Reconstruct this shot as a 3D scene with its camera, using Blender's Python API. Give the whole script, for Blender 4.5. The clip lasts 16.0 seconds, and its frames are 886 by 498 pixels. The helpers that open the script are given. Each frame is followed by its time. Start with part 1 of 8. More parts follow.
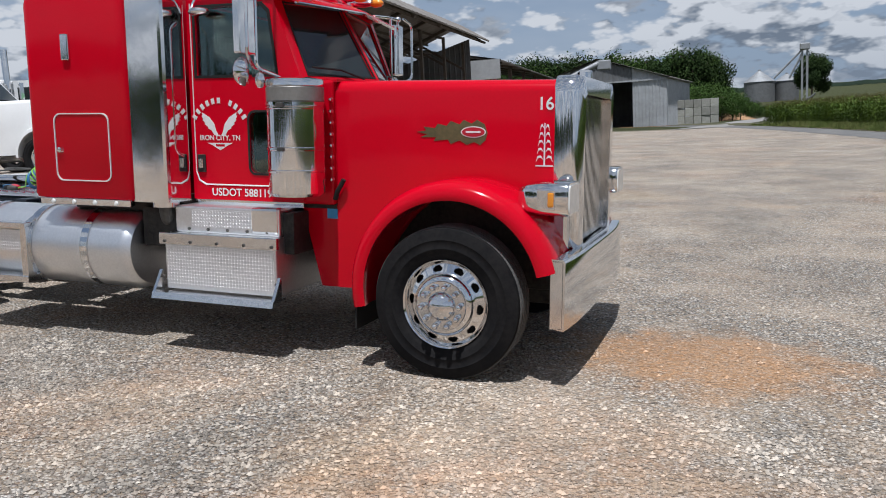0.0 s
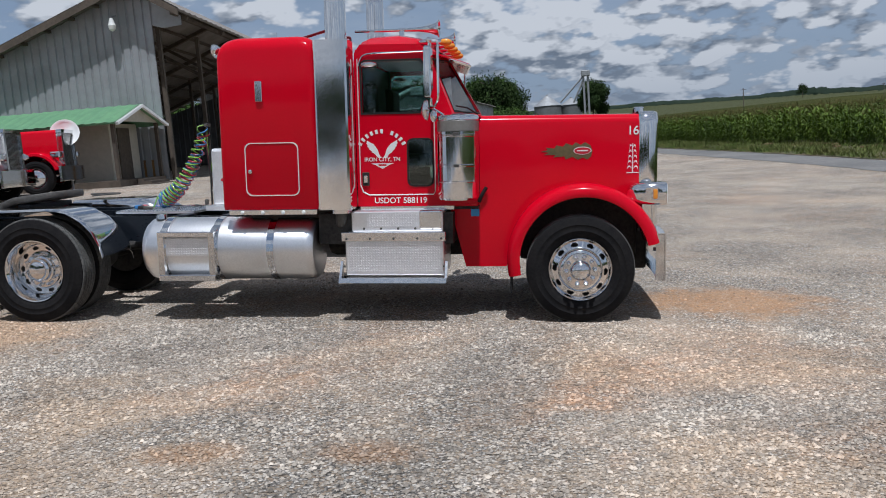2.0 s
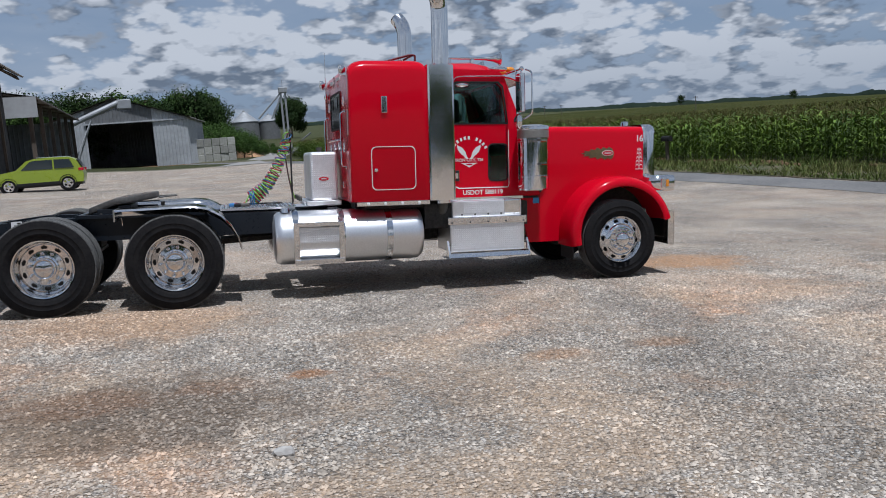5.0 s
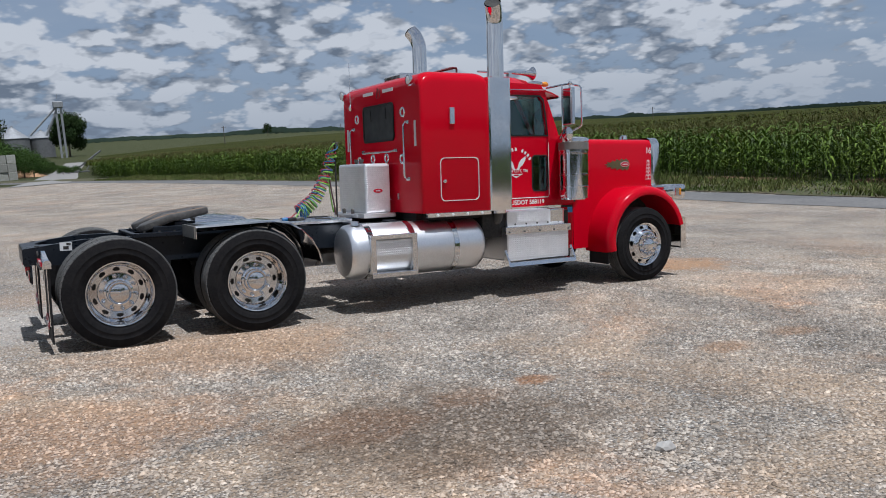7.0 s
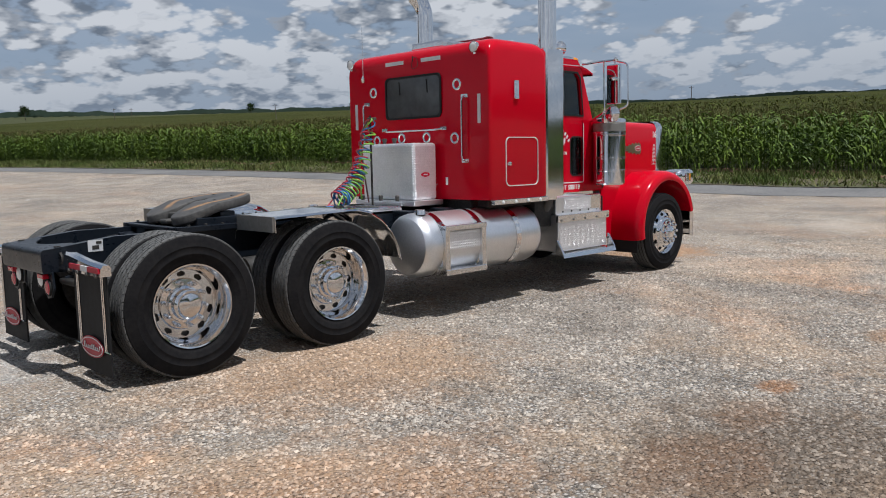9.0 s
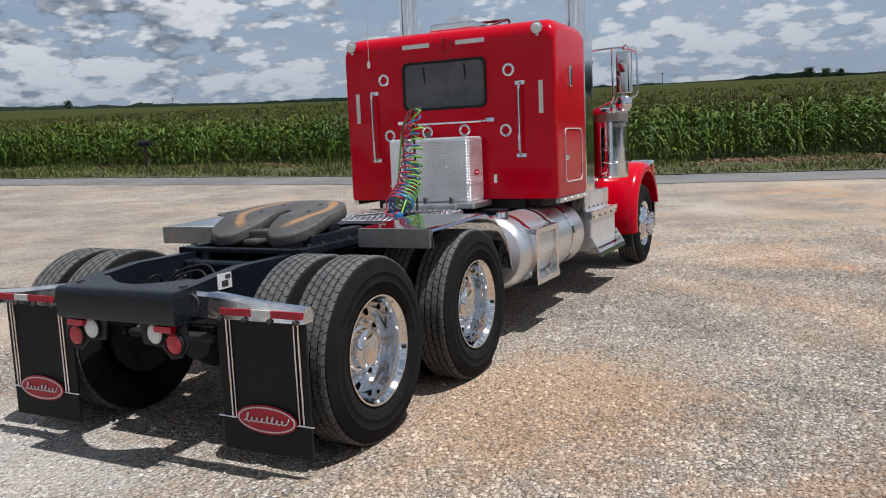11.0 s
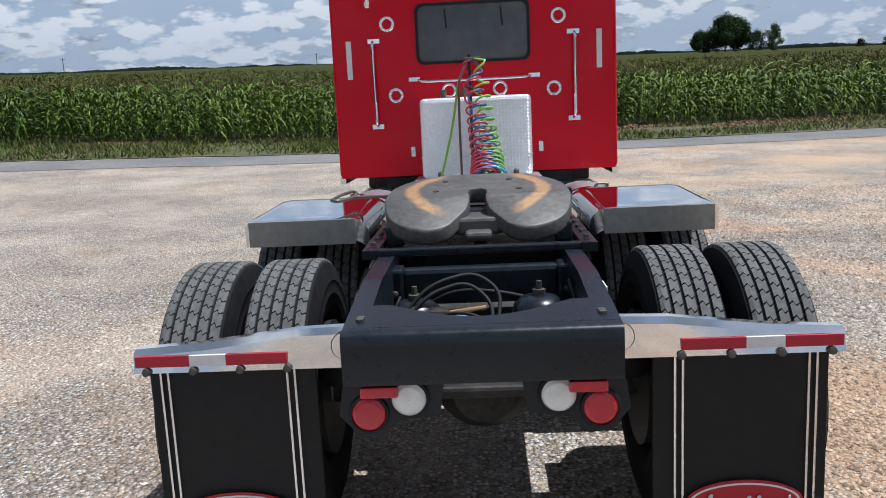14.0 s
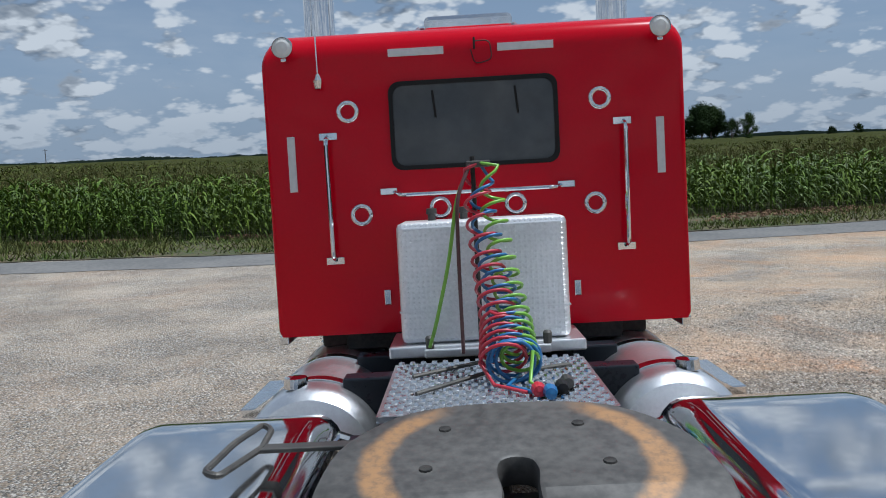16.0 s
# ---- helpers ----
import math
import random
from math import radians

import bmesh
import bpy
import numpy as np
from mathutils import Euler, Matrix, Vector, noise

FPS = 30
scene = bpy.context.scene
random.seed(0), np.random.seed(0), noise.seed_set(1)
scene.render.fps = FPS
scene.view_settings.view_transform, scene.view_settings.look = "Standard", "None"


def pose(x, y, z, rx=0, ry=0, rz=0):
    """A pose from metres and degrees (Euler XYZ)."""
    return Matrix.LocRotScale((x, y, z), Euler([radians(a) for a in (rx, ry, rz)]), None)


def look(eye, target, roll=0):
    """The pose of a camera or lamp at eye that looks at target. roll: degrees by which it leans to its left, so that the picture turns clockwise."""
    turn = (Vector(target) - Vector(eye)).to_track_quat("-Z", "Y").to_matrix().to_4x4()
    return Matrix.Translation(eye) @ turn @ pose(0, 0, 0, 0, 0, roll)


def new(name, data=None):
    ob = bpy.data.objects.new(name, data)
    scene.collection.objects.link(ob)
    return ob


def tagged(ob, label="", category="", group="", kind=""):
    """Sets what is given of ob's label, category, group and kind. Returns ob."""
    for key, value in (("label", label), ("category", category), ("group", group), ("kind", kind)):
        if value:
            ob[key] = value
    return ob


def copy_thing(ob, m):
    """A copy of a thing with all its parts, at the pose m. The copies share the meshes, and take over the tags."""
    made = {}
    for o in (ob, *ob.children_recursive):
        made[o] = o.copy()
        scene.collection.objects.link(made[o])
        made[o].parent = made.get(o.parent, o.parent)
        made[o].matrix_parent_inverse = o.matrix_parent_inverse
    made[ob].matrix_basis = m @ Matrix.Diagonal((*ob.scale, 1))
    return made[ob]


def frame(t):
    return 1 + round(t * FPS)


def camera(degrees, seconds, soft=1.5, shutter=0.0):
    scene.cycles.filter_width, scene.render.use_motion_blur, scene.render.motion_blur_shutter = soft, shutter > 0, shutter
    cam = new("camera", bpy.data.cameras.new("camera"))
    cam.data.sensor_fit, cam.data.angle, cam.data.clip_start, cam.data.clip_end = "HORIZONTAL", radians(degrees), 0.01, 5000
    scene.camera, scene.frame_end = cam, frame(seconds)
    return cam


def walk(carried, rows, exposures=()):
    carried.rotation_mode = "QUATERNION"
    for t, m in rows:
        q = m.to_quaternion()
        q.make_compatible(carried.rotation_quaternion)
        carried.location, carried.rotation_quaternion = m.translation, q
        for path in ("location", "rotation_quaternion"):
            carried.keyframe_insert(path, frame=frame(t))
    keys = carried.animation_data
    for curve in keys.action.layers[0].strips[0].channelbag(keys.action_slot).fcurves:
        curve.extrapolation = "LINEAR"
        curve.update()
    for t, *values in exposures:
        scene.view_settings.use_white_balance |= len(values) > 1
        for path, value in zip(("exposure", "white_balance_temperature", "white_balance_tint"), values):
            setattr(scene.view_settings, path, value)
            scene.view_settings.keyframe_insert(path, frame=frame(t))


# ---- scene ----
cam = camera(57.6, 16.0, soft=1.0)
PATH = [
    (0, (1.830, -5.762, 1.613), (1.113, -3.916, 1.327), -3.24),
    (0.5, (1.427, -6.694, 1.653), (0.917, -4.780, 1.372), -3.27),
    (1, (0.931, -7.387, 1.666), (0.467, -5.458, 1.411), -3.98),
    (1.5, (0.437, -7.905, 1.748), (0.041, -5.963, 1.482), -4.25),
    (2, (-0.301, -8.475, 1.769), (-0.551, -6.508, 1.511), -4.40),
    (2.5, (-1.064, -9.042, 1.796), (-1.174, -7.060, 1.548), -4.09),
    (3, (-1.694, -9.532, 1.860), (-1.676, -7.550, 1.599), -3.79),
    (3.2, (-1.970, -9.681, 1.866), (-1.883, -7.700, 1.604), -3.70),
    (5.3, (-5.161, -10.258, 1.991), (-4.602, -8.356, 1.722), -4.38),
    (5.5, (-5.501, -10.124, 2.011), (-4.897, -8.235, 1.752), -4.46),
    (6, (-6.241, -9.963, 2.085), (-5.538, -8.108, 1.831), -4.51),
    (6.5, (-6.952, -9.654, 2.097), (-6.116, -7.856, 1.838), -4.32),
    (7, (-7.605, -9.130, 2.112), (-6.636, -7.401, 1.845), -4.13),
    (7.5, (-8.090, -8.593, 2.123), (-7.012, -6.933, 1.836), -3.80),
    (8, (-8.578, -7.918, 2.124), (-7.391, -6.337, 1.817), -3.39),
    (8.5, (-8.945, -7.181, 2.139), (-7.653, -5.688, 1.815), -3.01),
    (9, (-9.289, -6.443, 2.152), (-7.905, -5.036, 1.828), -3.01),
    (9.2, (-9.437, -6.170, 2.173), (-8.013, -4.802, 1.856), -3.03),
    (11.3, (-10.341, -2.998, 2.239), (-8.549, -2.196, 1.859), -3.47),
    (11.5, (-10.406, -2.725, 2.227), (-8.589, -1.985, 1.837), -3.55),
    (12, (-10.444, -2.002, 2.222), (-8.579, -1.415, 1.803), -3.59),
    (12.5, (-10.482, -1.344, 2.255), (-8.584, -0.898, 1.808), -3.41),
    (13, (-10.355, -0.729, 2.230), (-8.436, -0.413, 1.761), -3.28),
    (13.5, (-10.123, -0.237, 2.197), (-8.190, -0.044, 1.721), -2.76),
    (14, (-9.677, 0.005, 2.152), (-7.731, 0.100, 1.701), -2.23),
    (14.5, (-9.170, 0.185, 2.152), (-7.213, 0.211, 1.742), -2.45),
    (15, (-8.579, 0.205, 2.167), (-6.609, 0.194, 1.820), -2.53),
    (15.5, (-8.024, 0.193, 2.192), (-6.041, 0.168, 1.934), -2.43),
    (16, (-7.520, 0.119, 2.233), (-5.535, 0.165, 1.990), -2.49),
]
FALL, FALL_AZ = radians(3.3), radians(12.0)      # the lot falls gently towards the road
TILT = Matrix.Rotation(FALL, 4, (-math.sin(FALL_AZ), math.cos(FALL_AZ), 0))
walk(cam, [(t, look(eye, target, roll)) for t, eye, target, roll in PATH],
     [(0, 0.08, 5950, 10), (1.0, 0.02, 5900, 10), (5.5, -0.1, 5700, 10), (9.2, 0.02, 6050, 10), (11.3, 0.22, 6100, 10), (13.0, 0.42, 5950, 10), (15.0, 0.4, 5750, 8), (16.0, 0.0, 5650, 6)])

# ---------------------------------------------------------------- sky and sun
SUN_WAY = (TILT.to_3x3() @ Vector((0.04, -0.34, 1.0))).normalized()
SUN_EL, SUN_AZ = math.asin(SUN_WAY.z), math.atan2(SUN_WAY.x, SUN_WAY.y)

sun = new("sun", bpy.data.lights.new("sun", "SUN"))
sun.data.energy, sun.data.angle, sun.data.color = 4.7, radians(0.53), (1.0, 0.97, 0.93)
sun.matrix_world = look(SUN_WAY * 60, (0, 0, 0))


class Nodes:
    """Short way to wire a node tree."""

    def __init__(self, tree):
        self.t = tree

    def add(self, kind, **kw):
        n = self.t.nodes.new(kind)
        for key, value in kw.items():
            if key == "op":
                n.operation = value
            elif key == "blend":
                n.blend_type = value
            elif key == "dims":
                n.noise_dimensions = value
            elif key == "sky":
                n.sky_type = value
            elif key == "clamp":
                n.use_clamp = value
        return n

    def plug(self, node, **kw):
        for key, value in kw.items():
            sock = node.inputs[int(key[1:])] if key[0] == "i" and key[1:].isdigit() else node.inputs[key.replace("_", " ")]
            if isinstance(value, bpy.types.NodeSocket):
                self.t.links.new(value, sock)
            else:
                sock.default_value = value
        return node.outputs[0]

    def math(self, op, a, b=0.0, clamp=False):
        n = self.add("ShaderNodeMath", op=op, clamp=clamp)
        return self.plug(n, i0=a, i1=b)

    def vmath(self, op, a, b=(0, 0, 0)):
        n = self.add("ShaderNodeVectorMath", op=op)
        return self.plug(n, i0=a, i1=b)

    def noise(self, vec, scale, detail=4.0, rough=0.55, dist=0.0):
        n = self.add("ShaderNodeTexNoise")
        self.plug(n, Vector=vec, Scale=scale, Detail=detail, Roughness=rough, Distortion=dist)
        return n.outputs["Fac"]

    def ramp(self, fac, lo, hi, c0=0.0, c1=1.0, smooth=True):
        n = self.add("ShaderNodeMapRange")
        n.interpolation_type = "SMOOTHSTEP" if smooth else "LINEAR"
        return self.plug(n, Value=fac, From_Min=lo, From_Max=hi, To_Min=c0, To_Max=c1)

    def mix(self, fac, a, b):
        n = self.add("ShaderNodeMixRGB")
        return self.plug(n, Fac=fac, Color1=a if isinstance(a, bpy.types.NodeSocket) else (*a, 1), Color2=b if isinstance(b, bpy.types.NodeSocket) else (*b, 1))

    def coords(self, kind="Object"):
        return self.add("ShaderNodeTexCoord").outputs[kind]


def build_world():
    world = bpy.data.worlds.new("sky")
    scene.world = world
    world.use_nodes = True
    world.node_tree.nodes.clear()
    g = Nodes(world.node_tree)
    sky = g.add("ShaderNodeTexSky", sky="NISHITA")
    sky.sun_disc, sky.sun_elevation, sky.sun_rotation = False, SUN_EL, SUN_AZ
    sky.air_density, sky.dust_density, sky.ozone_density = 1.0, 0.6, 3.0
    way = g.coords("Generated")
    sep = g.add("ShaderNodeSeparateXYZ")
    g.plug(sep, Vector=way)
    x, y, z = sep.outputs
    up = g.math("MAXIMUM", z, 0.0)

    def layer(lift):
        """Billowing cloud over the sky, sampled along a way raised by lift; clouds shrink towards the skyline."""
        e = g.math("ADD", up, lift)
        den = g.math("ADD", e, 0.36)
        comb = g.add("ShaderNodeCombineXYZ")
        g.plug(comb, X=g.math("DIVIDE", x, den), Y=g.math("DIVIDE", y, den), Z=g.math("MULTIPLY", e, 1.5))
        p = comb.outputs[0]
        big = g.noise(p, 2.3, 3.0, 0.5)
        mid = g.noise(p, 6.2, 8.0, 0.56, 0.15)
        puff = g.add("ShaderNodeTexVoronoi")
        puff.feature = "SMOOTH_F1"
        g.plug(puff, Vector=p, Scale=9.0, Detail=3.0, Roughness=0.55, Smoothness=0.6)
        lump = g.math("SUBTRACT", 0.7, puff.outputs["Distance"])
        return g.math("ADD", g.math("ADD", g.math("MULTIPLY", big, 0.5), g.math("MULTIPLY", mid, 0.36)), g.math("MULTIPLY", lump, 0.36))

    here, above, high = layer(0.0), layer(0.016), layer(0.05)
    # clouds thin out towards the far side of the road
    thin = g.ramp(g.math("SUBTRACT", g.math("MULTIPLY", x, 0.8), g.math("MULTIPLY", y, 0.5)), 0.5, 0.95, 0.0, 0.06)
    dens = g.math("SUBTRACT", here, thin)
    cover = g.ramp(dens, 0.245, 0.36)
    lit = g.ramp(g.math("SUBTRACT", here, above), -0.05, 0.06)
    lit2 = g.ramp(g.math("SUBTRACT", here, high), -0.1, 0.11)
    thick = g.ramp(dens, 0.3, 0.5)
    tone = g.math("SUBTRACT", g.math("ADD", g.math("ADD", g.math("MULTIPLY", lit, 0.35), g.math("MULTIPLY", lit2, 1.0)), 0.0), g.math("ADD", g.math("MULTIPLY", thick, 0.28), g.ramp(up, 0.12, 0.6, 0.0, 0.3)))
    cloud = g.mix(g.math("MAXIMUM", tone, 0.0, True), (4.9, 5.8, 7.1), (19.0, 19.2, 19.5))
    haze = g.ramp(up, 0.0, 0.55, 1.0, 0.25)
    clear = g.mix(g.math("MULTIPLY", haze, 0.85), g.vmath("MULTIPLY", sky.outputs[0], (1.7, 1.75, 1.85)), (8.8, 10.8, 13.6))
    veil = g.ramp(g.noise(g.vmath("MULTIPLY", way, (1.0, 1.0, 3.0)), 2.6, 5.0, 0.6, 0.4), 0.36, 0.68, 0.0, 0.6)
    clear = g.mix(veil, clear, (11.6, 13.0, 14.9))
    col = g.mix(cover, clear, cloud)
    col = g.mix(g.math("MULTIPLY", g.ramp(up, 0.0, 0.12, 1.0, 0.0), 0.5), col, (7.4, 8.8, 10.6))
    bg = g.add("ShaderNodeBackground")
    g.plug(bg, Color=col, Strength=0.031)
    out = g.add("ShaderNodeOutputWorld")
    g.t.links.new(bg.outputs[0], out.inputs[0])


build_world()

# ---------------------------------------------------------------- materials


def material(name, col, col2=None, rough=0.5, metal=0.0, grain=30.0, big=2.0, mixlo=0.35, mixhi=0.65, bump=0.0, bscale=None, rough2=None, coat=0.0, per_object=0.0, glass=0.0, spec=0.5):
    """A surface with colour, gloss and relief that vary at two scales."""
    m = bpy.data.materials.new(name)
    m.use_nodes = True
    g = Nodes(m.node_tree)
    bsdf = m.node_tree.nodes["Principled BSDF"]
    vec = g.coords("Object")
    n1, n2 = g.noise(vec, grain, 6.0, 0.6), g.noise(vec, big, 4.0, 0.6)
    both = g.math("ADD", g.math("MULTIPLY", n1, 0.5), g.math("MULTIPLY", n2, 0.5))
    fac = g.ramp(both, mixlo, mixhi)
    c = g.mix(fac, col, col2 or tuple(v * 0.8 for v in col))
    if per_object:
        info = g.add("ShaderNodeObjectInfo")
        hsv = g.add("ShaderNodeHueSaturation")
        g.plug(hsv, Value=g.ramp(info.outputs["Random"], 0, 1, 1 - per_object, 1 + per_object, False), Color=c)
        c = hsv.outputs[0]
    g.plug(bsdf, Base_Color=c, Metallic=metal, Roughness=g.ramp(both, 0.3, 0.7, rough, rough2 if rough2 is not None else rough * 1.25))
    g.plug(bsdf, Specular_IOR_Level=spec)
    if coat:
        g.plug(bsdf, Coat_Weight=coat, Coat_Roughness=0.04)
    if glass:
        g.plug(bsdf, Transmission_Weight=glass, IOR=1.45)
    if bump:
        b = g.add("ShaderNodeBump")
        g.plug(b, Strength=min(1.0, bump * 40), Distance=bump, Height=g.noise(vec, bscale or grain, 5.0, 0.6))
        g.plug(bsdf, Normal=b.outputs[0])
    return m


def tread_plate(name, col, step, rough, depth):
    """Raised-lug metal plate."""
    m = material(name, col, tuple(v * 0.85 for v in col), rough, 1.0, 60, 4)
    g = Nodes(m.node_tree)
    bsdf = m.node_tree.nodes["Principled BSDF"]
    sep = g.add("ShaderNodeSeparateXYZ")
    g.plug(sep, Vector=g.coords("Object"))
    k = 2 * math.pi / step
    a = g.math("SINE", g.math("MULTIPLY", g.math("ADD", g.math("ADD", sep.outputs[0], sep.outputs[1]), sep.outputs[2]), k))
    b = g.math("SINE", g.math("MULTIPLY", g.math("SUBTRACT", g.math("ADD", sep.outputs[0], sep.outputs[1]), sep.outputs[2]), k))
    lug = g.ramp(g.math("MULTIPLY", a, b), 0.35, 0.75)
    bu = g.add("ShaderNodeBump")
    g.plug(bu, Strength=0.9, Distance=depth, Height=lug)
    g.plug(bsdf, Normal=bu.outputs[0])
    return m


RED = material("red_paint", (0.51, 0.0004, 0.012), (0.475, 0.0004, 0.011), 0.16, 0, 60, 1.2, coat=0.22, spec=0.1)
MAROON = material("maroon_paint", (0.12, 0.008, 0.012), (0.1, 0.006, 0.01), 0.25, 0, 60, 1.2, coat=0.4)
WHITE = material("white_paint", (0.78, 0.78, 0.77), (0.7, 0.7, 0.69), 0.3, 0, 40, 1.2, coat=0.3)
LIME = material("lime_paint", (0.23, 0.29, 0.012), (0.2, 0.26, 0.012), 0.25, 0, 40, 1.2, coat=0.5)
CHROME = material("polished_steel", (0.78, 0.78, 0.78), (0.7, 0.7, 0.71), 0.05, 1, 25, 3, rough2=0.1)
ALLOY = material("polished_aluminium", (0.82, 0.82, 0.82), (0.7, 0.7, 0.7), 0.12, 1, 40, 5, rough2=0.22)
TANKMETAL = material("tank_aluminium", (0.86, 0.86, 0.87), (0.76, 0.76, 0.77), 0.3, 1, 60, 2.5, rough2=0.42)
PLATE = tread_plate("tread_plate", (0.9, 0.9, 0.91), 0.05, 0.4, 0.0032)
GRIP = tread_plate("grip_deck", (0.72, 0.72, 0.73), 0.06, 0.3, 0.008)
BLACK = material("black_frame_paint", (0.006, 0.009, 0.014), (0.01, 0.013, 0.018), 0.24, 0, 30, 3, rough2=0.4, spec=0.32)
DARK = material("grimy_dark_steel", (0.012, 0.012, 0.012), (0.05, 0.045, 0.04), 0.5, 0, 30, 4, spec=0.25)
RUBBER = material("tyre_rubber", (0.008, 0.008, 0.009), (0.017, 0.016, 0.016), 0.7, 0, 35, 5, bump=0.0006, bscale=180, spec=0.08)
TREAD = material("worn_tread_rubber", (0.055, 0.055, 0.055), (0.12, 0.117, 0.11), 0.8, 0, 45, 6, bump=0.0008, bscale=120)
FLAP = material("black_rubber_sheet", (0.01, 0.01, 0.011), (0.018, 0.017, 0.016), 0.6, 0, 20, 3, spec=0.25)
GLASS = material("dark_window_glass", (0.02, 0.026, 0.026), (0.018, 0.022, 0.022), 0.02, 0, 20, 2, rough2=0.03)


def clear_glass():
    """Tinted pane that lets the view through and mirrors the sky."""
    m = bpy.data.materials.new("tinted_clear_glass")
    m.use_nodes = True
    g = Nodes(m.node_tree)
    tr, gl, mx = g.add("ShaderNodeBsdfTransparent"), g.add("ShaderNodeBsdfGlossy"), g.add("ShaderNodeMixShader")
    g.plug(tr, Color=(0.66, 0.78, 0.75, 1))
    g.plug(gl, Color=(0.9, 0.95, 0.95, 1), Roughness=0.015)
    fr = g.add("ShaderNodeFresnel")
    g.plug(fr, IOR=1.6)
    g.t.links.new(fr.outputs[0], mx.inputs[0])
    g.t.links.new(tr.outputs[0], mx.inputs[1])
    g.t.links.new(gl.outputs[0], mx.inputs[2])
    g.t.links.new(mx.outputs[0], m.node_tree.nodes["Material Output"].inputs[0])
    return m


CLEAR = clear_glass()
AMBER = material("amber_lens", (0.75, 0.28, 0.02), (0.6, 0.22, 0.02), 0.15, 0, 20, 2, coat=0.5)
REDLENS = material("red_lens", (0.46, 0.002, 0.02), (0.4, 0.002, 0.018), 0.2, 0, 20, 2, coat=0.5)
WHITELENS = material("clear_lens", (0.75, 0.75, 0.72), (0.62, 0.62, 0.6), 0.1, 0, 20, 2, coat=0.6)
TAPE = material("white_tape", (0.68, 0.67, 0.66), (0.58, 0.57, 0.56), 0.45, 0, 40, 6)
REDTAPE = material("red_tape", (0.4, 0.004, 0.022), (0.35, 0.004, 0.02), 0.4, 0, 40, 6)
IRON = material("worn_iron", (0.075, 0.072, 0.068), (0.12, 0.112, 0.1), 0.45, 0.6, 25, 3, bump=0.0008, bscale=50, rough2=0.65)
WORN_PLATE = material("greasy_plate_iron", (0.05, 0.047, 0.044), (0.105, 0.098, 0.09), 0.5, 0.2, 35, 4, bump=0.0006, bscale=70, rough2=0.6)


def rust_ring(m, a, b, wide):
    """A worn rusty ring rubbed into the plate by trailers."""
    g = Nodes(m.node_tree)
    bsdf = m.node_tree.nodes["Principled BSDF"]
    src = bsdf.inputs["Base Color"].links[0].from_socket
    vec = g.coords("Object")
    sep = g.add("ShaderNodeSeparateXYZ")
    g.plug(sep, Vector=vec)
    ln = g.add("ShaderNodeVectorMath", op="LENGTH")
    g.plug(ln, i0=g.vmath("MULTIPLY", g.vmath("SUBTRACT", vec, (0.03, 0, 0)), (1 / a, 1 / b, 0)))
    off = g.math("ABSOLUTE", g.math("ADD", g.math("SUBTRACT", ln.outputs["Value"], 1.0), g.math("MULTIPLY", g.math("SUBTRACT", g.noise(vec, 7, 5, 0.6), 0.5), 0.16)))
    ring = g.math("MULTIPLY", g.ramp(off, wide * 0.3, wide, 1.0, 0.0), g.ramp(g.math("ABSOLUTE", sep.outputs[1]), 0.12, 0.24))
    ring = g.math("MULTIPLY", ring, g.ramp(g.noise(vec, 30, 6, 0.7), 0.3, 0.6, 0.45, 1.0))
    g.plug(bsdf, Base_Color=g.mix(ring, src, (0.36, 0.2, 0.09)))


rust_ring(WORN_PLATE, 0.325, 0.315, 0.15)
DULLSTEEL = material("dull_stainless", (0.3, 0.29, 0.27), (0.24, 0.23, 0.21), 0.4, 0.75, 25, 3, rough2=0.55)
RUST = material("rust_grease", (0.33, 0.17, 0.05), (0.22, 0.12, 0.05), 0.7, 0.1, 25, 3)
BLUE = material("blue_plastic", (0.05, 0.3, 0.6), (0.04, 0.25, 0.5), 0.4)


def part(name, bm, mat, parent=None, label=""):
    """Links a bmesh as one mesh object under a thing or a part."""
    me = bpy.data.meshes.new(name)
    bm.normal_update()
    bm.to_mesh(me)
    bm.free()
    me.materials.append(mat)
    ob = new(name, me)
    if parent is not None:
        ob.parent = parent
    if label:
        tagged(ob, label)
    return ob


def share(name, ob, m, parent=None):
    """Another object on the mesh of ob."""
    o = new(name, ob.data)
    o.matrix_basis = m
    o.parent = parent
    return o


def smooth(ob, angle=40):
    me = ob.data
    for p in me.polygons:
        p.use_smooth = True
    lim = math.radians(angle)
    bm = bmesh.new()
    bm.from_mesh(me)
    for e in bm.edges:
        if len(e.link_faces) == 2 and e.calc_face_angle(0) > lim:
            e.smooth = False
    bm.to_mesh(me)
    bm.free()
    return ob


def box(bm, x0, x1, y0, y1, z0, z1, bevel=0.0, seg=2):
    """Adds a box, with rounded edges if asked."""
    m = Matrix.Translation(((x0 + x1) / 2, (y0 + y1) / 2, (z0 + z1) / 2)) @ Matrix.Diagonal((abs(x1 - x0), abs(y1 - y0), abs(z1 - z0), 1))
    tmp = bmesh.new()
    bmesh.ops.create_cube(tmp, size=1, matrix=m)
    if bevel:
        bmesh.ops.bevel(tmp, geom=list(tmp.edges), offset=bevel, segments=seg, profile=0.5, affect="EDGES")
    return join(bm, tmp)


def join(bm, tmp, m=None):
    vs = [bm.verts.new(m @ v.co if m is not None else v.co) for v in tmp.verts]
    tmp.verts.index_update()
    for f in tmp.faces:
        try:
            bm.faces.new([vs[v.index] for v in f.verts])
        except ValueError:
            pass
    tmp.free()
    return bm


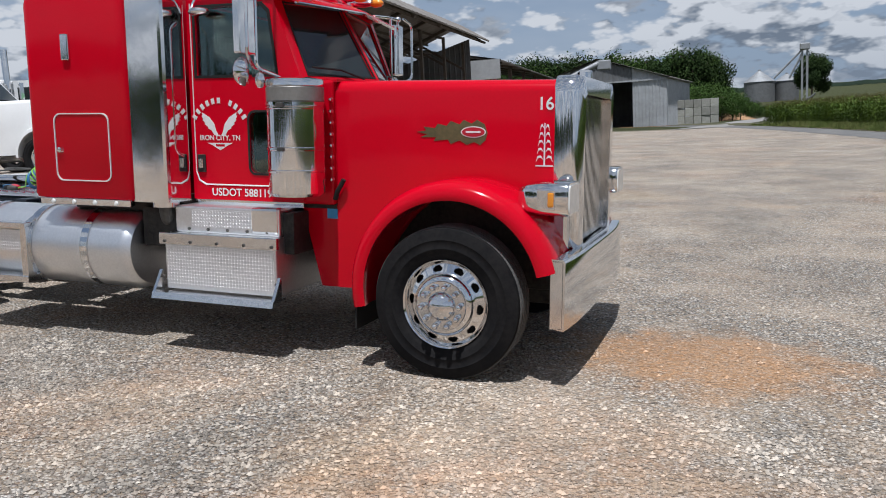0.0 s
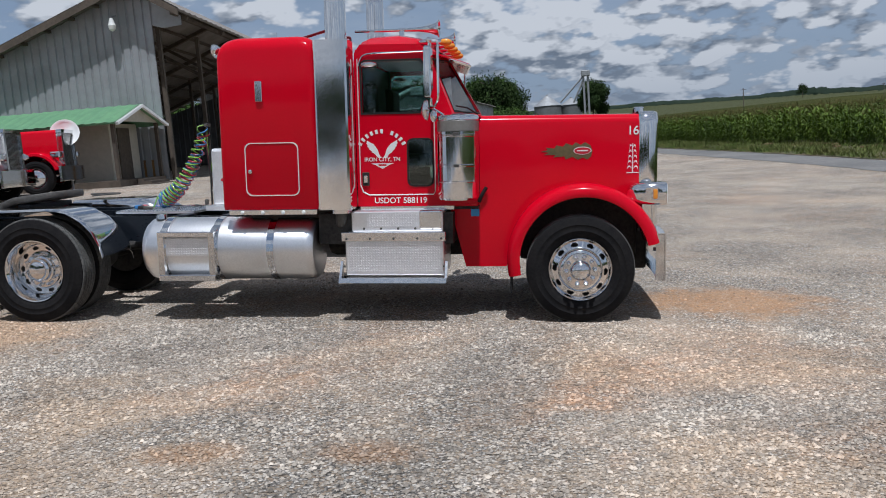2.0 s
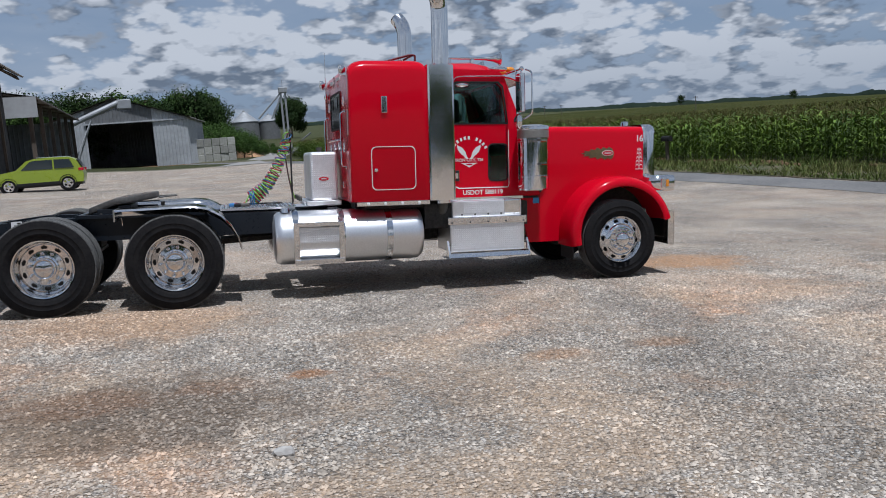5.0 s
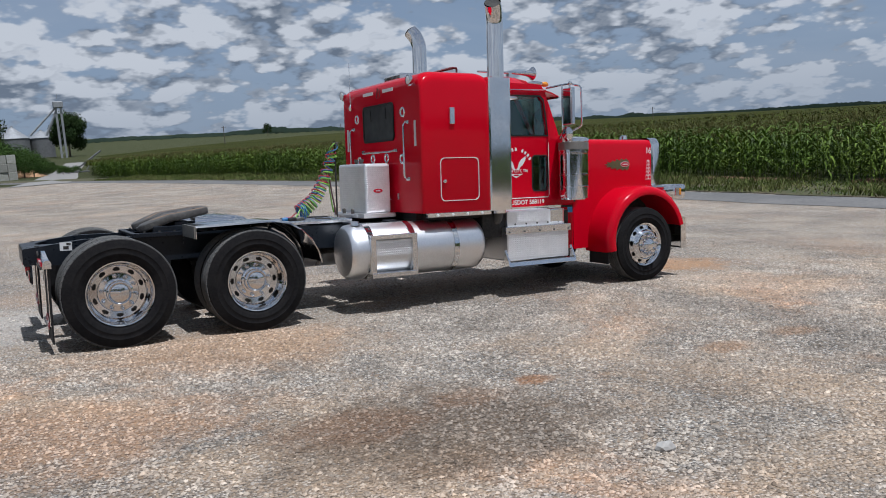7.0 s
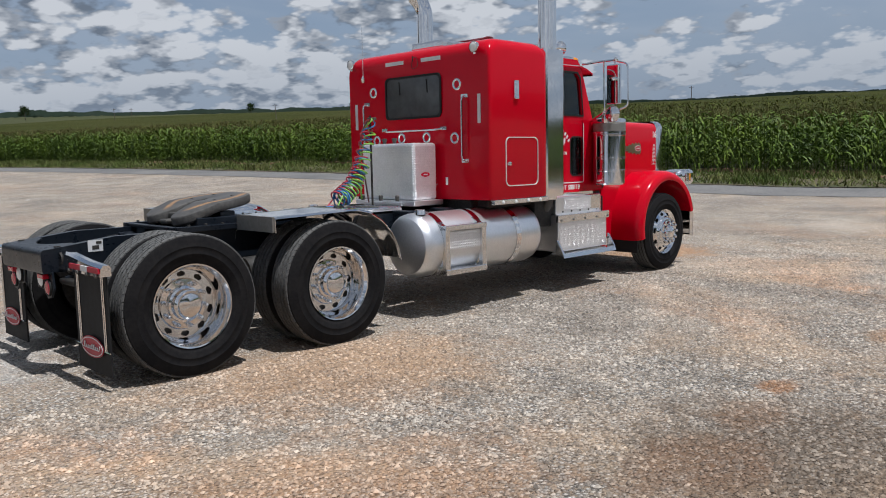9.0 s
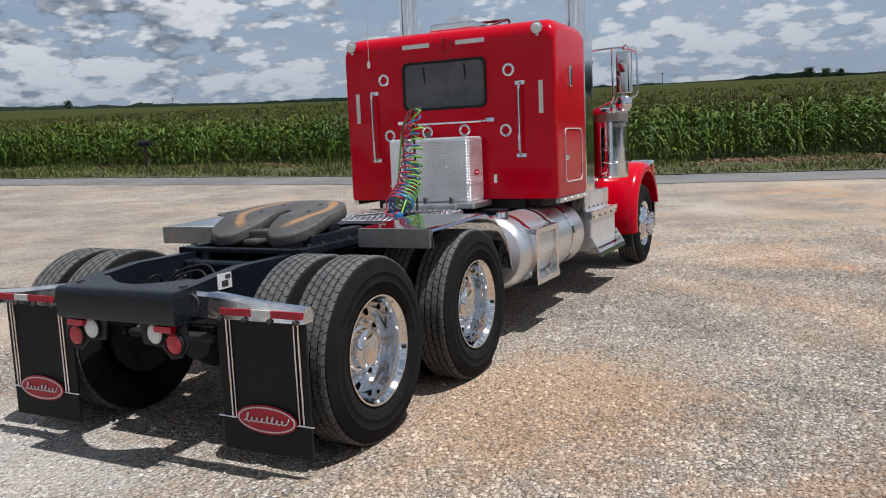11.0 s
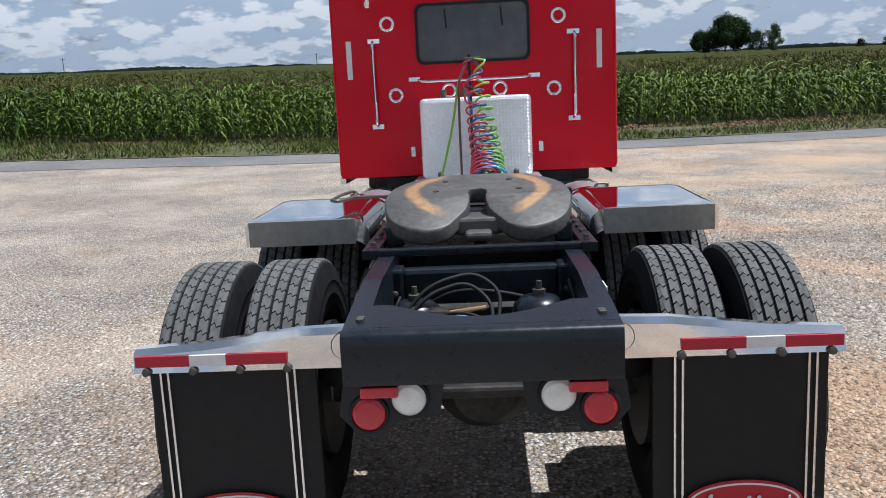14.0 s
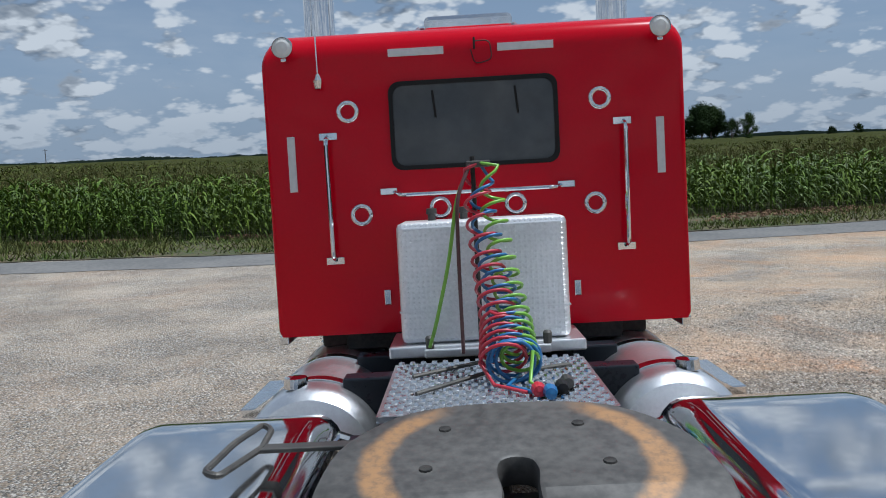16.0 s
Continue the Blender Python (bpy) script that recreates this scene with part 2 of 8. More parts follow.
def boxes(*rows, bevel=0.0):
    bm = bmesh.new()
    for r in rows:
        box(bm, *r, bevel=bevel)
    return bm


def lathe(profile, seg=48, axis="y", at=(0, 0, 0), bm=None, caps=False):
    """Turns (radius, along) pairs about an axis."""
    bm = bm or bmesh.new()
    at = Vector(at)
    rings = []
    for r, a in profile:
        ring = []
        for k in range(seg):
            t = 2 * math.pi * k / seg
            c, s = r * math.cos(t), r * math.sin(t)
            p = {"y": (c, a, s), "x": (a, c, s), "z": (c, s, a)}[axis]
            ring.append(bm.verts.new(at + Vector(p)))
        rings.append(ring)
    for a, b in zip(rings, rings[1:]):
        for k in range(seg):
            bm.faces.new((a[k], a[(k + 1) % seg], b[(k + 1) % seg], b[k]))
    if caps:
        for ring in (rings[0], rings[-1]):
            bm.faces.new(ring)
        bmesh.ops.recalc_face_normals(bm, faces=bm.faces)
    return bm


def rod(bm, pts, r, seg=10, caps=True):
    """A round bar through the points."""
    pts = [Vector(p) for p in pts]
    rings = []
    prev = None
    for i, p in enumerate(pts):
        d = (pts[min(i + 1, len(pts) - 1)] - pts[max(i - 1, 0)]).normalized()
        if prev is None:
            u = d.orthogonal().normalized()
        else:
            u = (prev - d * prev.dot(d)).normalized()
        prev = u
        v = d.cross(u)
        rings.append([bm.verts.new(p + (u * math.cos(2 * math.pi * k / seg) + v * math.sin(2 * math.pi * k / seg)) * r) for k in range(seg)])
    for a, b in zip(rings, rings[1:]):
        for k in range(seg):
            bm.faces.new((a[k], a[(k + 1) % seg], b[(k + 1) % seg], b[k]))
    if caps:
        bm.faces.new(rings[0][::-1])
        bm.faces.new(rings[-1])
    return bm


def bend(pts, r, n=5):
    """Rounds the corners of a path."""
    pts = [Vector(p) for p in pts]
    out = [pts[0]]
    for a, b, c in zip(pts, pts[1:], pts[2:]):
        d0, d1 = (a - b), (c - b)
        q = min(r, d0.length * 0.45, d1.length * 0.45)
        p0, p1 = b + d0.normalized() * q, b + d1.normalized() * q
        for k in range(n + 1):
            t = k / n
            out.append(p0 * (1 - t) ** 2 + b * 2 * t * (1 - t) + p1 * t * t)
    out.append(pts[-1])
    return out


def loft(sections, closed=True, caps=True, bm=None):
    bm = bm or bmesh.new()
    rings = [[bm.verts.new(p) for p in s] for s in sections]
    n = len(rings[0])
    for a, b in zip(rings, rings[1:]):
        for k in range(n if closed else n - 1):
            bm.faces.new((a[k], a[(k + 1) % n], b[(k + 1) % n], b[k]))
    if caps and closed:
        bm.faces.new(rings[0])
        bm.faces.new(rings[-1])
    bmesh.ops.recalc_face_normals(bm, faces=bm.faces)
    return bm


def plate(outer, holes, thick, put):
    """A flat sheet with openings through it: 2D loops, and put(u, v, w) to place them."""
    bm = bmesh.new()
    edges = []
    for loop in (outer, *holes):
        vs = [bm.verts.new(put(u, v, 0)) for u, v in loop]
        for a, b in zip(vs, vs[1:] + vs[:1]):
            edges.append(bm.edges.new((a, b)))
    bmesh.ops.triangle_fill(bm, edges=edges, use_beauty=True)
    faces = list(bm.faces)
    back = Vector(put(0, 0, thick)) - Vector(put(0, 0, 0))
    ext = bmesh.ops.extrude_face_region(bm, geom=faces)
    bmesh.ops.translate(bm, verts=[e for e in ext["geom"] if isinstance(e, bmesh.types.BMVert)], vec=back)
    bmesh.ops.recalc_face_normals(bm, faces=bm.faces)
    return bm


def rounded(x0, x1, y0, y1, r, n=5):
    """A rectangle with round corners, as a loop of 2D points."""
    out = []
    for cx, cy, a in ((x1 - r, y1 - r, 0), (x0 + r, y1 - r, 90), (x0 + r, y0 + r, 180), (x1 - r, y0 + r, 270)):
        for k in range(n + 1):
            t = radians(a + 90 * k / n)
            out.append((cx + r * math.cos(t), cy + r * math.sin(t)))
    return out


def thing(name, label, category, m=None, group="", kind=""):
    e = new(name)
    e.empty_display_size = 0.2
    if m is not None:
        e.matrix_basis = m
    return tagged(e, label, category, group, kind)


# ---------------------------------------------------------------- the land


def lot(x, y):
    """Height of the ground: the lot falls towards the road, level beyond it."""
    s = x * math.cos(FALL_AZ) + y * math.sin(FALL_AZ)
    k = math.tan(radians(3.05))
    up = max(0.0, y - 2.0)
    up = up * up / (up + 3.0)
    east = min(1.0, max(0.0, (x + 12.0) / 12.0))
    swell = east * (1 - math.exp(-up / 45)) + (1 - east) * (1 - math.exp(-(up / 60) ** 1.6))
    rise = 0.03 + (1.25 + 0.15 * east) * swell + 0.033 * max(0.0, y - 170.0) * y * y / (x * x + y * y + 1.0)
    if s > 3:
        q = min((s - 3) / 13, 1)
        return rise - k * 3 - k * 13 * (q - q * q / 2)
    if s < -8:
        q = min((-8 - s) / 9, 1)
        return rise + k * 8 + k * 9 * (q - q * q / 2)
    return rise - k * s


def edge(y):
    """Where the gravel meets the road."""
    return 12.9 - 0.14 * y - 0.0006 * max(y, 0) ** 2


ROAD_WIDE, VERGE_WIDE = 2.4, 4.2


def dirt(g, vec, base):
    """Sand, clay, wear and old stains of the lot, the same on the ground and on the stones that lie on it."""
    place = g.add("ShaderNodeSeparateXYZ")
    g.plug(place, Vector=vec)
    worn = g.ramp(g.math("ADD", place.outputs[1], g.math("MULTIPLY", g.noise(vec, 0.5, 5, 0.6), 2.5)), -1.5, 1.0, 1.0, 0.15)
    clay = g.math("MULTIPLY", g.ramp(g.noise(vec, 0.28, 9, 0.7, 0.7), 0.48, 0.66), g.ramp(g.noise(vec, 9.0, 7, 0.75), 0.34, 0.62, 0.2, 1.0))
    base = g.mix(g.math("MULTIPLY", g.math("MULTIPLY", clay, g.math("ADD", g.math("MULTIPLY", worn, 0.8), 0.25)), 0.78), base, (0.52, 0.31, 0.18))
    sand = g.math("MULTIPLY", g.math("MULTIPLY", worn, g.ramp(g.noise(vec, 0.42, 8, 0.68, 0.4), 0.42, 0.6)), g.ramp(g.noise(vec, 16.0, 6, 0.7), 0.3, 0.65, 0.3, 1.0))
    base = g.mix(g.math("MULTIPLY", sand, 0.6), base, (0.5, 0.37, 0.25))
    pale = g.ramp(g.noise(vec, 0.21, 6, 0.65, 0.3), 0.52, 0.72)
    base = g.mix(g.math("MULTIPLY", pale, 0.3), base, (0.6, 0.56, 0.5))
    base = g.vmath("MULTIPLY", base, (1.15, 1.09, 1.03))
    wear = g.ramp(g.noise(vec, 0.45, 7, 0.65), 0.32, 0.68, 0.82, 1.12)
    hsv = g.add("ShaderNodeHueSaturation")
    g.plug(hsv, Value=wear, Color=base)
    base = hsv.outputs[0]
    # old oil and rust stains, clay patches, and one pale patch
    for cx, cy, rx, ry, strength, tint in ((-5.35, -4.95, 1.15, 1.0, 0.95, (0.14, 0.1, 0.068)), (-5.75, -4.6, 0.6, 0.35, 0.4, (0.28, 0.14, 0.07)), (-4.9, -4.5, 0.4, 0.25, 0.4, (0.28, 0.15, 0.08)),
                                           (-4.22, -4.37, 0.24, 0.16, 0.9, (0.36, 0.17, 0.07)), (-7.6, -3.7, 1.7, 0.9, 0.6, (0.52, 0.29, 0.15)), (-8.4, -5.3, 1.1, 0.6, 0.5, (0.5, 0.27, 0.12)),
                                           (-5.9, -1.8, 1.5, 1.2, 0.55, (0.54, 0.32, 0.17)), (-2.28, -4.47, 0.3, 0.18, 0.7, (0.36, 0.2, 0.1)), (-1.32, -4.39, 0.32, 0.18, 0.6, (0.36, 0.2, 0.1)),
                                           (1.56, -0.1, 1.2, 0.9, 0.85, (0.52, 0.28, 0.13)), (-7.6, -8.3, 0.9, 0.4, 0.5, (0.3, 0.14, 0.07)), (-0.8, 10.9, 1.2, 1.2, 0.4, (0.45, 0.33, 0.2)), (-8.2, 1.0, 1.8, 1.5, 0.6, (0.64, 0.62, 0.58))):
        d = g.vmath("SUBTRACT", vec, (cx, cy, 0))
        d = g.vmath("MULTIPLY", d, (1 / rx, 1 / ry, 0))
        ln = g.add("ShaderNodeVectorMath", op="LENGTH")
        g.plug(ln, i0=d)
        r = g.math("ADD", ln.outputs["Value"], g.math("MULTIPLY", g.math("SUBTRACT", g.noise(vec, 2.6, 6, 0.65), 0.5), 1.7))
        spot = g.ramp(r, 0.45, 1.15, 1.0, 0.0)
        base = g.mix(g.math("MULTIPLY", spot, g.math("MULTIPLY", g.ramp(g.noise(vec, 22, 5, 0.6), 0.3, 0.7, 0.55, 1.0), strength)), base, tint)
    return base


def ground_material():
    m = bpy.data.materials.new("gravel_lot")
    m.use_nodes = True
    g = Nodes(m.node_tree)
    bsdf = m.node_tree.nodes["Principled BSDF"]
    vec = g.coords("Object")
    vor = g.add("ShaderNodeTexVoronoi")
    g.plug(vor, Vector=vec, Scale=44.0, Randomness=1.0)
    vor2 = g.add("ShaderNodeTexVoronoi")
    g.plug(vor2, Vector=vec, Scale=24.0)
    vor3 = g.add("ShaderNodeTexVoronoi")
    g.plug(vor3, Vector=vec, Scale=110.0)
    body = g.add("ShaderNodeSeparateColor")
    g.plug(body, Color=vor.outputs["Color"])
    grit = g.add("ShaderNodeSeparateColor")
    g.plug(grit, Color=vor3.outputs["Color"])
    s1 = g.mix(g.ramp(body.outputs[0], 0.0, 1.0, smooth=False), (0.1, 0.094, 0.085), (0.9, 0.875, 0.83))
    s2 = g.mix(g.ramp(grit.outputs[0], 0.0, 1.0, smooth=False), (0.13, 0.12, 0.108), (0.8, 0.775, 0.73))
    stone = g.mix(0.38, s1, s2)
    big = g.ramp(vor2.outputs["Color"], 0.72, 0.8)
    stone = g.mix(g.math("MULTIPLY", big, g.ramp(vor2.outputs["Distance"], 0.25, 0.45, 0.4, 0.0)), stone, (0.72, 0.69, 0.65))
    # Stones darken towards their rims: shade of the gaps put into the colour.
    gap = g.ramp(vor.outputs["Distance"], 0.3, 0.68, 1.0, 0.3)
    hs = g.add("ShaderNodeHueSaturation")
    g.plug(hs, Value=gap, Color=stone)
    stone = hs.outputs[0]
    loose = g.ramp(body.outputs[1], 0.28, 0.4)
    fines = g.mix(g.ramp(g.noise(vec, 34, 8, 0.7), 0.3, 0.7), (0.35, 0.285, 0.22), (0.58, 0.51, 0.43))
    packed = g.ramp(g.noise(vec, 0.9, 9, 0.7, 0.5), 0.44, 0.58)
    stone = g.mix(loose, g.mix(0.55, fines, (0.2, 0.165, 0.125)), stone)
    base = g.mix(g.math("MULTIPLY", packed, 0.3), stone, fines)
    base = dirt(g, vec, base)
    # beyond the road the land is field soil and turf
    sep = g.add("ShaderNodeSeparateXYZ")
    g.plug(sep, Vector=vec)
    over = g.math("ADD", sep.outputs[0], g.math("MULTIPLY", sep.outputs[1], 0.14))
    far = g.ramp(over, 17.5, 19.0)
    back = g.ramp(sep.outputs[1], 72.0, 84.0)
    side = g.math("MAXIMUM", far, back)
    turf = g.mix(g.ramp(g.noise(vec, 0.6, 6, 0.6), 0.35, 0.65), (0.028, 0.036, 0.01), (0.06, 0.062, 0.02))
    base = g.mix(side, base, turf)
    rel = g.math("ADD", g.math("MULTIPLY", vor.outputs["Distance"], -0.6), g.math("ADD", g.math("MULTIPLY", vor2.outputs["Distance"], -0.5), g.math("MULTIPLY", g.noise(vec, 60, 5, 0.6), 0.45)))
    bu = g.add("ShaderNodeBump")
    g.plug(bu, Strength=1.0, Distance=0.055, Height=rel)
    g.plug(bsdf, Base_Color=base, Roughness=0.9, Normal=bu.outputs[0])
    g.plug(bsdf, Specular_IOR_Level=0.25)
    return m


def build_ground():
    def spread(n, near, far):
        t = np.linspace(-1, 1, n)
        k = math.asinh(far / near)
        return near * np.sinh(t * k)
    xs, ys = spread(221, 4.0, 2600.0), spread(221, 4.0, 2600.0)
    verts = [(x, y, lot(x, y)) for y in ys for x in xs]
    n = len(xs)
    faces = [(j * n + i, j * n + i + 1, (j + 1) * n + i + 1, (j + 1) * n + i) for j in range(n - 1) for i in range(n - 1)]
    me = bpy.data.meshes.new("ground")
    me.from_pydata(verts, [], faces)
    for p in me.polygons:
        p.use_smooth = True
    me.materials.append(ground_material())
    tagged(new("ground", me), "pale gravel lot with clay patches and oil stains", "ground", kind="structure")


build_ground()


def strip(name, a, b, lift, mat, label, category, y0=-120.0, y1=140.0, n=260, rag=0.0):
    """A sheet along the road, between two offsets from the gravel's edge."""
    verts, faces = [], []
    rng = random.Random(5)
    for k in range(n + 1):
        y = y0 + (y1 - y0) * k / n
        for j, off in enumerate((a, a * 0.75 + b * 0.25, (a + b) / 2, a * 0.25 + b * 0.75, b)):
            x = edge(y) + off + (rng.uniform(-rag, rag) if j in (0, 4) else 0)
            verts.append((x, y + off * 0.14, lot(x, y) + lift + 0.02 * math.sin(math.pi * j / 4)))
    for k in range(n):
        for j in range(4):
            faces.append((k * 5 + j, k * 5 + j + 1, (k + 1) * 5 + j + 1, (k + 1) * 5 + j))
    me = bpy.data.meshes.new(name)
    me.from_pydata(verts, [], faces)
    for p in me.polygons:
        p.use_smooth = True
    me.materials.append(mat)
    return tagged(new(name, me), label, category, kind="structure")


ASPHALT = material("old_asphalt", (0.12, 0.119, 0.117), (0.185, 0.178, 0.17), 0.95, 0, 9, 0.4, bump=0.002, bscale=90, spec=0.08)
TURF = material("verge_turf", (0.04, 0.055, 0.017), (0.1, 0.075, 0.042), 0.9, 0, 3, 0.5, bump=0.02, bscale=14)
strip("road", 0.0, ROAD_WIDE, 0.012, ASPHALT, "narrow weathered grey asphalt country road", "road", rag=0.12)
strip("verge", ROAD_WIDE, ROAD_WIDE + VERGE_WIDE, 0.03, TURF, "rough grassy verge beside the road", "verge", rag=0.15)

# ---------------------------------------------------------------- the red tractor truck
truck = thing("semi_truck", "red semi truck with chrome stacks and polished tanks on gravel", "truck", TILT)


def tyre(name, mat, parent, r=0.52, w=0.27, rim=0.295):
    h = w / 2
    prof = [(rim, h * 0.72), (rim + 0.02, h * 0.86), (rim + 0.04, h * 0.94), (rim + 0.045, h * 0.965), (rim + 0.075, h * 0.985), (rim + 0.08, h * 1.01), (rim + 0.087, h * 1.01), (rim + 0.092, h * 0.99), (r - 0.09, h), (r - 0.085, h * 1.02), (r - 0.078, h * 1.0), (r - 0.045, h * 0.95), (r - 0.012, h * 0.86), (r - 0.004, h * 0.7)]
    prof = [(a, -b) for a, b in prof] + [(r - 0.004, -h * 0.35), (r - 0.004, h * 0.35)] + prof[::-1]
    prof += [(rim - 0.01, h * 0.5), (rim - 0.01, -h * 0.5), prof[0]]
    return smooth(part(name, lathe(prof, 64), mat, parent), 35)


def tread_blocks(r, w, ribs, count, gap, zig):
    """Ring of worn tread blocks with stepped cross cuts."""
    bm = bmesh.new()
    for i in range(ribs):
        y0, y1 = -w / 2 + i * w / ribs + 0.006, -w / 2 + (i + 1) * w / ribs - 0.006
        for k in range(count):
            a0 = 2 * math.pi * (k + 0.5 * (i % 2)) / count
            a1 = a0 + 2 * math.pi / count * (1 - gap)
            pts = []
            for y, sh in ((y0, 0), ((y0 + y1) / 2 - 0.004, zig), ((y0 + y1) / 2 + 0.004, -zig), (y1, 0)):
                pts.append((y, sh))
            lo, hi = [], []
            for a, order in ((a0, pts), (a1, pts[::-1])):
                for y, sh in order:
                    ang = a + sh
                    edge_drop = 0.006 if abs(y) > w / 2 - 0.008 else 0.0
                    lo.append(bm.verts.new(((r - 0.014) * math.cos(ang), y, (r - 0.014) * math.sin(ang))))
                    hi.append(bm.verts.new(((r - edge_drop) * math.cos(ang), y, (r - edge_drop) * math.sin(ang))))
            bm.faces.new((hi[0], hi[1], hi[6], hi[7]))
            bm.faces.new((hi[1], hi[2], hi[5], hi[6]))
            bm.faces.new((hi[2], hi[3], hi[4], hi[5]))
            for q in range(8):
                bm.faces.new((lo[q], lo[(q + 1) % 8], hi[(q + 1) % 8], hi[q]))
    bmesh.ops.recalc_face_normals(bm, faces=bm.faces)
    return bm


def holed_disc(rings, seg, holes, h_r, h_half, h_wide):
    """A turned disc with a ring of oval hand holes through it; rings are (radius, along y)."""
    bm = bmesh.new()
    grid = []
    for r, a in rings:
        grid.append([bm.verts.new((r * math.cos(2 * math.pi * k / seg), a, r * math.sin(2 * math.pi * k / seg))) for k in range(seg)])
    per = 2 * math.pi / holes
    for i in range(len(rings) - 1):
        rm = (rings[i][0] + rings[i + 1][0]) / 2
        for k in range(seg):
            t = 2 * math.pi * (k + 0.5) / seg
            d = ((t + per / 2) % per) - per / 2
            if ((rm - h_r) / h_half) ** 2 + (d * rm / h_wide) ** 2 < 1:
                continue
            bm.faces.new((grid[i][k], grid[i][(k + 1) % seg], grid[i + 1][(k + 1) % seg], grid[i + 1][k]))
    bmesh.ops.recalc_face_normals(bm, faces=bm.faces)
    return bm


def between(a, b, n):
    return [(a[0] + (b[0] - a[0]) * k / n, a[1] + (b[1] - a[1]) * k / n) for k in range(n)]


def nuts(radius, y, count, r, length, mat, wheel):
    """A ring of lug nut covers, each one a part."""
    prof = [(r * 1.25, 0), (r * 1.25, -0.006), (r, -0.008), (r, -length * 0.7), (r * 0.7, -length * 0.92), (0.002, -length)]
    first = None
    for k in range(count):
        t = 2 * math.pi * k / count + 0.15
        m = Matrix.Translation((radius * math.cos(t), y, radius * math.sin(t)))
        if first is None:
            bm = lathe(prof, 10, "y")
            bmesh.ops.recalc_face_normals(bm, faces=bm.faces)
            first = smooth(part("lug_nut", bm, mat, wheel), 50)
            first.matrix_basis = m
        else:
            share("lug_nut", first, m, wheel)


def front_wheel(parent, m):
    w = new("front_wheel")
    w.parent, w.matrix_basis = parent, m
    tyre("tyre", RUBBER, w, 0.52, 0.28)
    part("tread", tread_blocks(0.523, 0.212, 5, 110, 0.04, 0.0), TREAD, w)
    rings = between((0.312, -0.105), (0.302, -0.125), 2) + between((0.302, -0.125), (0.292, -0.118), 2) + between((0.292, -0.118), (0.272, -0.096), 3)
    rings += between((0.272, -0.096), (0.212, -0.125), 9) + between((0.212, -0.125), (0.19, -0.155), 3) + between((0.19, -0.155), (0.17, -0.165), 3) + [(0.17, -0.165), (0.02, -0.166)]
    smooth(part("rim", holed_disc(rings, 180, 10, 0.243, 0.021, 0.034), CHROME, w, "polished ten-hole steel rim"), 45)
    smooth(part("hub_cover", lathe([(0.17, -0.163), (0.165, -0.178), (0.1, -0.182), (0.092, -0.205), (0.06, -0.235), (0.02, -0.245), (0.001, -0.246)], 40), CHROME, w), 50)
    nuts(0.135, -0.178, 10, 0.02, 0.062, CHROME, w)
    part("brake_drum", lathe([(0.0, -0.04), (0.27, -0.04), (0.28, 0.1), (0.0, 0.1)], 32), DARK, w)
    return w


def rear_wheel(parent, m, inner):
    w = new("rear_wheel")
    w.parent, w.matrix_basis = parent, m
    tyre("tyre", RUBBER, w, 0.515, 0.265)
    part("tread", tread_blocks(0.521, 0.224, 5, 58, 0.12, 0.018), TREAD, w)
    if not inner:
        rings = between((0.312, -0.105), (0.306, -0.122), 2) + between((0.306, -0.122), (0.296, -0.12), 2) + between((0.296, -0.12), (0.276, -0.085), 3) + between((0.276, -0.085), (0.262, 0.02), 4)
        rings += between((0.262, 0.02), (0.25, 0.04), 2) + between((0.25, 0.04), (0.19, 0.045), 9) + [(0.19, 0.045), (0.182, 0.03), (0.135, 0.026)]
        smooth(part("rim", holed_disc(rings, 180, 10, 0.222, 0.019, 0.032), CHROME, w, "deep polished ten-hole aluminium rim"), 45)
        smooth(part("hub_cover", lathe([(0.135, 0.026), (0.132, 0.0), (0.116, -0.006), (0.11, -0.04), (0.088, -0.052), (0.084, -0.066), (0.05, -0.074), (0.001, -0.076)], 40), CHROME, w), 50)
        nuts(0.158, 0.024, 10, 0.015, 0.06, ALLOY, w)
    part("brake_drum", lathe([(0.0, 0.06), (0.255, 0.06), (0.27, 0.13), (0.0, 0.13)], 32), DARK, w)
    return w


FRONT_Y, OUT_Y, IN_Y, AXLES = 0.985, 1.04, 0.735, (-5.345, -6.655)
for side in (-1, 1):
    turn = 0 if side < 0 else 180
    front_wheel(truck, pose(-0.02, side * FRONT_Y, 0.522, 0, 9 + 4 * side, turn) @ Matrix.Diagonal((0.95, 1, 0.95, 1)))
    for n, ax in enumerate(AXLES):
        rear_wheel(truck, pose(ax, side * OUT_Y, 0.518, 0, 17 * n, turn), False)
        rear_wheel(truck, pose(ax, side * IN_Y, 0.518, 0, 31 * n, turn), True)

# frame and axles
for side in (-1, 1):
    y0, y1 = side * 0.36, side * 0.43
    top = [(-7.36, 0.945), (-6.88, 1.0), (0.5, 0.985)]
    low = [(0.5, 0.74), (-6.7, 0.73), (-7.36, 0.78)]
    part("frame_rail", loft([[(x, y0, z) for x, z in top + low], [(x, y1, z) for x, z in top + low]]), BLACK, truck)
bm = bmesh.new()
prof = [(-7.36, 0.945), (-7.405, 0.942), (-7.418, 0.93), (-7.422, 0.9), (-7.42, 0.79), (-7.41, 0.772), (-7.36, 0.77)]
loft([[(x, y, z) for x, z in prof] for y in (-0.432, -0.425, 0.425, 0.432)], bm=bm)
crossmember = smooth(part("rear_crossmember", bm, BLACK, truck), 40)
inner_edge = [(-7.16, -0.432), (-7.16, -0.3)] + [(-7.16 - 0.13 * math.sin(math.pi * k / 12), -0.3 + 0.6 * k / 12) for k in range(1, 12)] + [(-7.16, 0.3), (-7.16, 0.432)]
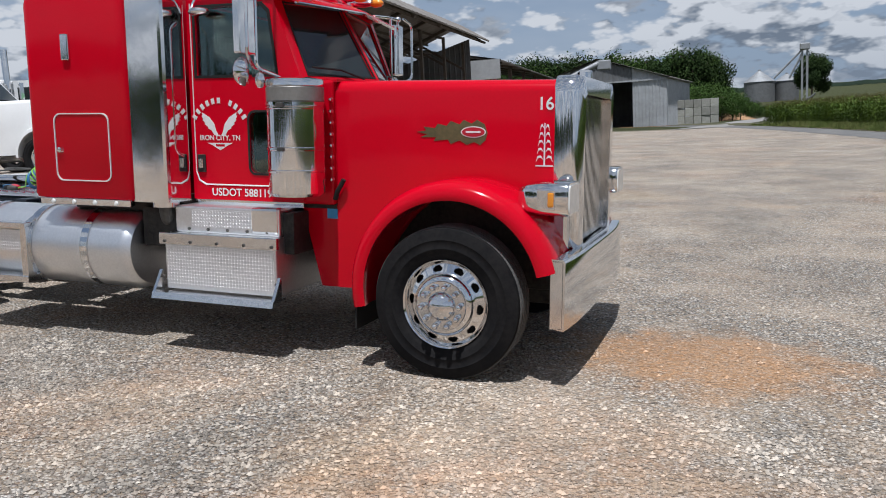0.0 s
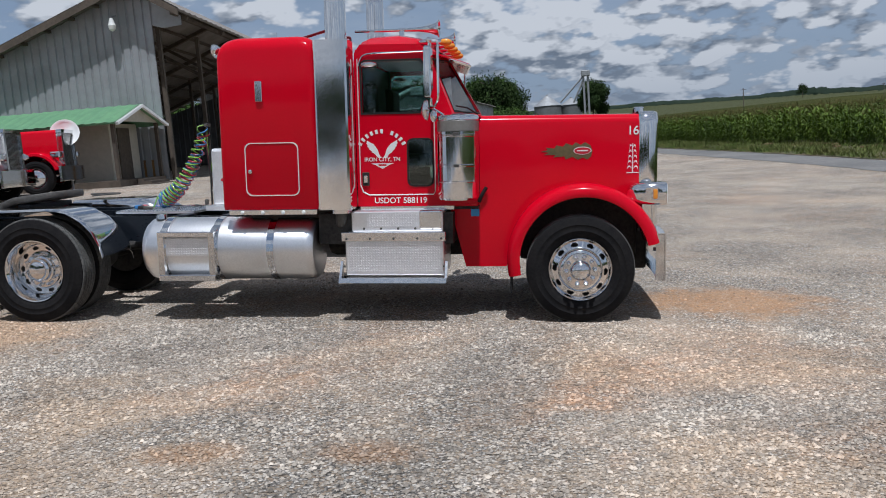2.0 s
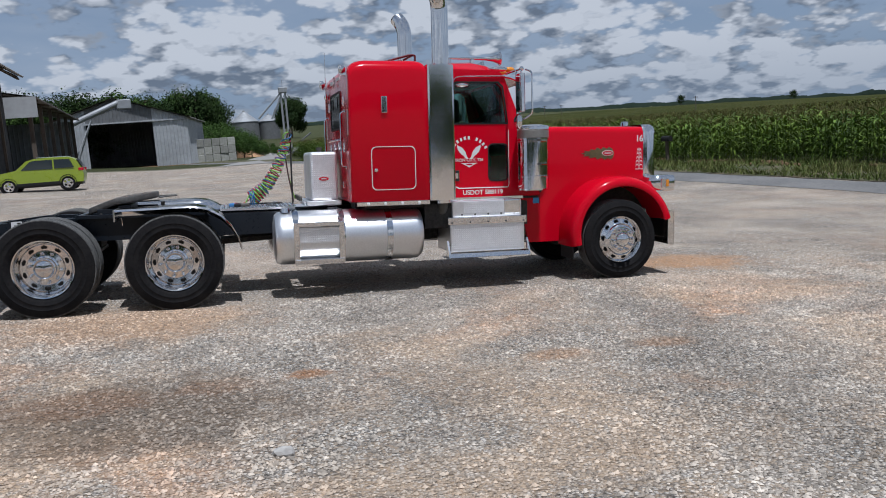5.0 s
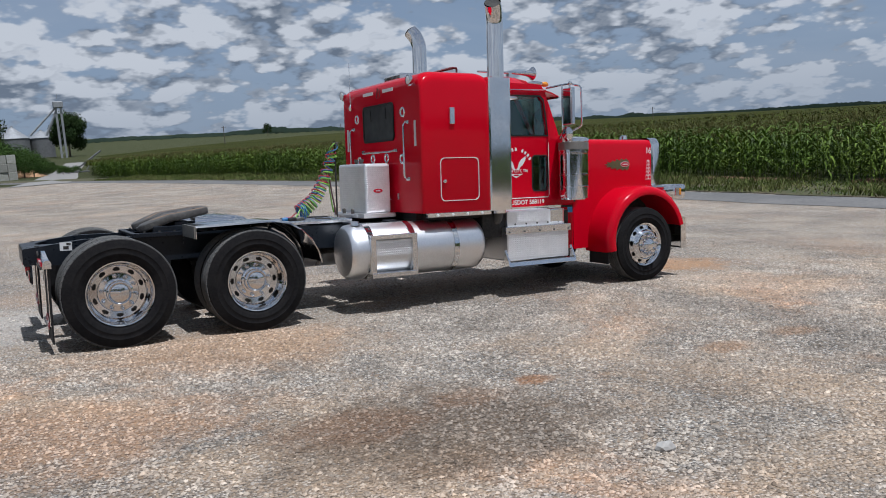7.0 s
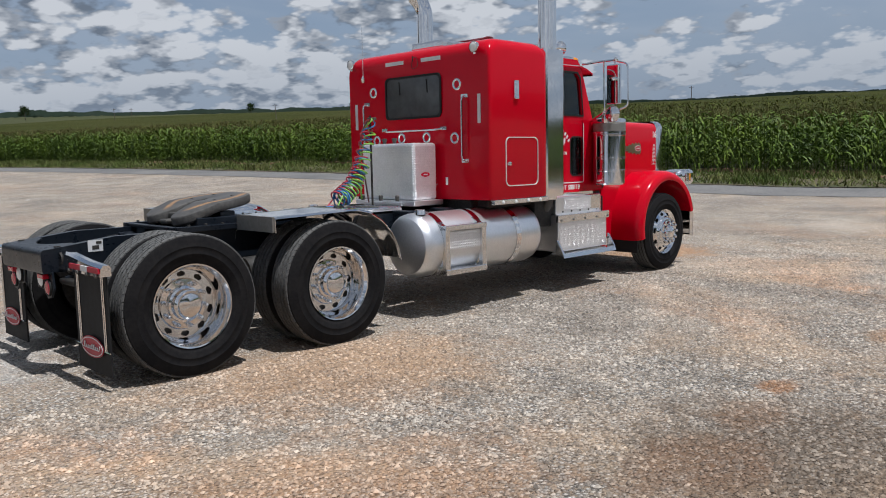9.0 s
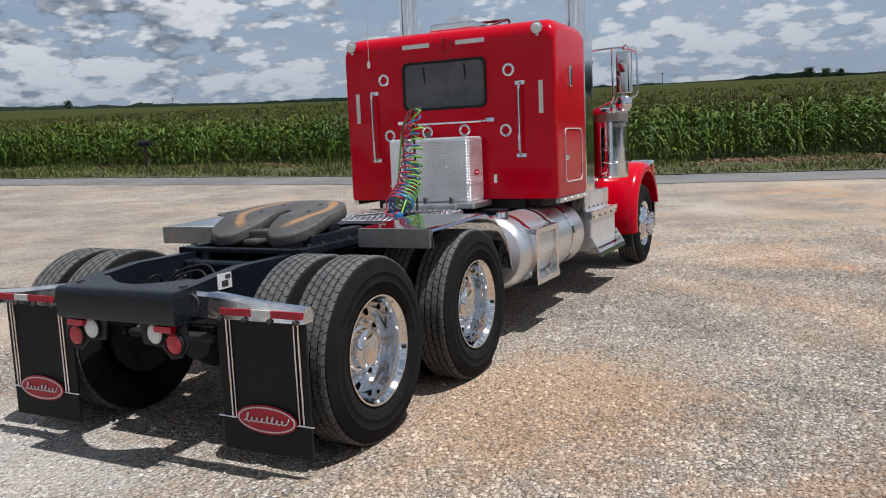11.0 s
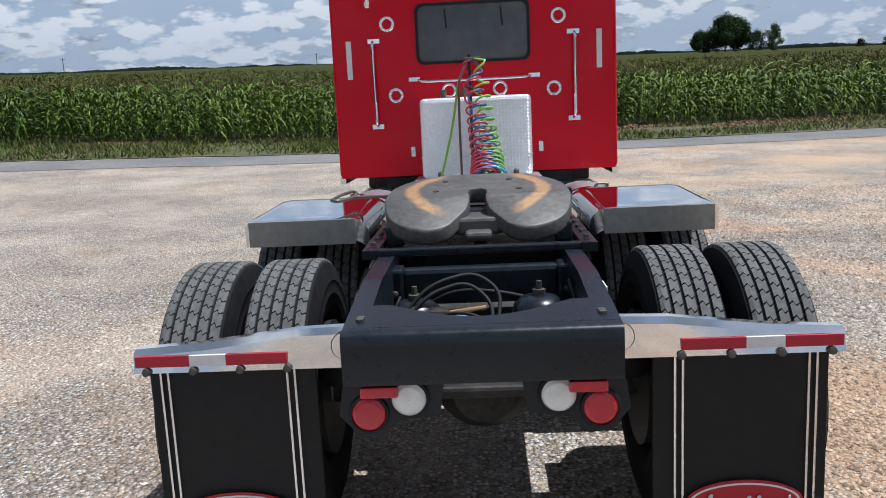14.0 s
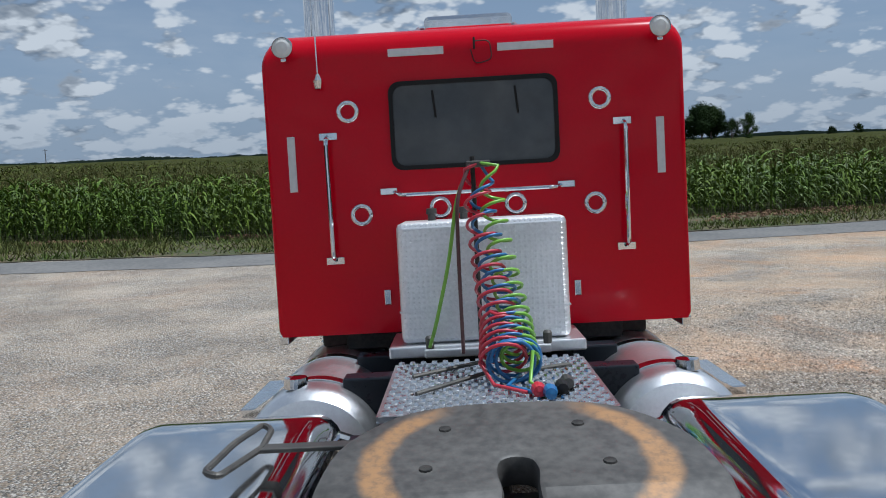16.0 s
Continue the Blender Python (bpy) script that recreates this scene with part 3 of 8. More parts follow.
part("top_plate", plate([(-7.36, 0.432), (-7.36, -0.432)] + inner_edge, [], 0.012, lambda u, v, w: (u, v, 0.9455 - w + (u + 7.36) * 0.11)), BLACK, crossmember)
# Added plate that stops sun falling through the frame; not a known part.
part("suspension_tray", boxes((-7.05, -6.2, -0.33, 0.33, 0.585, 0.63), bevel=0.015), DARK, truck)
part("suspension_beam", boxes((-6.98, -6.86, -0.34, 0.34, 0.66, 0.76), bevel=0.02), BLACK, truck)
part("middle_crossmember", boxes((-6.08, -6.08 + 0.1, -0.36, 0.36, 0.76, 0.965), bevel=0.012), BLACK, truck)
for x in (-4.35, -2.9):
    part("crossmember", boxes((x, x + 0.1, -0.36, 0.36, 0.76, 0.96), bevel=0.012), BLACK, truck)
for ax in AXLES:
    bm = rod(bmesh.new(), [(ax, -0.95, 0.52), (ax, 0.95, 0.52)], 0.07, 14)
    lathe([(0.001, -0.22), (0.12, -0.2), (0.2, -0.05), (0.2, 0.08), (0.1, 0.2), (0.001, 0.22)], 20, "x", (ax, 0.0, 0.54), bm)
    smooth(part("drive_axle", bm, DARK, truck), 40)
part("steer_axle", rod(bmesh.new(), [(-0.045, -0.9, 0.45), (-0.045, 0.9, 0.45)], 0.055, 12), DARK, truck)
part("drive_shaft", rod(bmesh.new(), [(-5.2, 0, 0.62), (-2.0, 0, 0.78)], 0.05, 12), DARK, truck)

# hood
HOOD_TOP = 1.95
NOSE = Matrix.Translation((-0.11, 0, 0))      # the front of the truck, back by this much


def arch_z(x, r, cx=0.015, cz=0.60):
    d = r * r - (x - cx) ** 2
    return cz + math.sqrt(d) if d > 0 else None


sections = []
for k in range(61):
    x = -0.955 + 1.515 * k / 60
    q = (x + 0.955) / 1.515
    hw = 0.755 - 0.125 * q
    bot = 0.5
    a = arch_z(x, 0.6)
    if x > -0.585:
        bot = max(a or 0.0, 0.78) if x > 0.005 else (a or 0.5)
    r, t = 0.085, HOOD_TOP - 0.012 * q
    pts = [(x, -hw, bot), (x, -hw - 0.0, (bot + 1.3) / 2), (x, -hw, 1.3)]
    for j in range(7):
        ang = radians(180 - 90 * j / 6)
        pts.append((x, -hw + r + r * math.cos(ang), t - r + r * math.sin(ang)))
    pts += [(x, -hw * 0.5, t + 0.012), (x, 0, t + 0.02)]
    full = pts + [(px, -py, pz) for px, py, pz in pts[-2::-1]]
    sections.append(full)
hood = smooth(part("hood", loft(sections, closed=False, caps=False), RED, truck), 50)

# fenders
for side in (-1, 1):
    secs = []
    for k in range(41):
        th = radians(14 + 178 * k / 40)
        cx, cz = 0.015, 0.60
        c, s = math.cos(th), math.sin(th)
        inner_y = 0.63 if th < radians(150) else 0.66
        ro = 0.705
        cs = [(0.60, inner_y), (ro - 0.005, inner_y), (ro + 0.004, 0.9), (ro, 1.06), (ro - 0.018, 1.115), (ro - 0.05, 1.15), (0.605, 1.158), (0.585, 1.15), (0.595, 1.12), (0.62, 1.0)]
        secs.append([(cx + r * c, side * y, cz + r * s) for r, y in cs])
    f = smooth(part("front_fender", loft(secs), RED, truck), 50)

# radiator shell and grille
outer = rounded(-0.645, 0.645, 0.80, 1.965, 0.11, 6)
inner = rounded(-0.5, 0.5, 0.86, 1.84, 0.06, 6)
shell = loft([[(0.66, y * 0.975, z) for y, z in outer], [(0.70, y, z) for y, z in outer], [(0.80, y, z) for y, z in outer], [(0.835, y * 0.96, 0.80 + (z - 0.80) * 0.985 + 0.005) for y, z in outer], [(0.838, y, z) for y, z in inner], [(0.76, y, z) for y, z in inner]], caps=False)
grille = smooth(part("radiator_shell", shell, CHROME, truck, "polished radiator surround"), 60)
grille.matrix_basis = NOSE
for k in range(22):
    y = -0.48 + 0.96 * k / 21
    part("grille_bar", boxes((0.772, 0.80, y - 0.012, y + 0.012, 0.87, 1.83)), ALLOY, grille)
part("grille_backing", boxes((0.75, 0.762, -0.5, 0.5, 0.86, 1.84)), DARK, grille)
bm = lathe([(0.001, 0.055), (0.05, 0.05), (0.055, 0.0)], 16, "z", (0.72, 0, 1.962))
box(bm, 0.68, 0.78, -0.02, 0.02, 1.96, 2.03, 0.015)
part("hood_ornament", bm, CHROME, grille)

# bumper
out = []
for k in range(25):
    y = -1.1 + 2.2 * k / 24
    x = 0.89 - 0.04 * abs(y / 1.1) ** 4
    out.append((x, y))
secs = []
for x, y in out:
    secs.append([(x - 0.085, y, 0.425), (x, y, 0.41), (x + 0.006, y, 0.43), (x + 0.006, y, 0.83), (x - 0.01, y, 0.85), (x - 0.085, y, 0.85), (x - 0.085, y, 0.835), (x - 0.012, y, 0.832), (x - 0.012, y, 0.43)])
bumper = smooth(part("front_bumper", loft(secs), CHROME, truck, "tall polished steel bumper"), 40)
bumper.matrix_basis = NOSE

for s in (-1, 1):
    part("bumper_end", boxes((0.765, 0.846, s * 1.088, s * 1.1, 0.42, 0.845), bevel=0.003), CHROME, bumper)

# cab
SIDE = [(-2.14, 1.10), (-2.14, 2.56), (-2.08, 2.64), (-1.5, 2.63), (-1.43, 2.56), (-1.2, 1.96), (-1.2, 1.10)]
WIN = [(-2.07, 2.0), (-2.07, 2.44), (-2.03, 2.475), (-1.52, 2.475), (-1.46, 2.42), (-1.40, 2.0)]
LOWWIN = [(u, v) for u, v in rounded(-1.635, -1.405, 1.30, 1.735, 0.05, 3)]
cab = None
for side in (-1, 1):
    y = side * 0.80
    bm = plate(SIDE, [WIN, LOWWIN], 0.05, lambda u, v, w, y=y, side=side: (u, y - side * w, v))
    o = part("cab_side", bm, RED, truck)
    part("side_window", plate(WIN, [], 0.006, lambda u, v, w, y=y, side=side: (u, y - side * (0.02 + w), v)), CLEAR, o, "tinted side window pane")
    part("lower_window", plate(LOWWIN, [], 0.006, lambda u, v, w, y=y, side=side: (u, y - side * (0.006 + w), v)), CLEAR, o)
    if side < 0:
        cab = o
secs = []
for k in range(9):
    q = k / 8
    pts = []
    for x, z in ((-2.14, 2.56), (-2.1, 2.625), (-2.02, 2.655), (-1.75, 2.665), (-1.5, 2.65), (-1.4, 2.61), (-1.33, 2.55)):
        y = -0.8 + 1.6 * q
        crown = (0.11 if x < -1.6 else 0.085 if x < -1.45 else 0.05) * (1 - (2 * q - 1) ** 4)
        drop = 0.07 if k in (0, 8) else (0.015 if k in (1, 7) else 0)
        back = 0.1 * abs(2 * q - 1) if x > -1.6 else 0.0
        pts.append((x - back, y, max(z + crown - drop, 2.5)))
    secs.append(pts)
roof = part("cab_roof", loft(secs, closed=False, caps=False), RED, truck)
smooth(roof, 50)
part("cab_back", boxes((-2.14, -2.10, -0.75, 0.75, 1.1, 2.6)), RED, truck)
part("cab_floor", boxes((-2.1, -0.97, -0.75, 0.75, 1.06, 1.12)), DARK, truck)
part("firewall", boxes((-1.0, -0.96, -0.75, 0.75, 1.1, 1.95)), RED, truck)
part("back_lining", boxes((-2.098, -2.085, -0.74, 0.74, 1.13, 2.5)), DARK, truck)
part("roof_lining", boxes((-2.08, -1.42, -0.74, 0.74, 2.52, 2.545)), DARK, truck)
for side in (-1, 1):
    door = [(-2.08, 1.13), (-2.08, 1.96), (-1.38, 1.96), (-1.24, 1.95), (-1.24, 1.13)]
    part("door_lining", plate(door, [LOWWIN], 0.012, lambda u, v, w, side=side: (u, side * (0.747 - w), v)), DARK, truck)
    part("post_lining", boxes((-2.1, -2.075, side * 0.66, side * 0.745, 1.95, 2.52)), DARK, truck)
# windscreen
def screen(side):
    """Maps across (0 outer to 1 middle), up and out onto one half of the split screen."""
    low0, low1 = Vector((-1.2, side * 0.79, 1.955)), Vector((-0.97, 0, 1.965))
    top0, top1 = Vector((-1.43, side * 0.79, 2.56)), Vector((-1.33, 0, 2.6))
    n = (low1 - low0).cross(top0 - low0).normalized()
    n = n if n.x > 0 else -n

    def put(u, v, w):
        return tuple(low0.lerp(low1, u).lerp(top0.lerp(top1, u), v) - n * w)
    return put


for side in (-1, 1):
    put = screen(side)
    hole = [(0.1, 0.07), (0.95, 0.07), (0.95, 0.88), (0.12, 0.88)]
    wf = part("windscreen_frame", plate([(0, 0), (1, 0), (1, 1), (0, 1)], [hole], 0.04, put), RED, truck)
    part("windscreen_pane", plate(hole, [], 0.006, lambda u, v, w: put(u, v, w + 0.012)), GLASS, wf)
    part("windscreen_seal", plate([(0.085, 0.05), (0.965, 0.05), (0.965, 0.9), (0.105, 0.9)], [hole], 0.006, lambda u, v, w: put(u, v, w - 0.004)), FLAP, wf)
    part("wiper", rod(bmesh.new(), [put(0.75, 0.02, -0.03), put(0.5, 0.12, -0.025), put(0.15, 0.14, -0.022)], 0.008, 6), FLAP, truck)
part("cowl_top", plate([(-1.21, -0.79), (-0.96, 0.0), (-1.21, 0.79), (-0.94, 0.77), (-0.93, 0.0), (-0.94, -0.77)], [], 0.02, lambda u, v, w: (u, v, 1.957 - w)), RED, truck)

# sleeper
secs = []
top = [p for p in rounded(-1.10, 1.10, 1.0, 2.71, 0.13, 8) if p[1] > 1.9]
loop = top + [(-1.10, 1.13), (-1.085, 1.10), (1.085, 1.10), (1.10, 1.13)]
for x, ins, drop in ((-3.386, 0.03, 0.15), (-3.384, 0.012, 0.125), (-3.376, 0.005, 0.095), (-3.36, 0.0, 0.066), (-3.335, 0.0, 0.042), (-3.3, 0.0, 0.022), (-3.25, 0.0, 0.008), (-3.19, 0.0, 0.0),
                     (-2.62, 0.0, 0.0), (-2.57, 0.0, 0.006), (-2.53, 0.0, 0.016), (-2.5, 0.0, 0.032), (-2.475, 0.01, 0.055), (-2.462, 0.04, 0.085)):
    secs.append([(x, y * (1 - ins / 1.1), z - drop * max(0.0, (z - 2.2) / 0.51)) for y, z in loop])
sleeper = smooth(part("sleeper", loft(secs), RED, truck), 45)

# stacks and guards
for side in (-1, 1):
    y = side * 0.955
    bm = bmesh.new()
    path = [(-2.27, y, 1.05), (-2.27, y, 3.32), (-2.285, y + side * 0.02, 3.4), (-2.31, y + side * 0.05, 3.47), (-2.35, y + side * 0.09, 3.53)]
    rod(bm, bend(path, 0.05), 0.1, 28, False)
    smooth(part("exhaust_pipe", bm, CHROME, truck, "tall chrome exhaust stack with a turned-out mouth"), 60)
    # Flat near-black disc over the pipe end stands for the shade inside.
    part("stack_mouth", lathe([(0.001, 0), (0.096, 0)], 24, "z"), DARK, truck).matrix_basis = Matrix.Translation((-2.349, y + side * 0.088, 3.528)) @ Vector((-0.25, side * 0.45, 0.6)).to_track_quat("Z", "Y").to_matrix().to_4x4()
    g1 = [(-2.47, 0.80), (-2.47, 1.055), (-2.46, 1.08), (-2.44, 1.09), (-2.17, 1.09), (-2.15, 1.08), (-2.14, 1.055), (-2.14, 0.84)]
    smooth(part("stack_guard", loft([[(x, side * yy, 1.09) for x, yy in g1], [(x, side * yy, 2.66) for x, yy in g1]], closed=False), CHROME, truck, "mirror-polished stainless stack guard"), 14)

# tanks and step boxes
for side in (-1, 1):
    y = side * 0.79
    prof = [(0.001, -4.275), (0.2, -4.27), (0.27, -4.255), (0.3, -4.22), (0.31, -4.17), (0.31, -2.62), (0.3, -2.575), (0.27, -2.54), (0.2, -2.525), (0.001, -2.52)]
    tank = smooth(part("fuel_tank", lathe(prof, 56, "x", (0, y, 0.70)), TANKMETAL, truck, "brushed aluminium fuel tank"), 30)
    for x0, x1 in ((-4.06, -3.99), (-3.54, -3.47)):
        part("tank_strap", lathe([(0.312, x0), (0.318, x0), (0.318, x1), (0.312, x1)], 56, "x", (0, y, 0.70)), CHROME, tank)
    part("tank_band", lathe([(0.312, -2.985), (0.317, -2.985), (0.317, -2.915), (0.312, -2.915)], 56, "x", (0, y, 0.70)), CHROME, tank)
    bm = bmesh.new()
    s = side
    for x0, x1 in ((-4.06, -4.0), (-3.55, -3.49)):
        prof = [(0.93, 0.97), (1.06, 0.90), (1.13, 0.86), (1.13, 0.42), (0.98, 0.40), (1.02, 0.46), (1.085, 0.5), (1.085, 0.80), (1.03, 0.9)]
        loft([[(x0, s * a, b) for a, b in prof], [(x1, s * a, b) for a, b in prof]], bm=bm)
    for z0, z1 in ((0.845, 0.895), (0.42, 0.475)):
        box(bm, -4.06, -3.49, s * 1.0, s * 1.14, z0, z1, 0.006)
    part("tank_step", bm, ALLOY, tank)
    part("tread_panel", boxes((-4.0, -3.55, s * 1.085, s * 1.1, 0.66, 0.83)), PLATE, tank)
    part("filler_cap", lathe([(0.001, 0.05), (0.05, 0.045), (0.055, 0.0)], 20, "z", (-4.13, s * 0.86, 1.0)), CHROME, tank)
    sb = part("step_box", boxes((-2.22, -1.28, s * 0.45, s * 1.06, 0.46, 0.87), bevel=0.012), TANKMETAL, truck, "aluminium step box with tread plate")
    part("upper_box", boxes((-2.17, -1.29, s * 0.45, s * 0.99, 0.87, 1.065), bevel=0.012), TANKMETAL, sb)
    part("upper_tread", boxes((-2.02, -1.5, s * 0.99, s * 0.994, 0.92, 1.04)), PLATE, sb)
    part("tread_panel", boxes((-2.2, -1.3, s * 1.06, s * 1.065, 0.5, 0.78)), PLATE, sb)
    bm = boxes((-2.25, -1.26, s * 1.05, s * 1.085, 0.79, 0.875), bevel=0.006)
    loft([[(-2.27, s * a, b) for a, b in ((1.0, 0.45), (1.16, 0.45), (1.175, 0.405), (1.165, 0.40), (1.155, 0.435), (1.0, 0.435))], [(-1.25, s * a, b) for a, b in ((1.0, 0.45), (1.16, 0.45), (1.175, 0.405), (1.165, 0.40), (1.155, 0.435), (1.0, 0.435))]], bm=bm)
    for x in (-2.255, -1.255):
        loft([[(x - 0.012, s * a, b) for a, b in ((1.06, 0.44), (1.16, 0.45), (1.07, 0.6), (1.06, 0.6))], [(x + 0.012, s * a, b) for a, b in ((1.06, 0.44), (1.16, 0.45), (1.07, 0.6), (1.06, 0.6))]], bm=bm)
    part("step_lip", bm, ALLOY, sb)
    for x, y, z in [(-2.05 + 0.165 * k, 0.99, 0.9) for k in range(5)] + [(-2.2 + 0.225 * k, 1.085, 0.815) for k in range(5)] + [(-2.23, 1.066, 0.55), (-1.28, 1.066, 0.55)]:
        part("bolt", lathe([(0.012, 0.0), (0.011, s * 0.008), (0.001, s * 0.01)], 8, "y", (x, s * y, z)), IRON, sb)
    part("upper_cover", boxes((-1.52, -1.3, s * 0.9, s * 1.0, 0.885, 1.072), bevel=0.02), ALLOY, sb)

# rear quarter fenders
for side in (-1, 1):
    s = side
    prof = [(-5.93, 1.0), (-5.93, 1.108), (-5.9, 1.11), (-5.75, 1.113), (-5.5, 1.12), (-5.25, 1.127), (-5.18, 1.128), (-5.1, 1.123), (-4.98, 1.1), (-4.84, 1.02), (-4.73, 0.91), (-4.66, 0.78), (-4.63, 0.66)]
    bm = loft([[(x, s * y, z + dz) for x, z in prof] for y, dz in ((0.53, -0.1), (0.533, -0.07), (0.545, -0.04), (0.565, -0.018), (0.59, -0.004), (0.62, 0.0), (0.65, 0.0), (0.85, 0.0), (1.08, 0.0), (1.10, 0.0), (1.13, -0.006), (1.14, -0.02))], closed=False)
    bmesh.ops.solidify(bm, geom=list(bm.faces), thickness=0.006)
    smooth(part("rear_fender", bm, CHROME, truck, "polished stainless quarter fender"), 35)
    f = part("rear_fender_flange", boxes((-5.945, -5.925, s * 0.6, s * 1.12, 0.985, 1.106)), DULLSTEEL, truck)

# fifth wheel
def fifth_wheel():
    half = [(0.36, 0.0), (0.355, 0.12), (0.32, 0.25), (0.24, 0.34), (0.12, 0.41), (-0.05, 0.435), (-0.17, 0.43), (-0.30, 0.395), (-0.38, 0.32), (-0.415, 0.22), (-0.38, 0.14), (-0.32, 0.1), (-0.22, 0.05), (-0.1, 0.036), (-0.02, 0.042), (0.03, 0.032), (0.045, 0.0)]
    full = half + [(x, -y) for x, y in half[-2:0:-1]]
    # rounded outline through the corners
    n = len(full)
    fine = []
    for k in range(n):
        p0, p1, p2, p3 = (Vector(full[(k + d) % n]) for d in (-1, 0, 1, 2))
        for q in (0.0, 0.33, 0.67):
            fine.append(0.5 * (2 * p1 + (p2 - p0) * q + (2 * p0 - 5 * p1 + 4 * p2 - p3) * q * q + (3 * p1 - p0 - 3 * p2 + p3) * q ** 3))

    def put(u, v, w):
        return (u, v, -w - max(0.0, -0.1 - u) * 0.22)
    bm = bmesh.new()
    n = len(fine)
    rings = []
    for inset, w in ((0.012, 0.0), (0.004, 0.004), (0.0, 0.014), (0.0, 0.06), (0.01, 0.075)):
        ring = []
        for k in range(n):
            t = (fine[(k + 1) % n] - fine[k - 1]).normalized()
            u, v = fine[k] + Vector((-t.y, t.x)) * inset
            ring.append(bm.verts.new(put(u, v, w)))
        rings.append(ring)
    for lo, hi in zip(rings, rings[1:]):
        for k in range(n):
            bm.faces.new((lo[k], lo[(k + 1) % n], hi[(k + 1) % n], hi[k]))
    for ring in (rings[0], rings[-1]):
        e = [bm.edges.get((ring[k], ring[(k + 1) % n])) for k in range(n)]
        bmesh.ops.triangle_fill(bm, edges=e, use_beauty=True)
    bmesh.ops.bisect_plane(bm, geom=list(bm.verts) + list(bm.edges) + list(bm.faces), plane_co=(-0.1, 0, 0), plane_no=(1, 0, 0))
    for v in bm.verts:
        if abs(v.co.x + 0.1) < 0.001 and v.co.z > -0.003 and abs(v.co.y) < 0.41:
            v.co.z = 0.0
    bmesh.ops.recalc_face_normals(bm, faces=bm.faces)
    ob = smooth(part("fifth_wheel_plate", bm, WORN_PLATE, truck, "greasy worn iron fifth wheel plate"), 35)
    ob.matrix_basis = Matrix.Translation((-5.92, 0, 1.218)) @ Matrix.Rotation(radians(-8), 4, "Y")
    for s in (-1, 1):
        for u, v in ((0.2, 0.16), (0.0, 0.2)):
            part("grease_fitting", lathe([(0.016, 0.0), (0.014, 0.004), (0.001, 0.005)], 10, "z", (u, s * v, 0.0)), DARK, ob)
    base = part("fifth_wheel_base", boxes((-5.98, -5.84, -0.4, 0.4, 1.02, 1.13), bevel=0.01), BLACK, truck)
    for s in (-1, 1):
        part("base_foot", boxes((-6.2, -5.6, s * 0.34, s * 0.42, 1.0, 1.09), bevel=0.01), BLACK, base)
    part("base_crossbar", boxes((-6.41, -6.36, -0.46, 0.46, 0.995, 1.028), bevel=0.008), BLACK, base)
    part("jaw", boxes((-6.2, -5.88, -0.1, 0.1, 1.04, 1.12), (-6.3, -6.0, -0.06, 0.06, 1.03, 1.07), bevel=0.015), IRON, truck)
    bm = boxes((-5.59, -5.54, 0.4, 0.655, 1.165, 1.177), bevel=0.003)
    rod(bm, bend([(-5.565, 0.65, 1.172), (-5.42, 0.655, 1.18), (-5.38, 0.69, 1.185), (-5.55, 0.725, 1.185), (-5.76, 0.74, 1.18), (-5.78, 0.7, 1.175), (-5.56, 0.65, 1.172)], 0.03), 0.009, 8)
    part("release_handle", bm, IRON, truck)


fifth_wheel()

# deck and tool box behind the sleeper
deck = part("deck_plate", boxes((-4.85, -3.98, -0.43, 0.43, 1.02, 1.045)), GRIP, truck, "serrated aluminium deck plate")
bm = bmesh.new()
for i in range(17):
    for j in range(17):
        x, y = -4.81 + 0.052 * i, -0.4 + 0.05 * j + (0.025 if i % 2 else 0)
        if abs(y) > 0.415:
            continue
        lathe([(0.017, 1.045), (0.013, 1.056), (0.009, 1.056), (0.007, 1.046)], 6, "z", (x, y, 0), bm)
studs = tagged(part("grip_stud", bm, ALLOY, deck), kind="stuff")
tb = part("headboard_box", boxes((-3.78, -3.45, -0.41, 0.41, 1.1, 1.69), bevel=0.03), PLATE, truck, "bright tread-plate tool box")
part("box_foot", boxes((-3.84, -3.42, -0.47, 0.47, 1.045, 1.1), bevel=0.008), TANKMETAL, tb)

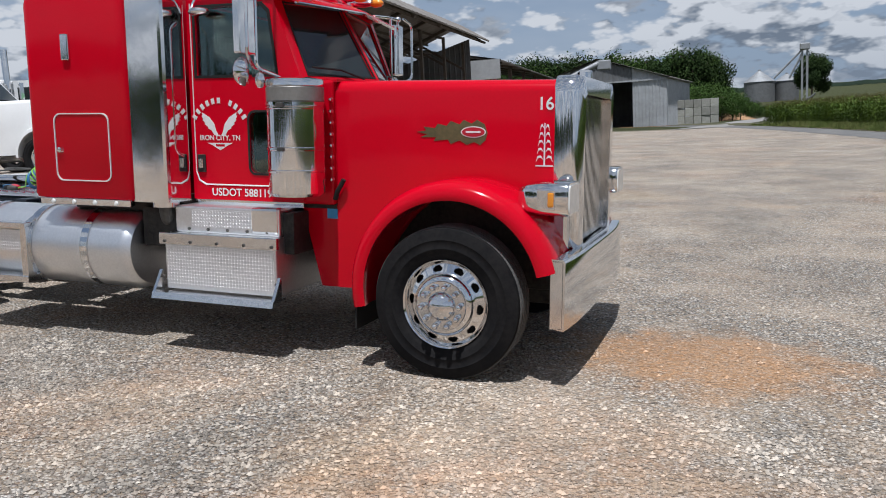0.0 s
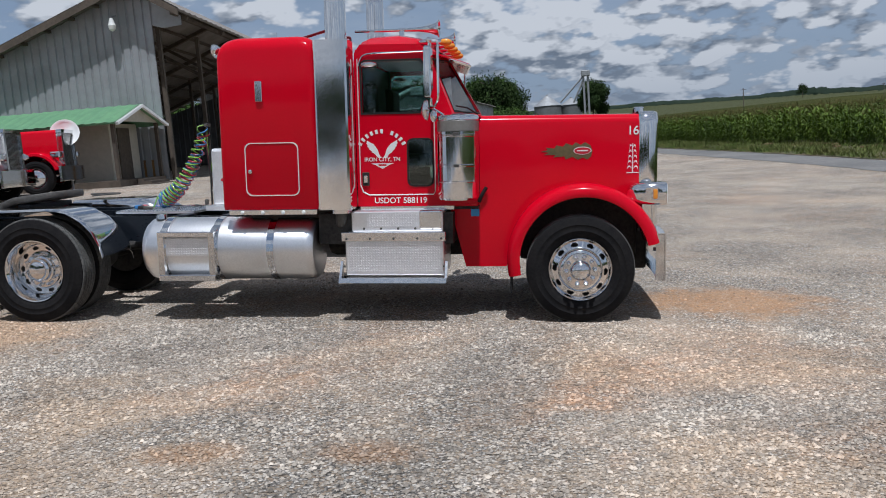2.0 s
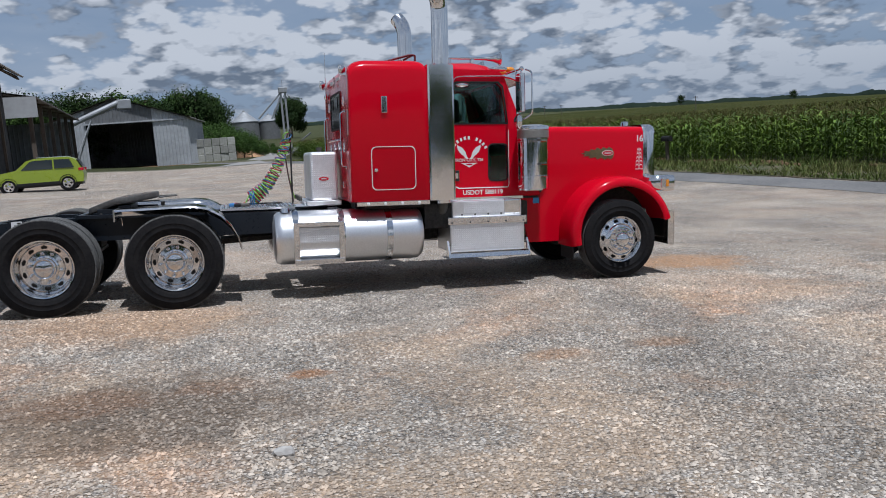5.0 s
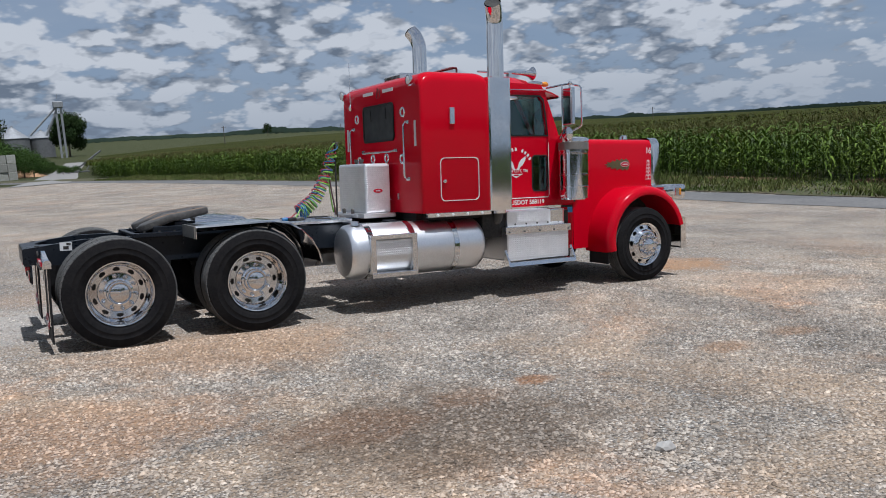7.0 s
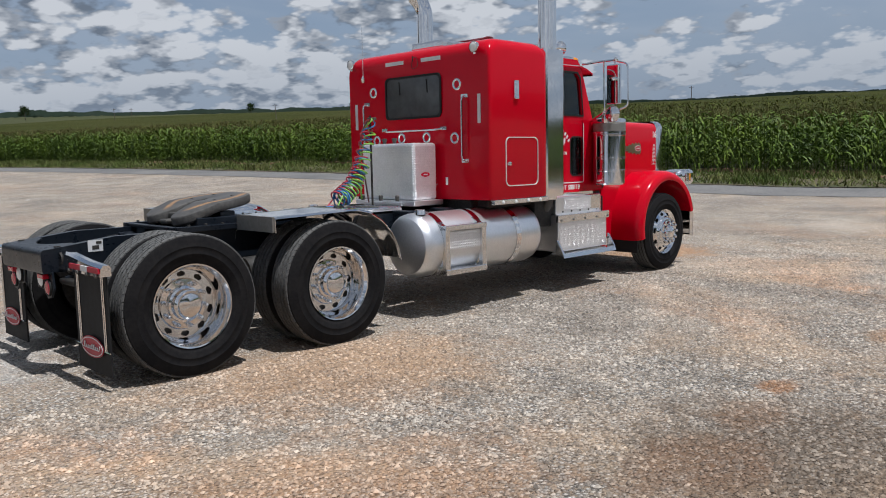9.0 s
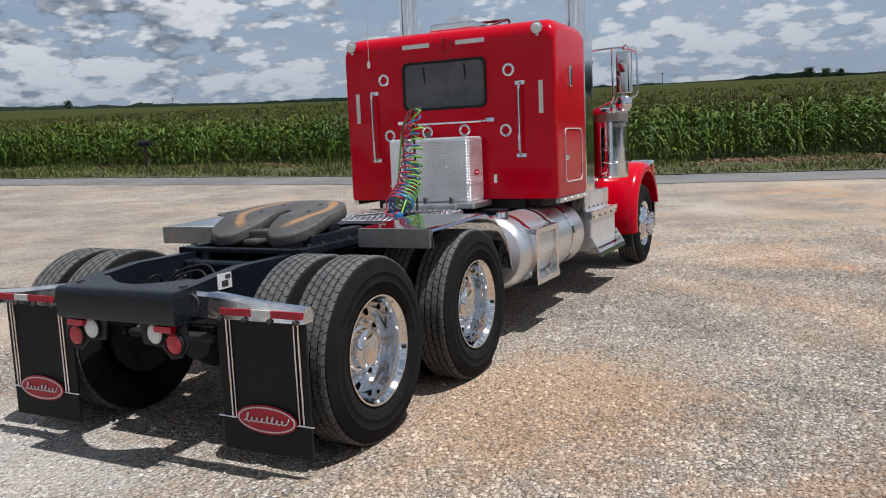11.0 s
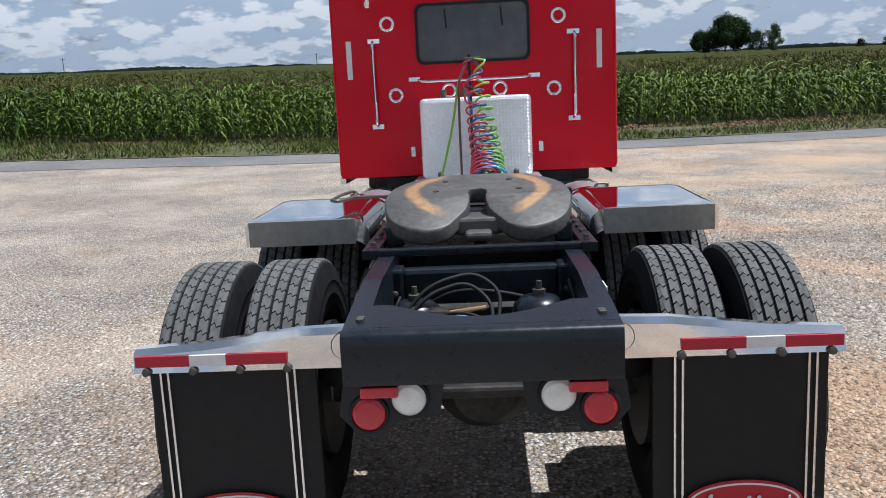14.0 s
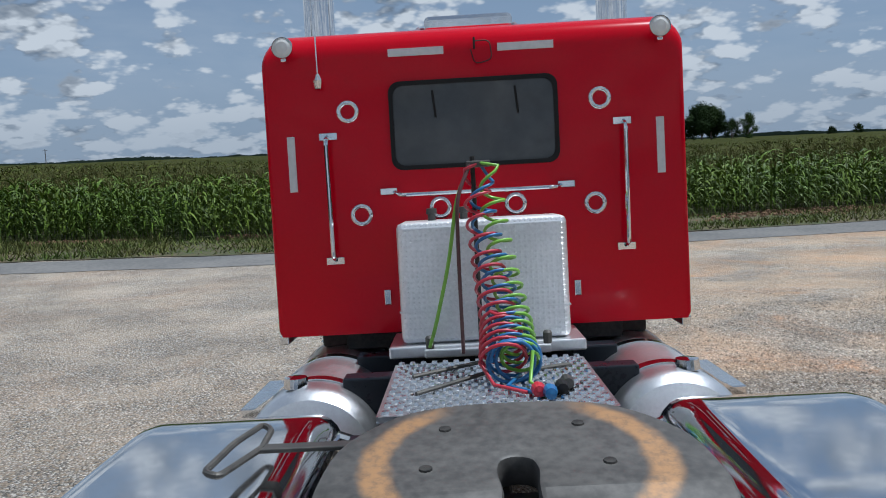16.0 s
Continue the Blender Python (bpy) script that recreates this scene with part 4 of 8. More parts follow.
# mud flaps with chrome hangers
for side in (-1, 1):
    s = side
    def sec(y, z0, z1):
        return [(-7.30, y, z0), (-7.29, y, z1 - 0.02), (-7.27, y, z1), (-7.235, y, z1), (-7.22, y, z1 - 0.02), (-7.22, y, z0)]
    hanger = smooth(part("flap_hanger", loft([sec(s * 0.43, 0.80, 0.93), sec(s * 0.6, 0.80, 0.925), sec(s * 0.9, 0.80, 0.89), sec(s * 1.14, 0.80, 0.875)]), CHROME, truck, "polished flap hanger with red and white reflective tape"), 20)
    for a, b, mt in ((0.63, 0.83, REDTAPE), (0.83, 0.95, TAPE), (0.95, 1.13, REDTAPE)):
        part("tape", boxes((-7.306, -7.295, s * a, s * b, 0.822, 0.858)), mt, hanger)
    flap = part("mud_flap", boxes((-7.25, -7.235, s * 0.55, s * 1.11, 0.1, 0.81), bevel=0.004), FLAP, truck, "black rubber mud flap with a red oval badge")
    for y in (0.62, 0.645, 1.045, 1.07):
        part("flap_rod", rod(bmesh.new(), [(-7.255, s * y, 0.81), (-7.255, s * y, 0.275)], 0.005, 8), CHROME, flap)
    part("flap_rod", rod(bmesh.new(), [(-7.257, s * 0.53, 0.275), (-7.257, s * 1.13, 0.275)], 0.005, 8), CHROME, flap)
    oval = [(0.19 * math.cos(2 * math.pi * k / 40), 0.075 * math.sin(2 * math.pi * k / 40)) for k in range(40)]
    part("badge", plate(oval, [], 0.004, lambda u, v, w: (-7.266 + w, s * 0.845 + u, 0.285 + v)), REDTAPE, flap)
    part("badge_rim", plate([(u * 0.95, v * 0.88) for u, v in oval], [[(u * 0.91, v * 0.79) for u, v in oval]], 0.002, lambda u, v, w: (-7.269 + w, s * 0.845 + u, 0.285 + v)), TAPE, flap)

# ---------------------------------------------------------------- details of the truck


def lettering(name, body, size, m, mat, parent, depth=0.0015, spacing=1.0):
    cu = bpy.data.curves.new(name, "FONT")
    cu.body, cu.size, cu.extrude, cu.align_x, cu.space_character, cu.offset = body, size, depth, "CENTER", spacing, size * 0.012
    tmp = new("lettering_tmp", cu)
    me = bpy.data.meshes.new_from_object(tmp.evaluated_get(bpy.context.evaluated_depsgraph_get()))
    bpy.data.objects.remove(tmp)
    me.materials.clear()
    me.materials.append(mat)
    ob = new(name, me)
    ob.parent, ob.matrix_basis = parent, m
    return ob


def frame_loop(loop, t, put, deep=0.008):
    """A raised bead along a loop."""
    cx, cy = sum(u for u, v in loop) / len(loop), sum(v for u, v in loop) / len(loop)
    hx, hy = max(abs(u - cx) for u, v in loop), max(abs(v - cy) for u, v in loop)
    inner = [(cx + (u - cx) * (hx - t) / hx, cy + (v - cy) * (hy - t) / hy) for u, v in loop]
    return plate(loop, [inner], deep, put)


def right_side(y):
    """Places 2D figures on the right flank at y, standing out of it."""
    return lambda u, v, w: (u, y - w, v)


def flank(side, y):
    return lambda u, v, w: (u, side * (y + w), v)


for s in (-1, 1):
    door_loop = rounded(-3.15, -2.63, 1.23, 1.73, 0.06, 5)
    bd = part("locker_door", frame_loop(door_loop, 0.008, flank(s, 1.1)), TAPE, sleeper, "red locker door with a pale bead trim")
    bm = lathe([(0.001, -0.025), (0.02, -0.022), (0.026, 0.0)], 16, "y", (-3.1, -1.1, 1.46)) if s < 0 else lathe([(0.026, 0.0), (0.02, 0.022), (0.001, 0.025)], 16, "y", (-3.1, 1.1, 1.46))
    part("lock", bm, CHROME, sleeper)
    y0, y1 = (s * 1.095, s * 1.125)
    part("vent_cover", boxes((-3.02, -2.95, y0, y1, 2.11, 2.30), bevel=0.008), CHROME, sleeper, "small chrome side vent cover")
    part("skirt_strip", boxes((-3.33, -2.47, s * 1.06, s * 1.108, 1.05, 1.098), bevel=0.004), CHROME, sleeper, "polished strip of small clear lamps")
    for k in range(4):
        part("strip_lamp", lathe([(0.001, 0.012), (0.014, 0.01), (0.02, 0.0)], 12, "y", (-3.2 + 0.2 * k, 0, 0)) if s > 0 else lathe([(0.02, 0.0), (0.014, -0.01), (0.001, -0.012)], 12, "y", (-3.2 + 0.2 * k, 0, 0)), WHITELENS, sleeper).matrix_basis = Matrix.Translation((0, s * 1.108, 1.072))
    part("cab_strip", boxes((-2.12, -1.2, s * 0.77, s * 0.812, 1.06, 1.10), bevel=0.004), CHROME, truck, "polished strip of small clear lamps")
    # work lamp on the rear corner
    lamp = smooth(part("work_lamp", lathe([(0.001, 0.045), (0.03, 0.04), (0.05, 0.015), (0.056, -0.02), (0.053, -0.026)], 24, "x", (-3.44, s * 0.965, 2.61)), CHROME, sleeper, "round chrome work lamp"), 50)
    part("lamp_glass", lathe([(0.052, -0.022), (0.03, -0.032), (0.001, -0.035)], 24, "x", (-3.44, s * 0.965, 2.61)), WHITELENS, sleeper)
    part("lamp_foot", boxes((-3.45, -3.38, s * 0.95, s * 0.98, 2.54, 2.575), bevel=0.005), CHROME, sleeper)
    # grab rail
    x = -3.385
    bm = rod(bmesh.new(), bend([(x, s * 0.775, 2.15), (x - 0.055, s * 0.775, 2.13), (x - 0.055, s * 0.77, 1.52), (x, s * 0.765, 1.50)], 0.03), 0.0125)
    box(bm, x - 0.012, x, s * 0.72, s * 0.815, 2.132, 2.17, 0.003)
    box(bm, x - 0.012, x, s * 0.72, s * 0.815, 1.478, 1.516, 0.003)
    part("grab_rail", bm, CHROME, sleeper, "upright polished grab rail")
    for y, z in ((0.658, 2.275), (0.615, 1.732), (0.198, 1.75)):
        smooth(part("bezel", lathe([(0.035, 0.002), (0.039, -0.008), (0.048, -0.011), (0.057, -0.008), (0.061, 0.002)], 28, "x", (-3.387, s * y, z)), CHROME, sleeper), 70)
    part("reflector", boxes((-3.392, -3.386, s * 0.945, s * 0.985, 1.87, 2.16)), TAPE, sleeper)
    part("reflector", boxes((-3.392, -3.384, s * 0.14, s * 0.43, 2.545, 2.585)), TAPE, sleeper)
    part("latch", boxes((-3.4, -3.386, s * 0.485, s * 0.52, 1.25, 1.33), bevel=0.004), CHROME, sleeper)
    part("frame_bracket", boxes((-3.3, -3.0, s * 0.4, s * 0.75, 1.0, 1.09), bevel=0.01), DARK, truck)

# rear window
win = rounded(-0.44, 0.44, 1.955, 2.415, 0.06, 6)
rear = lambda u, v, w: (-3.388 - w, u, v)
gasket = part("rear_window", frame_loop(win, 0.022, rear, 0.014), FLAP, sleeper, "dark rear window in a black rubber gasket")
MESHGLASS = material("grey_screened_glass", (0.07, 0.072, 0.072), (0.05, 0.052, 0.052), 0.06, 0, 8, 2, rough2=0.1)
part("pane", plate(rounded(-0.42, 0.42, 1.975, 2.395, 0.05, 6), [], 0.005, rear), MESHGLASS, gasket)
for y in (0.21, -0.22):
    part("cord", rod(bmesh.new(), [(-3.397, y, 2.36), (-3.397, y - 0.012, 2.22)], 0.006, 6), FLAP, gasket)
bm = rod(bmesh.new(), bend([(-3.39, 0.44, 1.845), (-3.44, 0.40, 1.825), (-3.44, -0.40, 1.825), (-3.39, -0.44, 1.835)], 0.03), 0.0115)
box(bm, -3.402, -3.388, 0.42, 0.51, 1.83, 1.865, 0.003)
box(bm, -3.402, -3.388, -0.51, -0.42, 1.82, 1.855, 0.003)
part("cross_rail", bm, CHROME, sleeper, "level polished grab rail")
bm = rod(bmesh.new(), [(-3.41, 0.80, 2.46), (-3.41, 0.80, 3.02)], 0.004, 6)
lathe([(0.018, 0.0), (0.024, 0.04), (0.01, 0.075), (0.004, 0.08)], 12, "z", (-3.41, 0.80, 2.40), bm)
part("antenna", bm, ALLOY, sleeper)
bm = rod(bmesh.new(), [(-3.4, -0.02, 2.62), (-3.4, -0.02, 2.56)], 0.006, 6)
rod(bm, bend([(-3.4, -0.02, 2.6), (-3.41, -0.1, 2.6), (-3.41, -0.11, 2.5), (-3.41, -0.02, 2.48), (-3.4, 0.0, 2.56)], 0.03), 0.003, 6)
part("roof_wire", bm, DARK, sleeper)
part("roof_hatch", boxes((-3.18, -2.78, -0.24, 0.24, 2.70, 2.79), bevel=0.025), ALLOY, sleeper, "low grey roof hatch")
bm = rod(bmesh.new(), bend([(-3.1, 0.3, 2.7), (-2.5, 0.3, 2.86), (-2.42, 0.3, 2.86), (-2.42, 0.3, 2.7)], 0.02), 0.014, 6)
rod(bm, bend([(-3.1, -0.3, 2.7), (-2.5, -0.3, 2.86), (-2.42, -0.3, 2.86), (-2.42, -0.3, 2.7)], 0.02), 0.014, 6)
rod(bm, [(-2.46, -0.3, 2.86), (-2.46, 0.3, 2.86)], 0.014, 6)
part("roof_rack", bm, MAROON, sleeper)

# cab furniture
for s in (-1, 1):
    trim = [(-2.115, 2.5), (-2.115, 1.30), (-2.09, 1.235), (-2.03, 1.205), (-1.40, 1.205), (-1.385, 1.24), (-1.385, 1.9)]
    rows = [[(x, s * 0.801, z), (x + 0.005, s * 0.806, z + 0.005), (x + 0.01, s * 0.801, z + 0.01)] for x, z in trim]
    door = part("door_trim", loft(rows, closed=False), TAPE, cab if s < 0 else truck, "pale bead round the door")
    part("door_handle", boxes((-2.09, -2.02, s * 0.80, s * 0.815, 1.3, 1.43), bevel=0.006), DARK, truck)
    part("handle_paddle", boxes((-2.075, -2.035, s * 0.812, s * 0.826, 1.33, 1.40), bevel=0.005), CHROME, truck)
    bm = rod(bmesh.new(), bend([(-2.15, s * 0.92, 2.36), (-2.15, s * 0.985, 2.32), (-2.15, s * 0.985, 1.46), (-2.15, s * 0.90, 1.42)], 0.04), 0.015)
    smooth(part("grab_handle", bm, CHROME, truck, "upright chrome grab handle"), 50)
    smooth(part("window_surround", plate([(u + (0.02 if u > -1.7 else -0.02), v + (0.02 if v > 2.2 else -0.02)) for u, v in WIN], [WIN], 0.006, flank(s, 0.80)), FLAP, cab if s < 0 else truck), 30)
    smooth(part("lower_window_surround", plate(rounded(-1.65, -1.39, 1.285, 1.75, 0.06, 3), [LOWWIN], 0.006, flank(s, 0.80)), FLAP, cab if s < 0 else truck), 30)
    # peep mirror and roof drip rail
    bm = bmesh.new()
    bmesh.ops.create_uvsphere(bm, u_segments=16, v_segments=10, radius=1, matrix=Matrix.Translation((-1.98, s * 0.87, 2.44)) @ Matrix.Diagonal((0.085, 0.06, 0.032, 1)))
    smooth(part("look_down_mirror", bm, CHROME, truck, "oval chrome look-down mirror"), 80)
    part("drip_rail", rod(bmesh.new(), bend([(-2.1, s * 0.81, 2.44), (-2.06, s * 0.815, 2.54), (-1.95, s * 0.815, 2.555), (-1.42, s * 0.815, 2.56)], 0.05), 0.008, 6), CHROME, truck)
    # big mirror on its bracket
    my = s * 1.22
    mir = part("mirror", boxes((-1.16, -1.10, s * 1.13, s * 1.30, 2.10, 2.55), bevel=0.012), CHROME, truck, "tall chrome door mirror on tube arms")
    mir.matrix_basis = Matrix.Translation((-0.24, 0, 0))
    part("mirror_glass", boxes((-1.164, -1.159, s * 1.145, s * 1.285, 2.115, 2.535)), material("mirror_silver", (0.8, 0.82, 0.82), (0.78, 0.8, 0.8), 0.02, 1.0) if s < 0 else bpy.data.materials["mirror_silver"], mir)
    bm = rod(bmesh.new(), bend([(-1.16, s * 0.80, 2.585), (-1.13, s * 1.05, 2.60), (-1.12, s * 1.22, 2.60), (-1.12, s * 1.22, 2.54)], 0.05), 0.0125)
    rod(bm, bend([(-1.13, s * 1.08, 2.60), (-1.13, s * 1.09, 2.02), (-1.0, s * 0.81, 1.93)], 0.05), 0.0125)
    rod(bm, bend([(-1.05, s * 1.18, 2.60), (-1.03, s * 1.33, 2.56), (-1.03, s * 1.34, 2.08), (-1.08, s * 1.2, 2.02), (-1.13, s * 1.09, 2.02)], 0.05), 0.011)
    part("mirror_arm", bm, CHROME, mir)
    cv = smooth(part("convex_mirror", lathe([(0.001, -0.055), (0.05, -0.05), (0.088, -0.02), (0.095, 0.0), (0.09, 0.006), (0.001, 0.02)], 28, "x", (-1.15, s * 1.21, 1.99)), CHROME, mir, "round chrome convex mirror"), 60)
    bm = bmesh.new()
    bmesh.ops.create_uvsphere(bm, u_segments=14, v_segments=10, radius=1, matrix=Matrix.Translation((-1.11, s * 1.08, 1.94)) @ Matrix.Diagonal((0.035, 0.035, 0.055, 1)))
    smooth(part("mirror_lamp", bm, CHROME, mir), 80)
    bm = bmesh.new()
    bmesh.ops.create_uvsphere(bm, u_segments=14, v_segments=10, radius=0.026, matrix=Matrix.Translation((-1.12, s * 1.23, 2.605)))
    smooth(part("mirror_cap", bm, CHROME, mir), 80)

# visor, marker lamps, horns
secs = []
for k in range(17):
    y = -0.82 + 1.64 * k / 16
    q = abs(y / 0.82)
    secs.append([(-1.4 - 0.08 * q, y, 2.595 - 0.03 * q), (-1.25 - 0.1 * q, y, 2.57 - 0.03 * q), (-1.1 - 0.12 * q, y, 2.51 - 0.02 * q), (-1.095 - 0.12 * q, y, 2.495 - 0.02 * q), (-1.25 - 0.1 * q, y, 2.55 - 0.03 * q), (-1.4 - 0.08 * q, y, 2.575 - 0.03 * q)])
visor = smooth(part("sun_visor", loft(secs), RED, truck, "red drop visor with a chrome lip"), 50)
secs = [[(-1.105 - 0.12 * abs(y / 0.82), y, 2.508 - 0.02 * abs(y / 0.82)), (-1.082 - 0.12 * abs(y / 0.82), y, 2.49 - 0.02 * abs(y / 0.82)), (-1.105 - 0.12 * abs(y / 0.82), y, 2.48 - 0.02 * abs(y / 0.82))] for y in [-0.82 + 1.64 * k / 16 for k in range(17)]]
part("visor_lip", loft(secs), CHROME, visor)
for y in (-0.6, -0.3, 0.0, 0.3, 0.6):
    bm = bmesh.new()
    bmesh.ops.create_uvsphere(bm, u_segments=14, v_segments=8, radius=1, matrix=Matrix.Translation((-1.28, y, 2.66)) @ Matrix.Diagonal((0.065, 0.035, 0.035, 1)))
    ml = smooth(part("marker_lamp", bm, AMBER, truck, "amber roof marker lamp"), 80)
    bm = bmesh.new()
    bmesh.ops.create_uvsphere(bm, u_segments=14, v_segments=8, radius=1, matrix=Matrix.Translation((-1.42, y, 2.665)) @ Matrix.Diagonal((0.13, 0.04, 0.034, 1)))
    smooth(part("lamp_shell", bm, CHROME, ml), 80)
for y, x1 in ((-0.45, -1.36), (0.45, -1.3)):
    prof = [(0.012, -2.2), (0.014, -1.75), (0.022, -1.55), (0.04, -1.43), (0.07, -1.375), (0.088, -1.36), (0.086, -1.355), (0.06, -1.385), (0.02, -1.5)]
    smooth(part("air_horn", lathe([(r, a + x1 + 1.36) for r, a in prof], 24, "x", (0, y, 2.81)), CHROME, truck, "long chrome air horn"), 60)
    for fx in (-1.75, -2.05):
        part("horn_foot", boxes((fx, fx + 0.05, y - 0.03, y + 0.03, 2.7, 2.8), bevel=0.006), CHROME, truck)

# inside the cab
for y in (-0.42, 0.42):
    seat = part("seat", boxes((-2.0, -1.55, y - 0.25, y + 0.25, 1.45, 1.6), bevel=0.04), DARK, truck)
    part("seat_back", boxes((-2.08, -1.95, y - 0.24, y + 0.24, 1.6, 2.3), bevel=0.05), DARK, seat)
part("dashboard", boxes((-1.5, -1.25, -0.74, 0.74, 1.6, 1.94), bevel=0.05), DARK, truck)
bm = bmesh.new()
rod(bm, [(0.22 * math.cos(t), 0.22 * math.sin(t), 0) for t in [2 * math.pi * k / 32 for k in range(33)]], 0.014, 8, False)
rod(bm, [(-0.22, 0, 0), (0.22, 0, 0)], 0.012, 6)
rod(bm, [(0, 0, 0), (0, 0, -0.3)], 0.025, 8)
part("steering_wheel", bm, FLAP, truck).matrix_basis = Matrix.Translation((-1.42, 0.42, 2.0)) @ Matrix.Rotation(radians(-50), 4, "Y")

# cowl under the windscreen, air cleaners, hood furniture
for s in (-1, 1):
    cw = [(-1.25, 1.09), (-0.955, 1.09), (-0.955, 0.5), (-1.1, 0.5)]
    part("cowl_side", loft([[(x, s * 0.70, z) for x, z in cw], [(x, s * 0.745, z) for x, z in cw]]), RED, truck)
    part("cowl", boxes((-1.27, -0.965, s * 0.68, s * 0.79, 1.09, 1.95), bevel=0.02), RED, truck)
    sticker = part("sticker", boxes((-1.045, -0.965, s * 0.745, s * 0.749, 0.99, 1.06)), BLUE, truck)
    prof = [(0.001, 1.965), (0.09, 1.96), (0.158, 1.945), (0.166, 1.93), (0.166, 1.90), (0.162, 1.895), (0.162, 1.80), (0.169, 1.795), (0.169, 1.775), (0.163, 1.77), (0.163, 1.765), (0.168, 1.76), (0.168, 1.752), (0.163, 1.747), (0.163, 1.5), (0.168, 1.495), (0.168, 1.48), (0.163, 1.475), (0.163, 1.35), (0.167, 1.345), (0.167, 1.335), (0.163, 1.33), (0.163, 1.19), (0.15, 1.17), (0.001, 1.168)]
    ac = smooth(part("air_cleaner", lathe([(r * 1.17, z) for r, z in prof], 44, "z", (-1.135, s * 0.995, 0)), CHROME, truck, "polished cylindrical air cleaner"), 35)
    part("intake_screen", lathe([(0.1905, 1.802), (0.193, 1.805), (0.193, 1.89), (0.1905, 1.893)], 44, "z", (-1.135, s * 0.995, 0)), DULLSTEEL, ac, "grey perforated intake screen")
    for z in (1.4875, 1.775):
        part("cleaner_clamp", boxes((-1.16, -1.11, s * 1.185, s * 1.205, z - 0.014, z + 0.014), bevel=0.003), IRON, ac)
    part("cleaner_bracket", boxes((-1.17, -1.08, s * 0.75, s * 0.85, 1.3, 1.34), (-1.17, -1.08, s * 0.75, s * 0.85, 1.75, 1.79)), RED, ac)
    for k in range(8):
        part("bullet_lamp", lathe([(0.001, -0.03), (0.011, -0.024), (0.016, -0.006), (0.018, 0.0)], 12, "y") if s < 0 else lathe([(0.018, 0.0), (0.016, 0.006), (0.011, 0.024), (0.001, 0.03)], 12, "y"), CHROME, truck).matrix_basis = Matrix.Translation((-0.975, s * 0.79, 1.27 + 0.078 * k))
    part("hood_latch", rod(bmesh.new(), [(-0.965, s * 0.775, 1.13), (-0.94, s * 0.785, 1.19), (-0.89, s * 0.785, 1.27)], 0.018, 8), FLAP, truck)
    # headlamp pod
    secs = []
    for x, ys, zs in ((0.52, 0.03, 0.02), (0.54, 0.1, 0.065), (0.6, 0.14, 0.09), (0.7, 0.155, 0.1), (0.84, 0.16, 0.102), (0.86, 0.155, 0.098)):
        secs.append([(x, s * 0.93 + yy, 1.205 + zz) for yy, zz in rounded(-ys, ys, -zs, zs, min(ys, zs) * 0.5, 4)])
    pod = smooth(part("headlamp", loft(secs), CHROME, truck, "chrome headlamp pod with amber side lens"), 40)
    pod.matrix_basis = NOSE
    part("headlamp_glass", plate(rounded(-0.14, 0.14, -0.085, 0.085, 0.03, 4), [], 0.008, lambda u, v, w: (0.858 + w, s * 0.93 + u, 1.205 + v)), WHITELENS, pod)
    part("side_lens", boxes((0.67, 0.78, s * 1.085, s * 1.094, 1.145, 1.265), bevel=0.004), ALLOY, pod)
    part("turn_lens", boxes((0.735, 0.775, s * 1.086, s * 1.1, 1.16, 1.25), bevel=0.01), AMBER, pod)
    part("headlamp_bracket", boxes((0.6, 0.76, s * 0.6, s * 0.82, 1.12, 1.26), bevel=0.02), CHROME, pod)
    part("fender_brace", boxes((0.66, 0.78, s * 0.6, s * 0.7, 0.82, 1.2), bevel=0.03), CHROME, truck).matrix_basis = NOSE
    part("front_flap", boxes((-0.66, -0.645, s * 0.72, s * 1.1, 0.3, 0.62), bevel=0.003), FLAP, truck)
    # cut-out emblem with dark flames and a red oval
    fl = [(0.19, 0.0), (0.17, 0.055), (0.12, 0.085), (0.08, 0.06), (0.03, 0.085), (0.0, 0.055), (-0.06, 0.078), (-0.09, 0.045), (-0.15, 0.06), (-0.17, 0.03), (-0.25, 0.04), (-0.23, 0.015), (-0.3, 0.005), (-0.22, -0.01), (-0.27, -0.03), (-0.16, -0.03), (-0.18, -0.055), (-0.08, -0.045), (-0.06, -0.075), (0.0, -0.05), (0.05, -0.08), (0.1, -0.06), (0.14, -0.08), (0.175, -0.05)]
    hw = lambda x: 0.755 - 0.125 * (x + 0.955) / 1.515
    slope = lambda u, v, w: (u - 0.045, s * (hw(u - 0.045) + 0.001 + w), v)
    slope_front = lambda u, v, w: slope(u - 0.04, v, w)
    em = part("flame_emblem", plate([(u - 0.03, v + 1.595) for u, v in fl], [], 0.003, slope), material("tarnished_bronze", (0.1, 0.09, 0.045), (0.16, 0.13, 0.06), 0.4, 0.5) if s < 0 else bpy.data.materials["tarnished_bronze"], truck)
    part("oval_badge", plate([(0.065 + 0.085 * math.cos(t), 1.6 + 0.038 * math.sin(t)) for t in [2 * math.pi * k / 28 for k in range(28)]], [], 0.006, slope), TAPE, em)
    part("badge_field", plate([(0.065 + 0.077 * math.cos(t), 1.6 + 0.031 * math.sin(t)) for t in [2 * math.pi * k / 28 for k in range(28)]], [], 0.008, slope), REDTAPE, em)
    part("badge_bar", plate([(0.015, 1.594), (0.115, 1.594), (0.115, 1.606), (0.015, 1.606)], [], 0.010, slope), TAPE, em)
    # maize plant emblem
    stalk = part("maize_emblem", plate([(0.572, 1.385), (0.582, 1.385), (0.58, 1.66), (0.574, 1.66)], [], 0.003, slope_front), TAPE, truck, "white maize plant emblem")
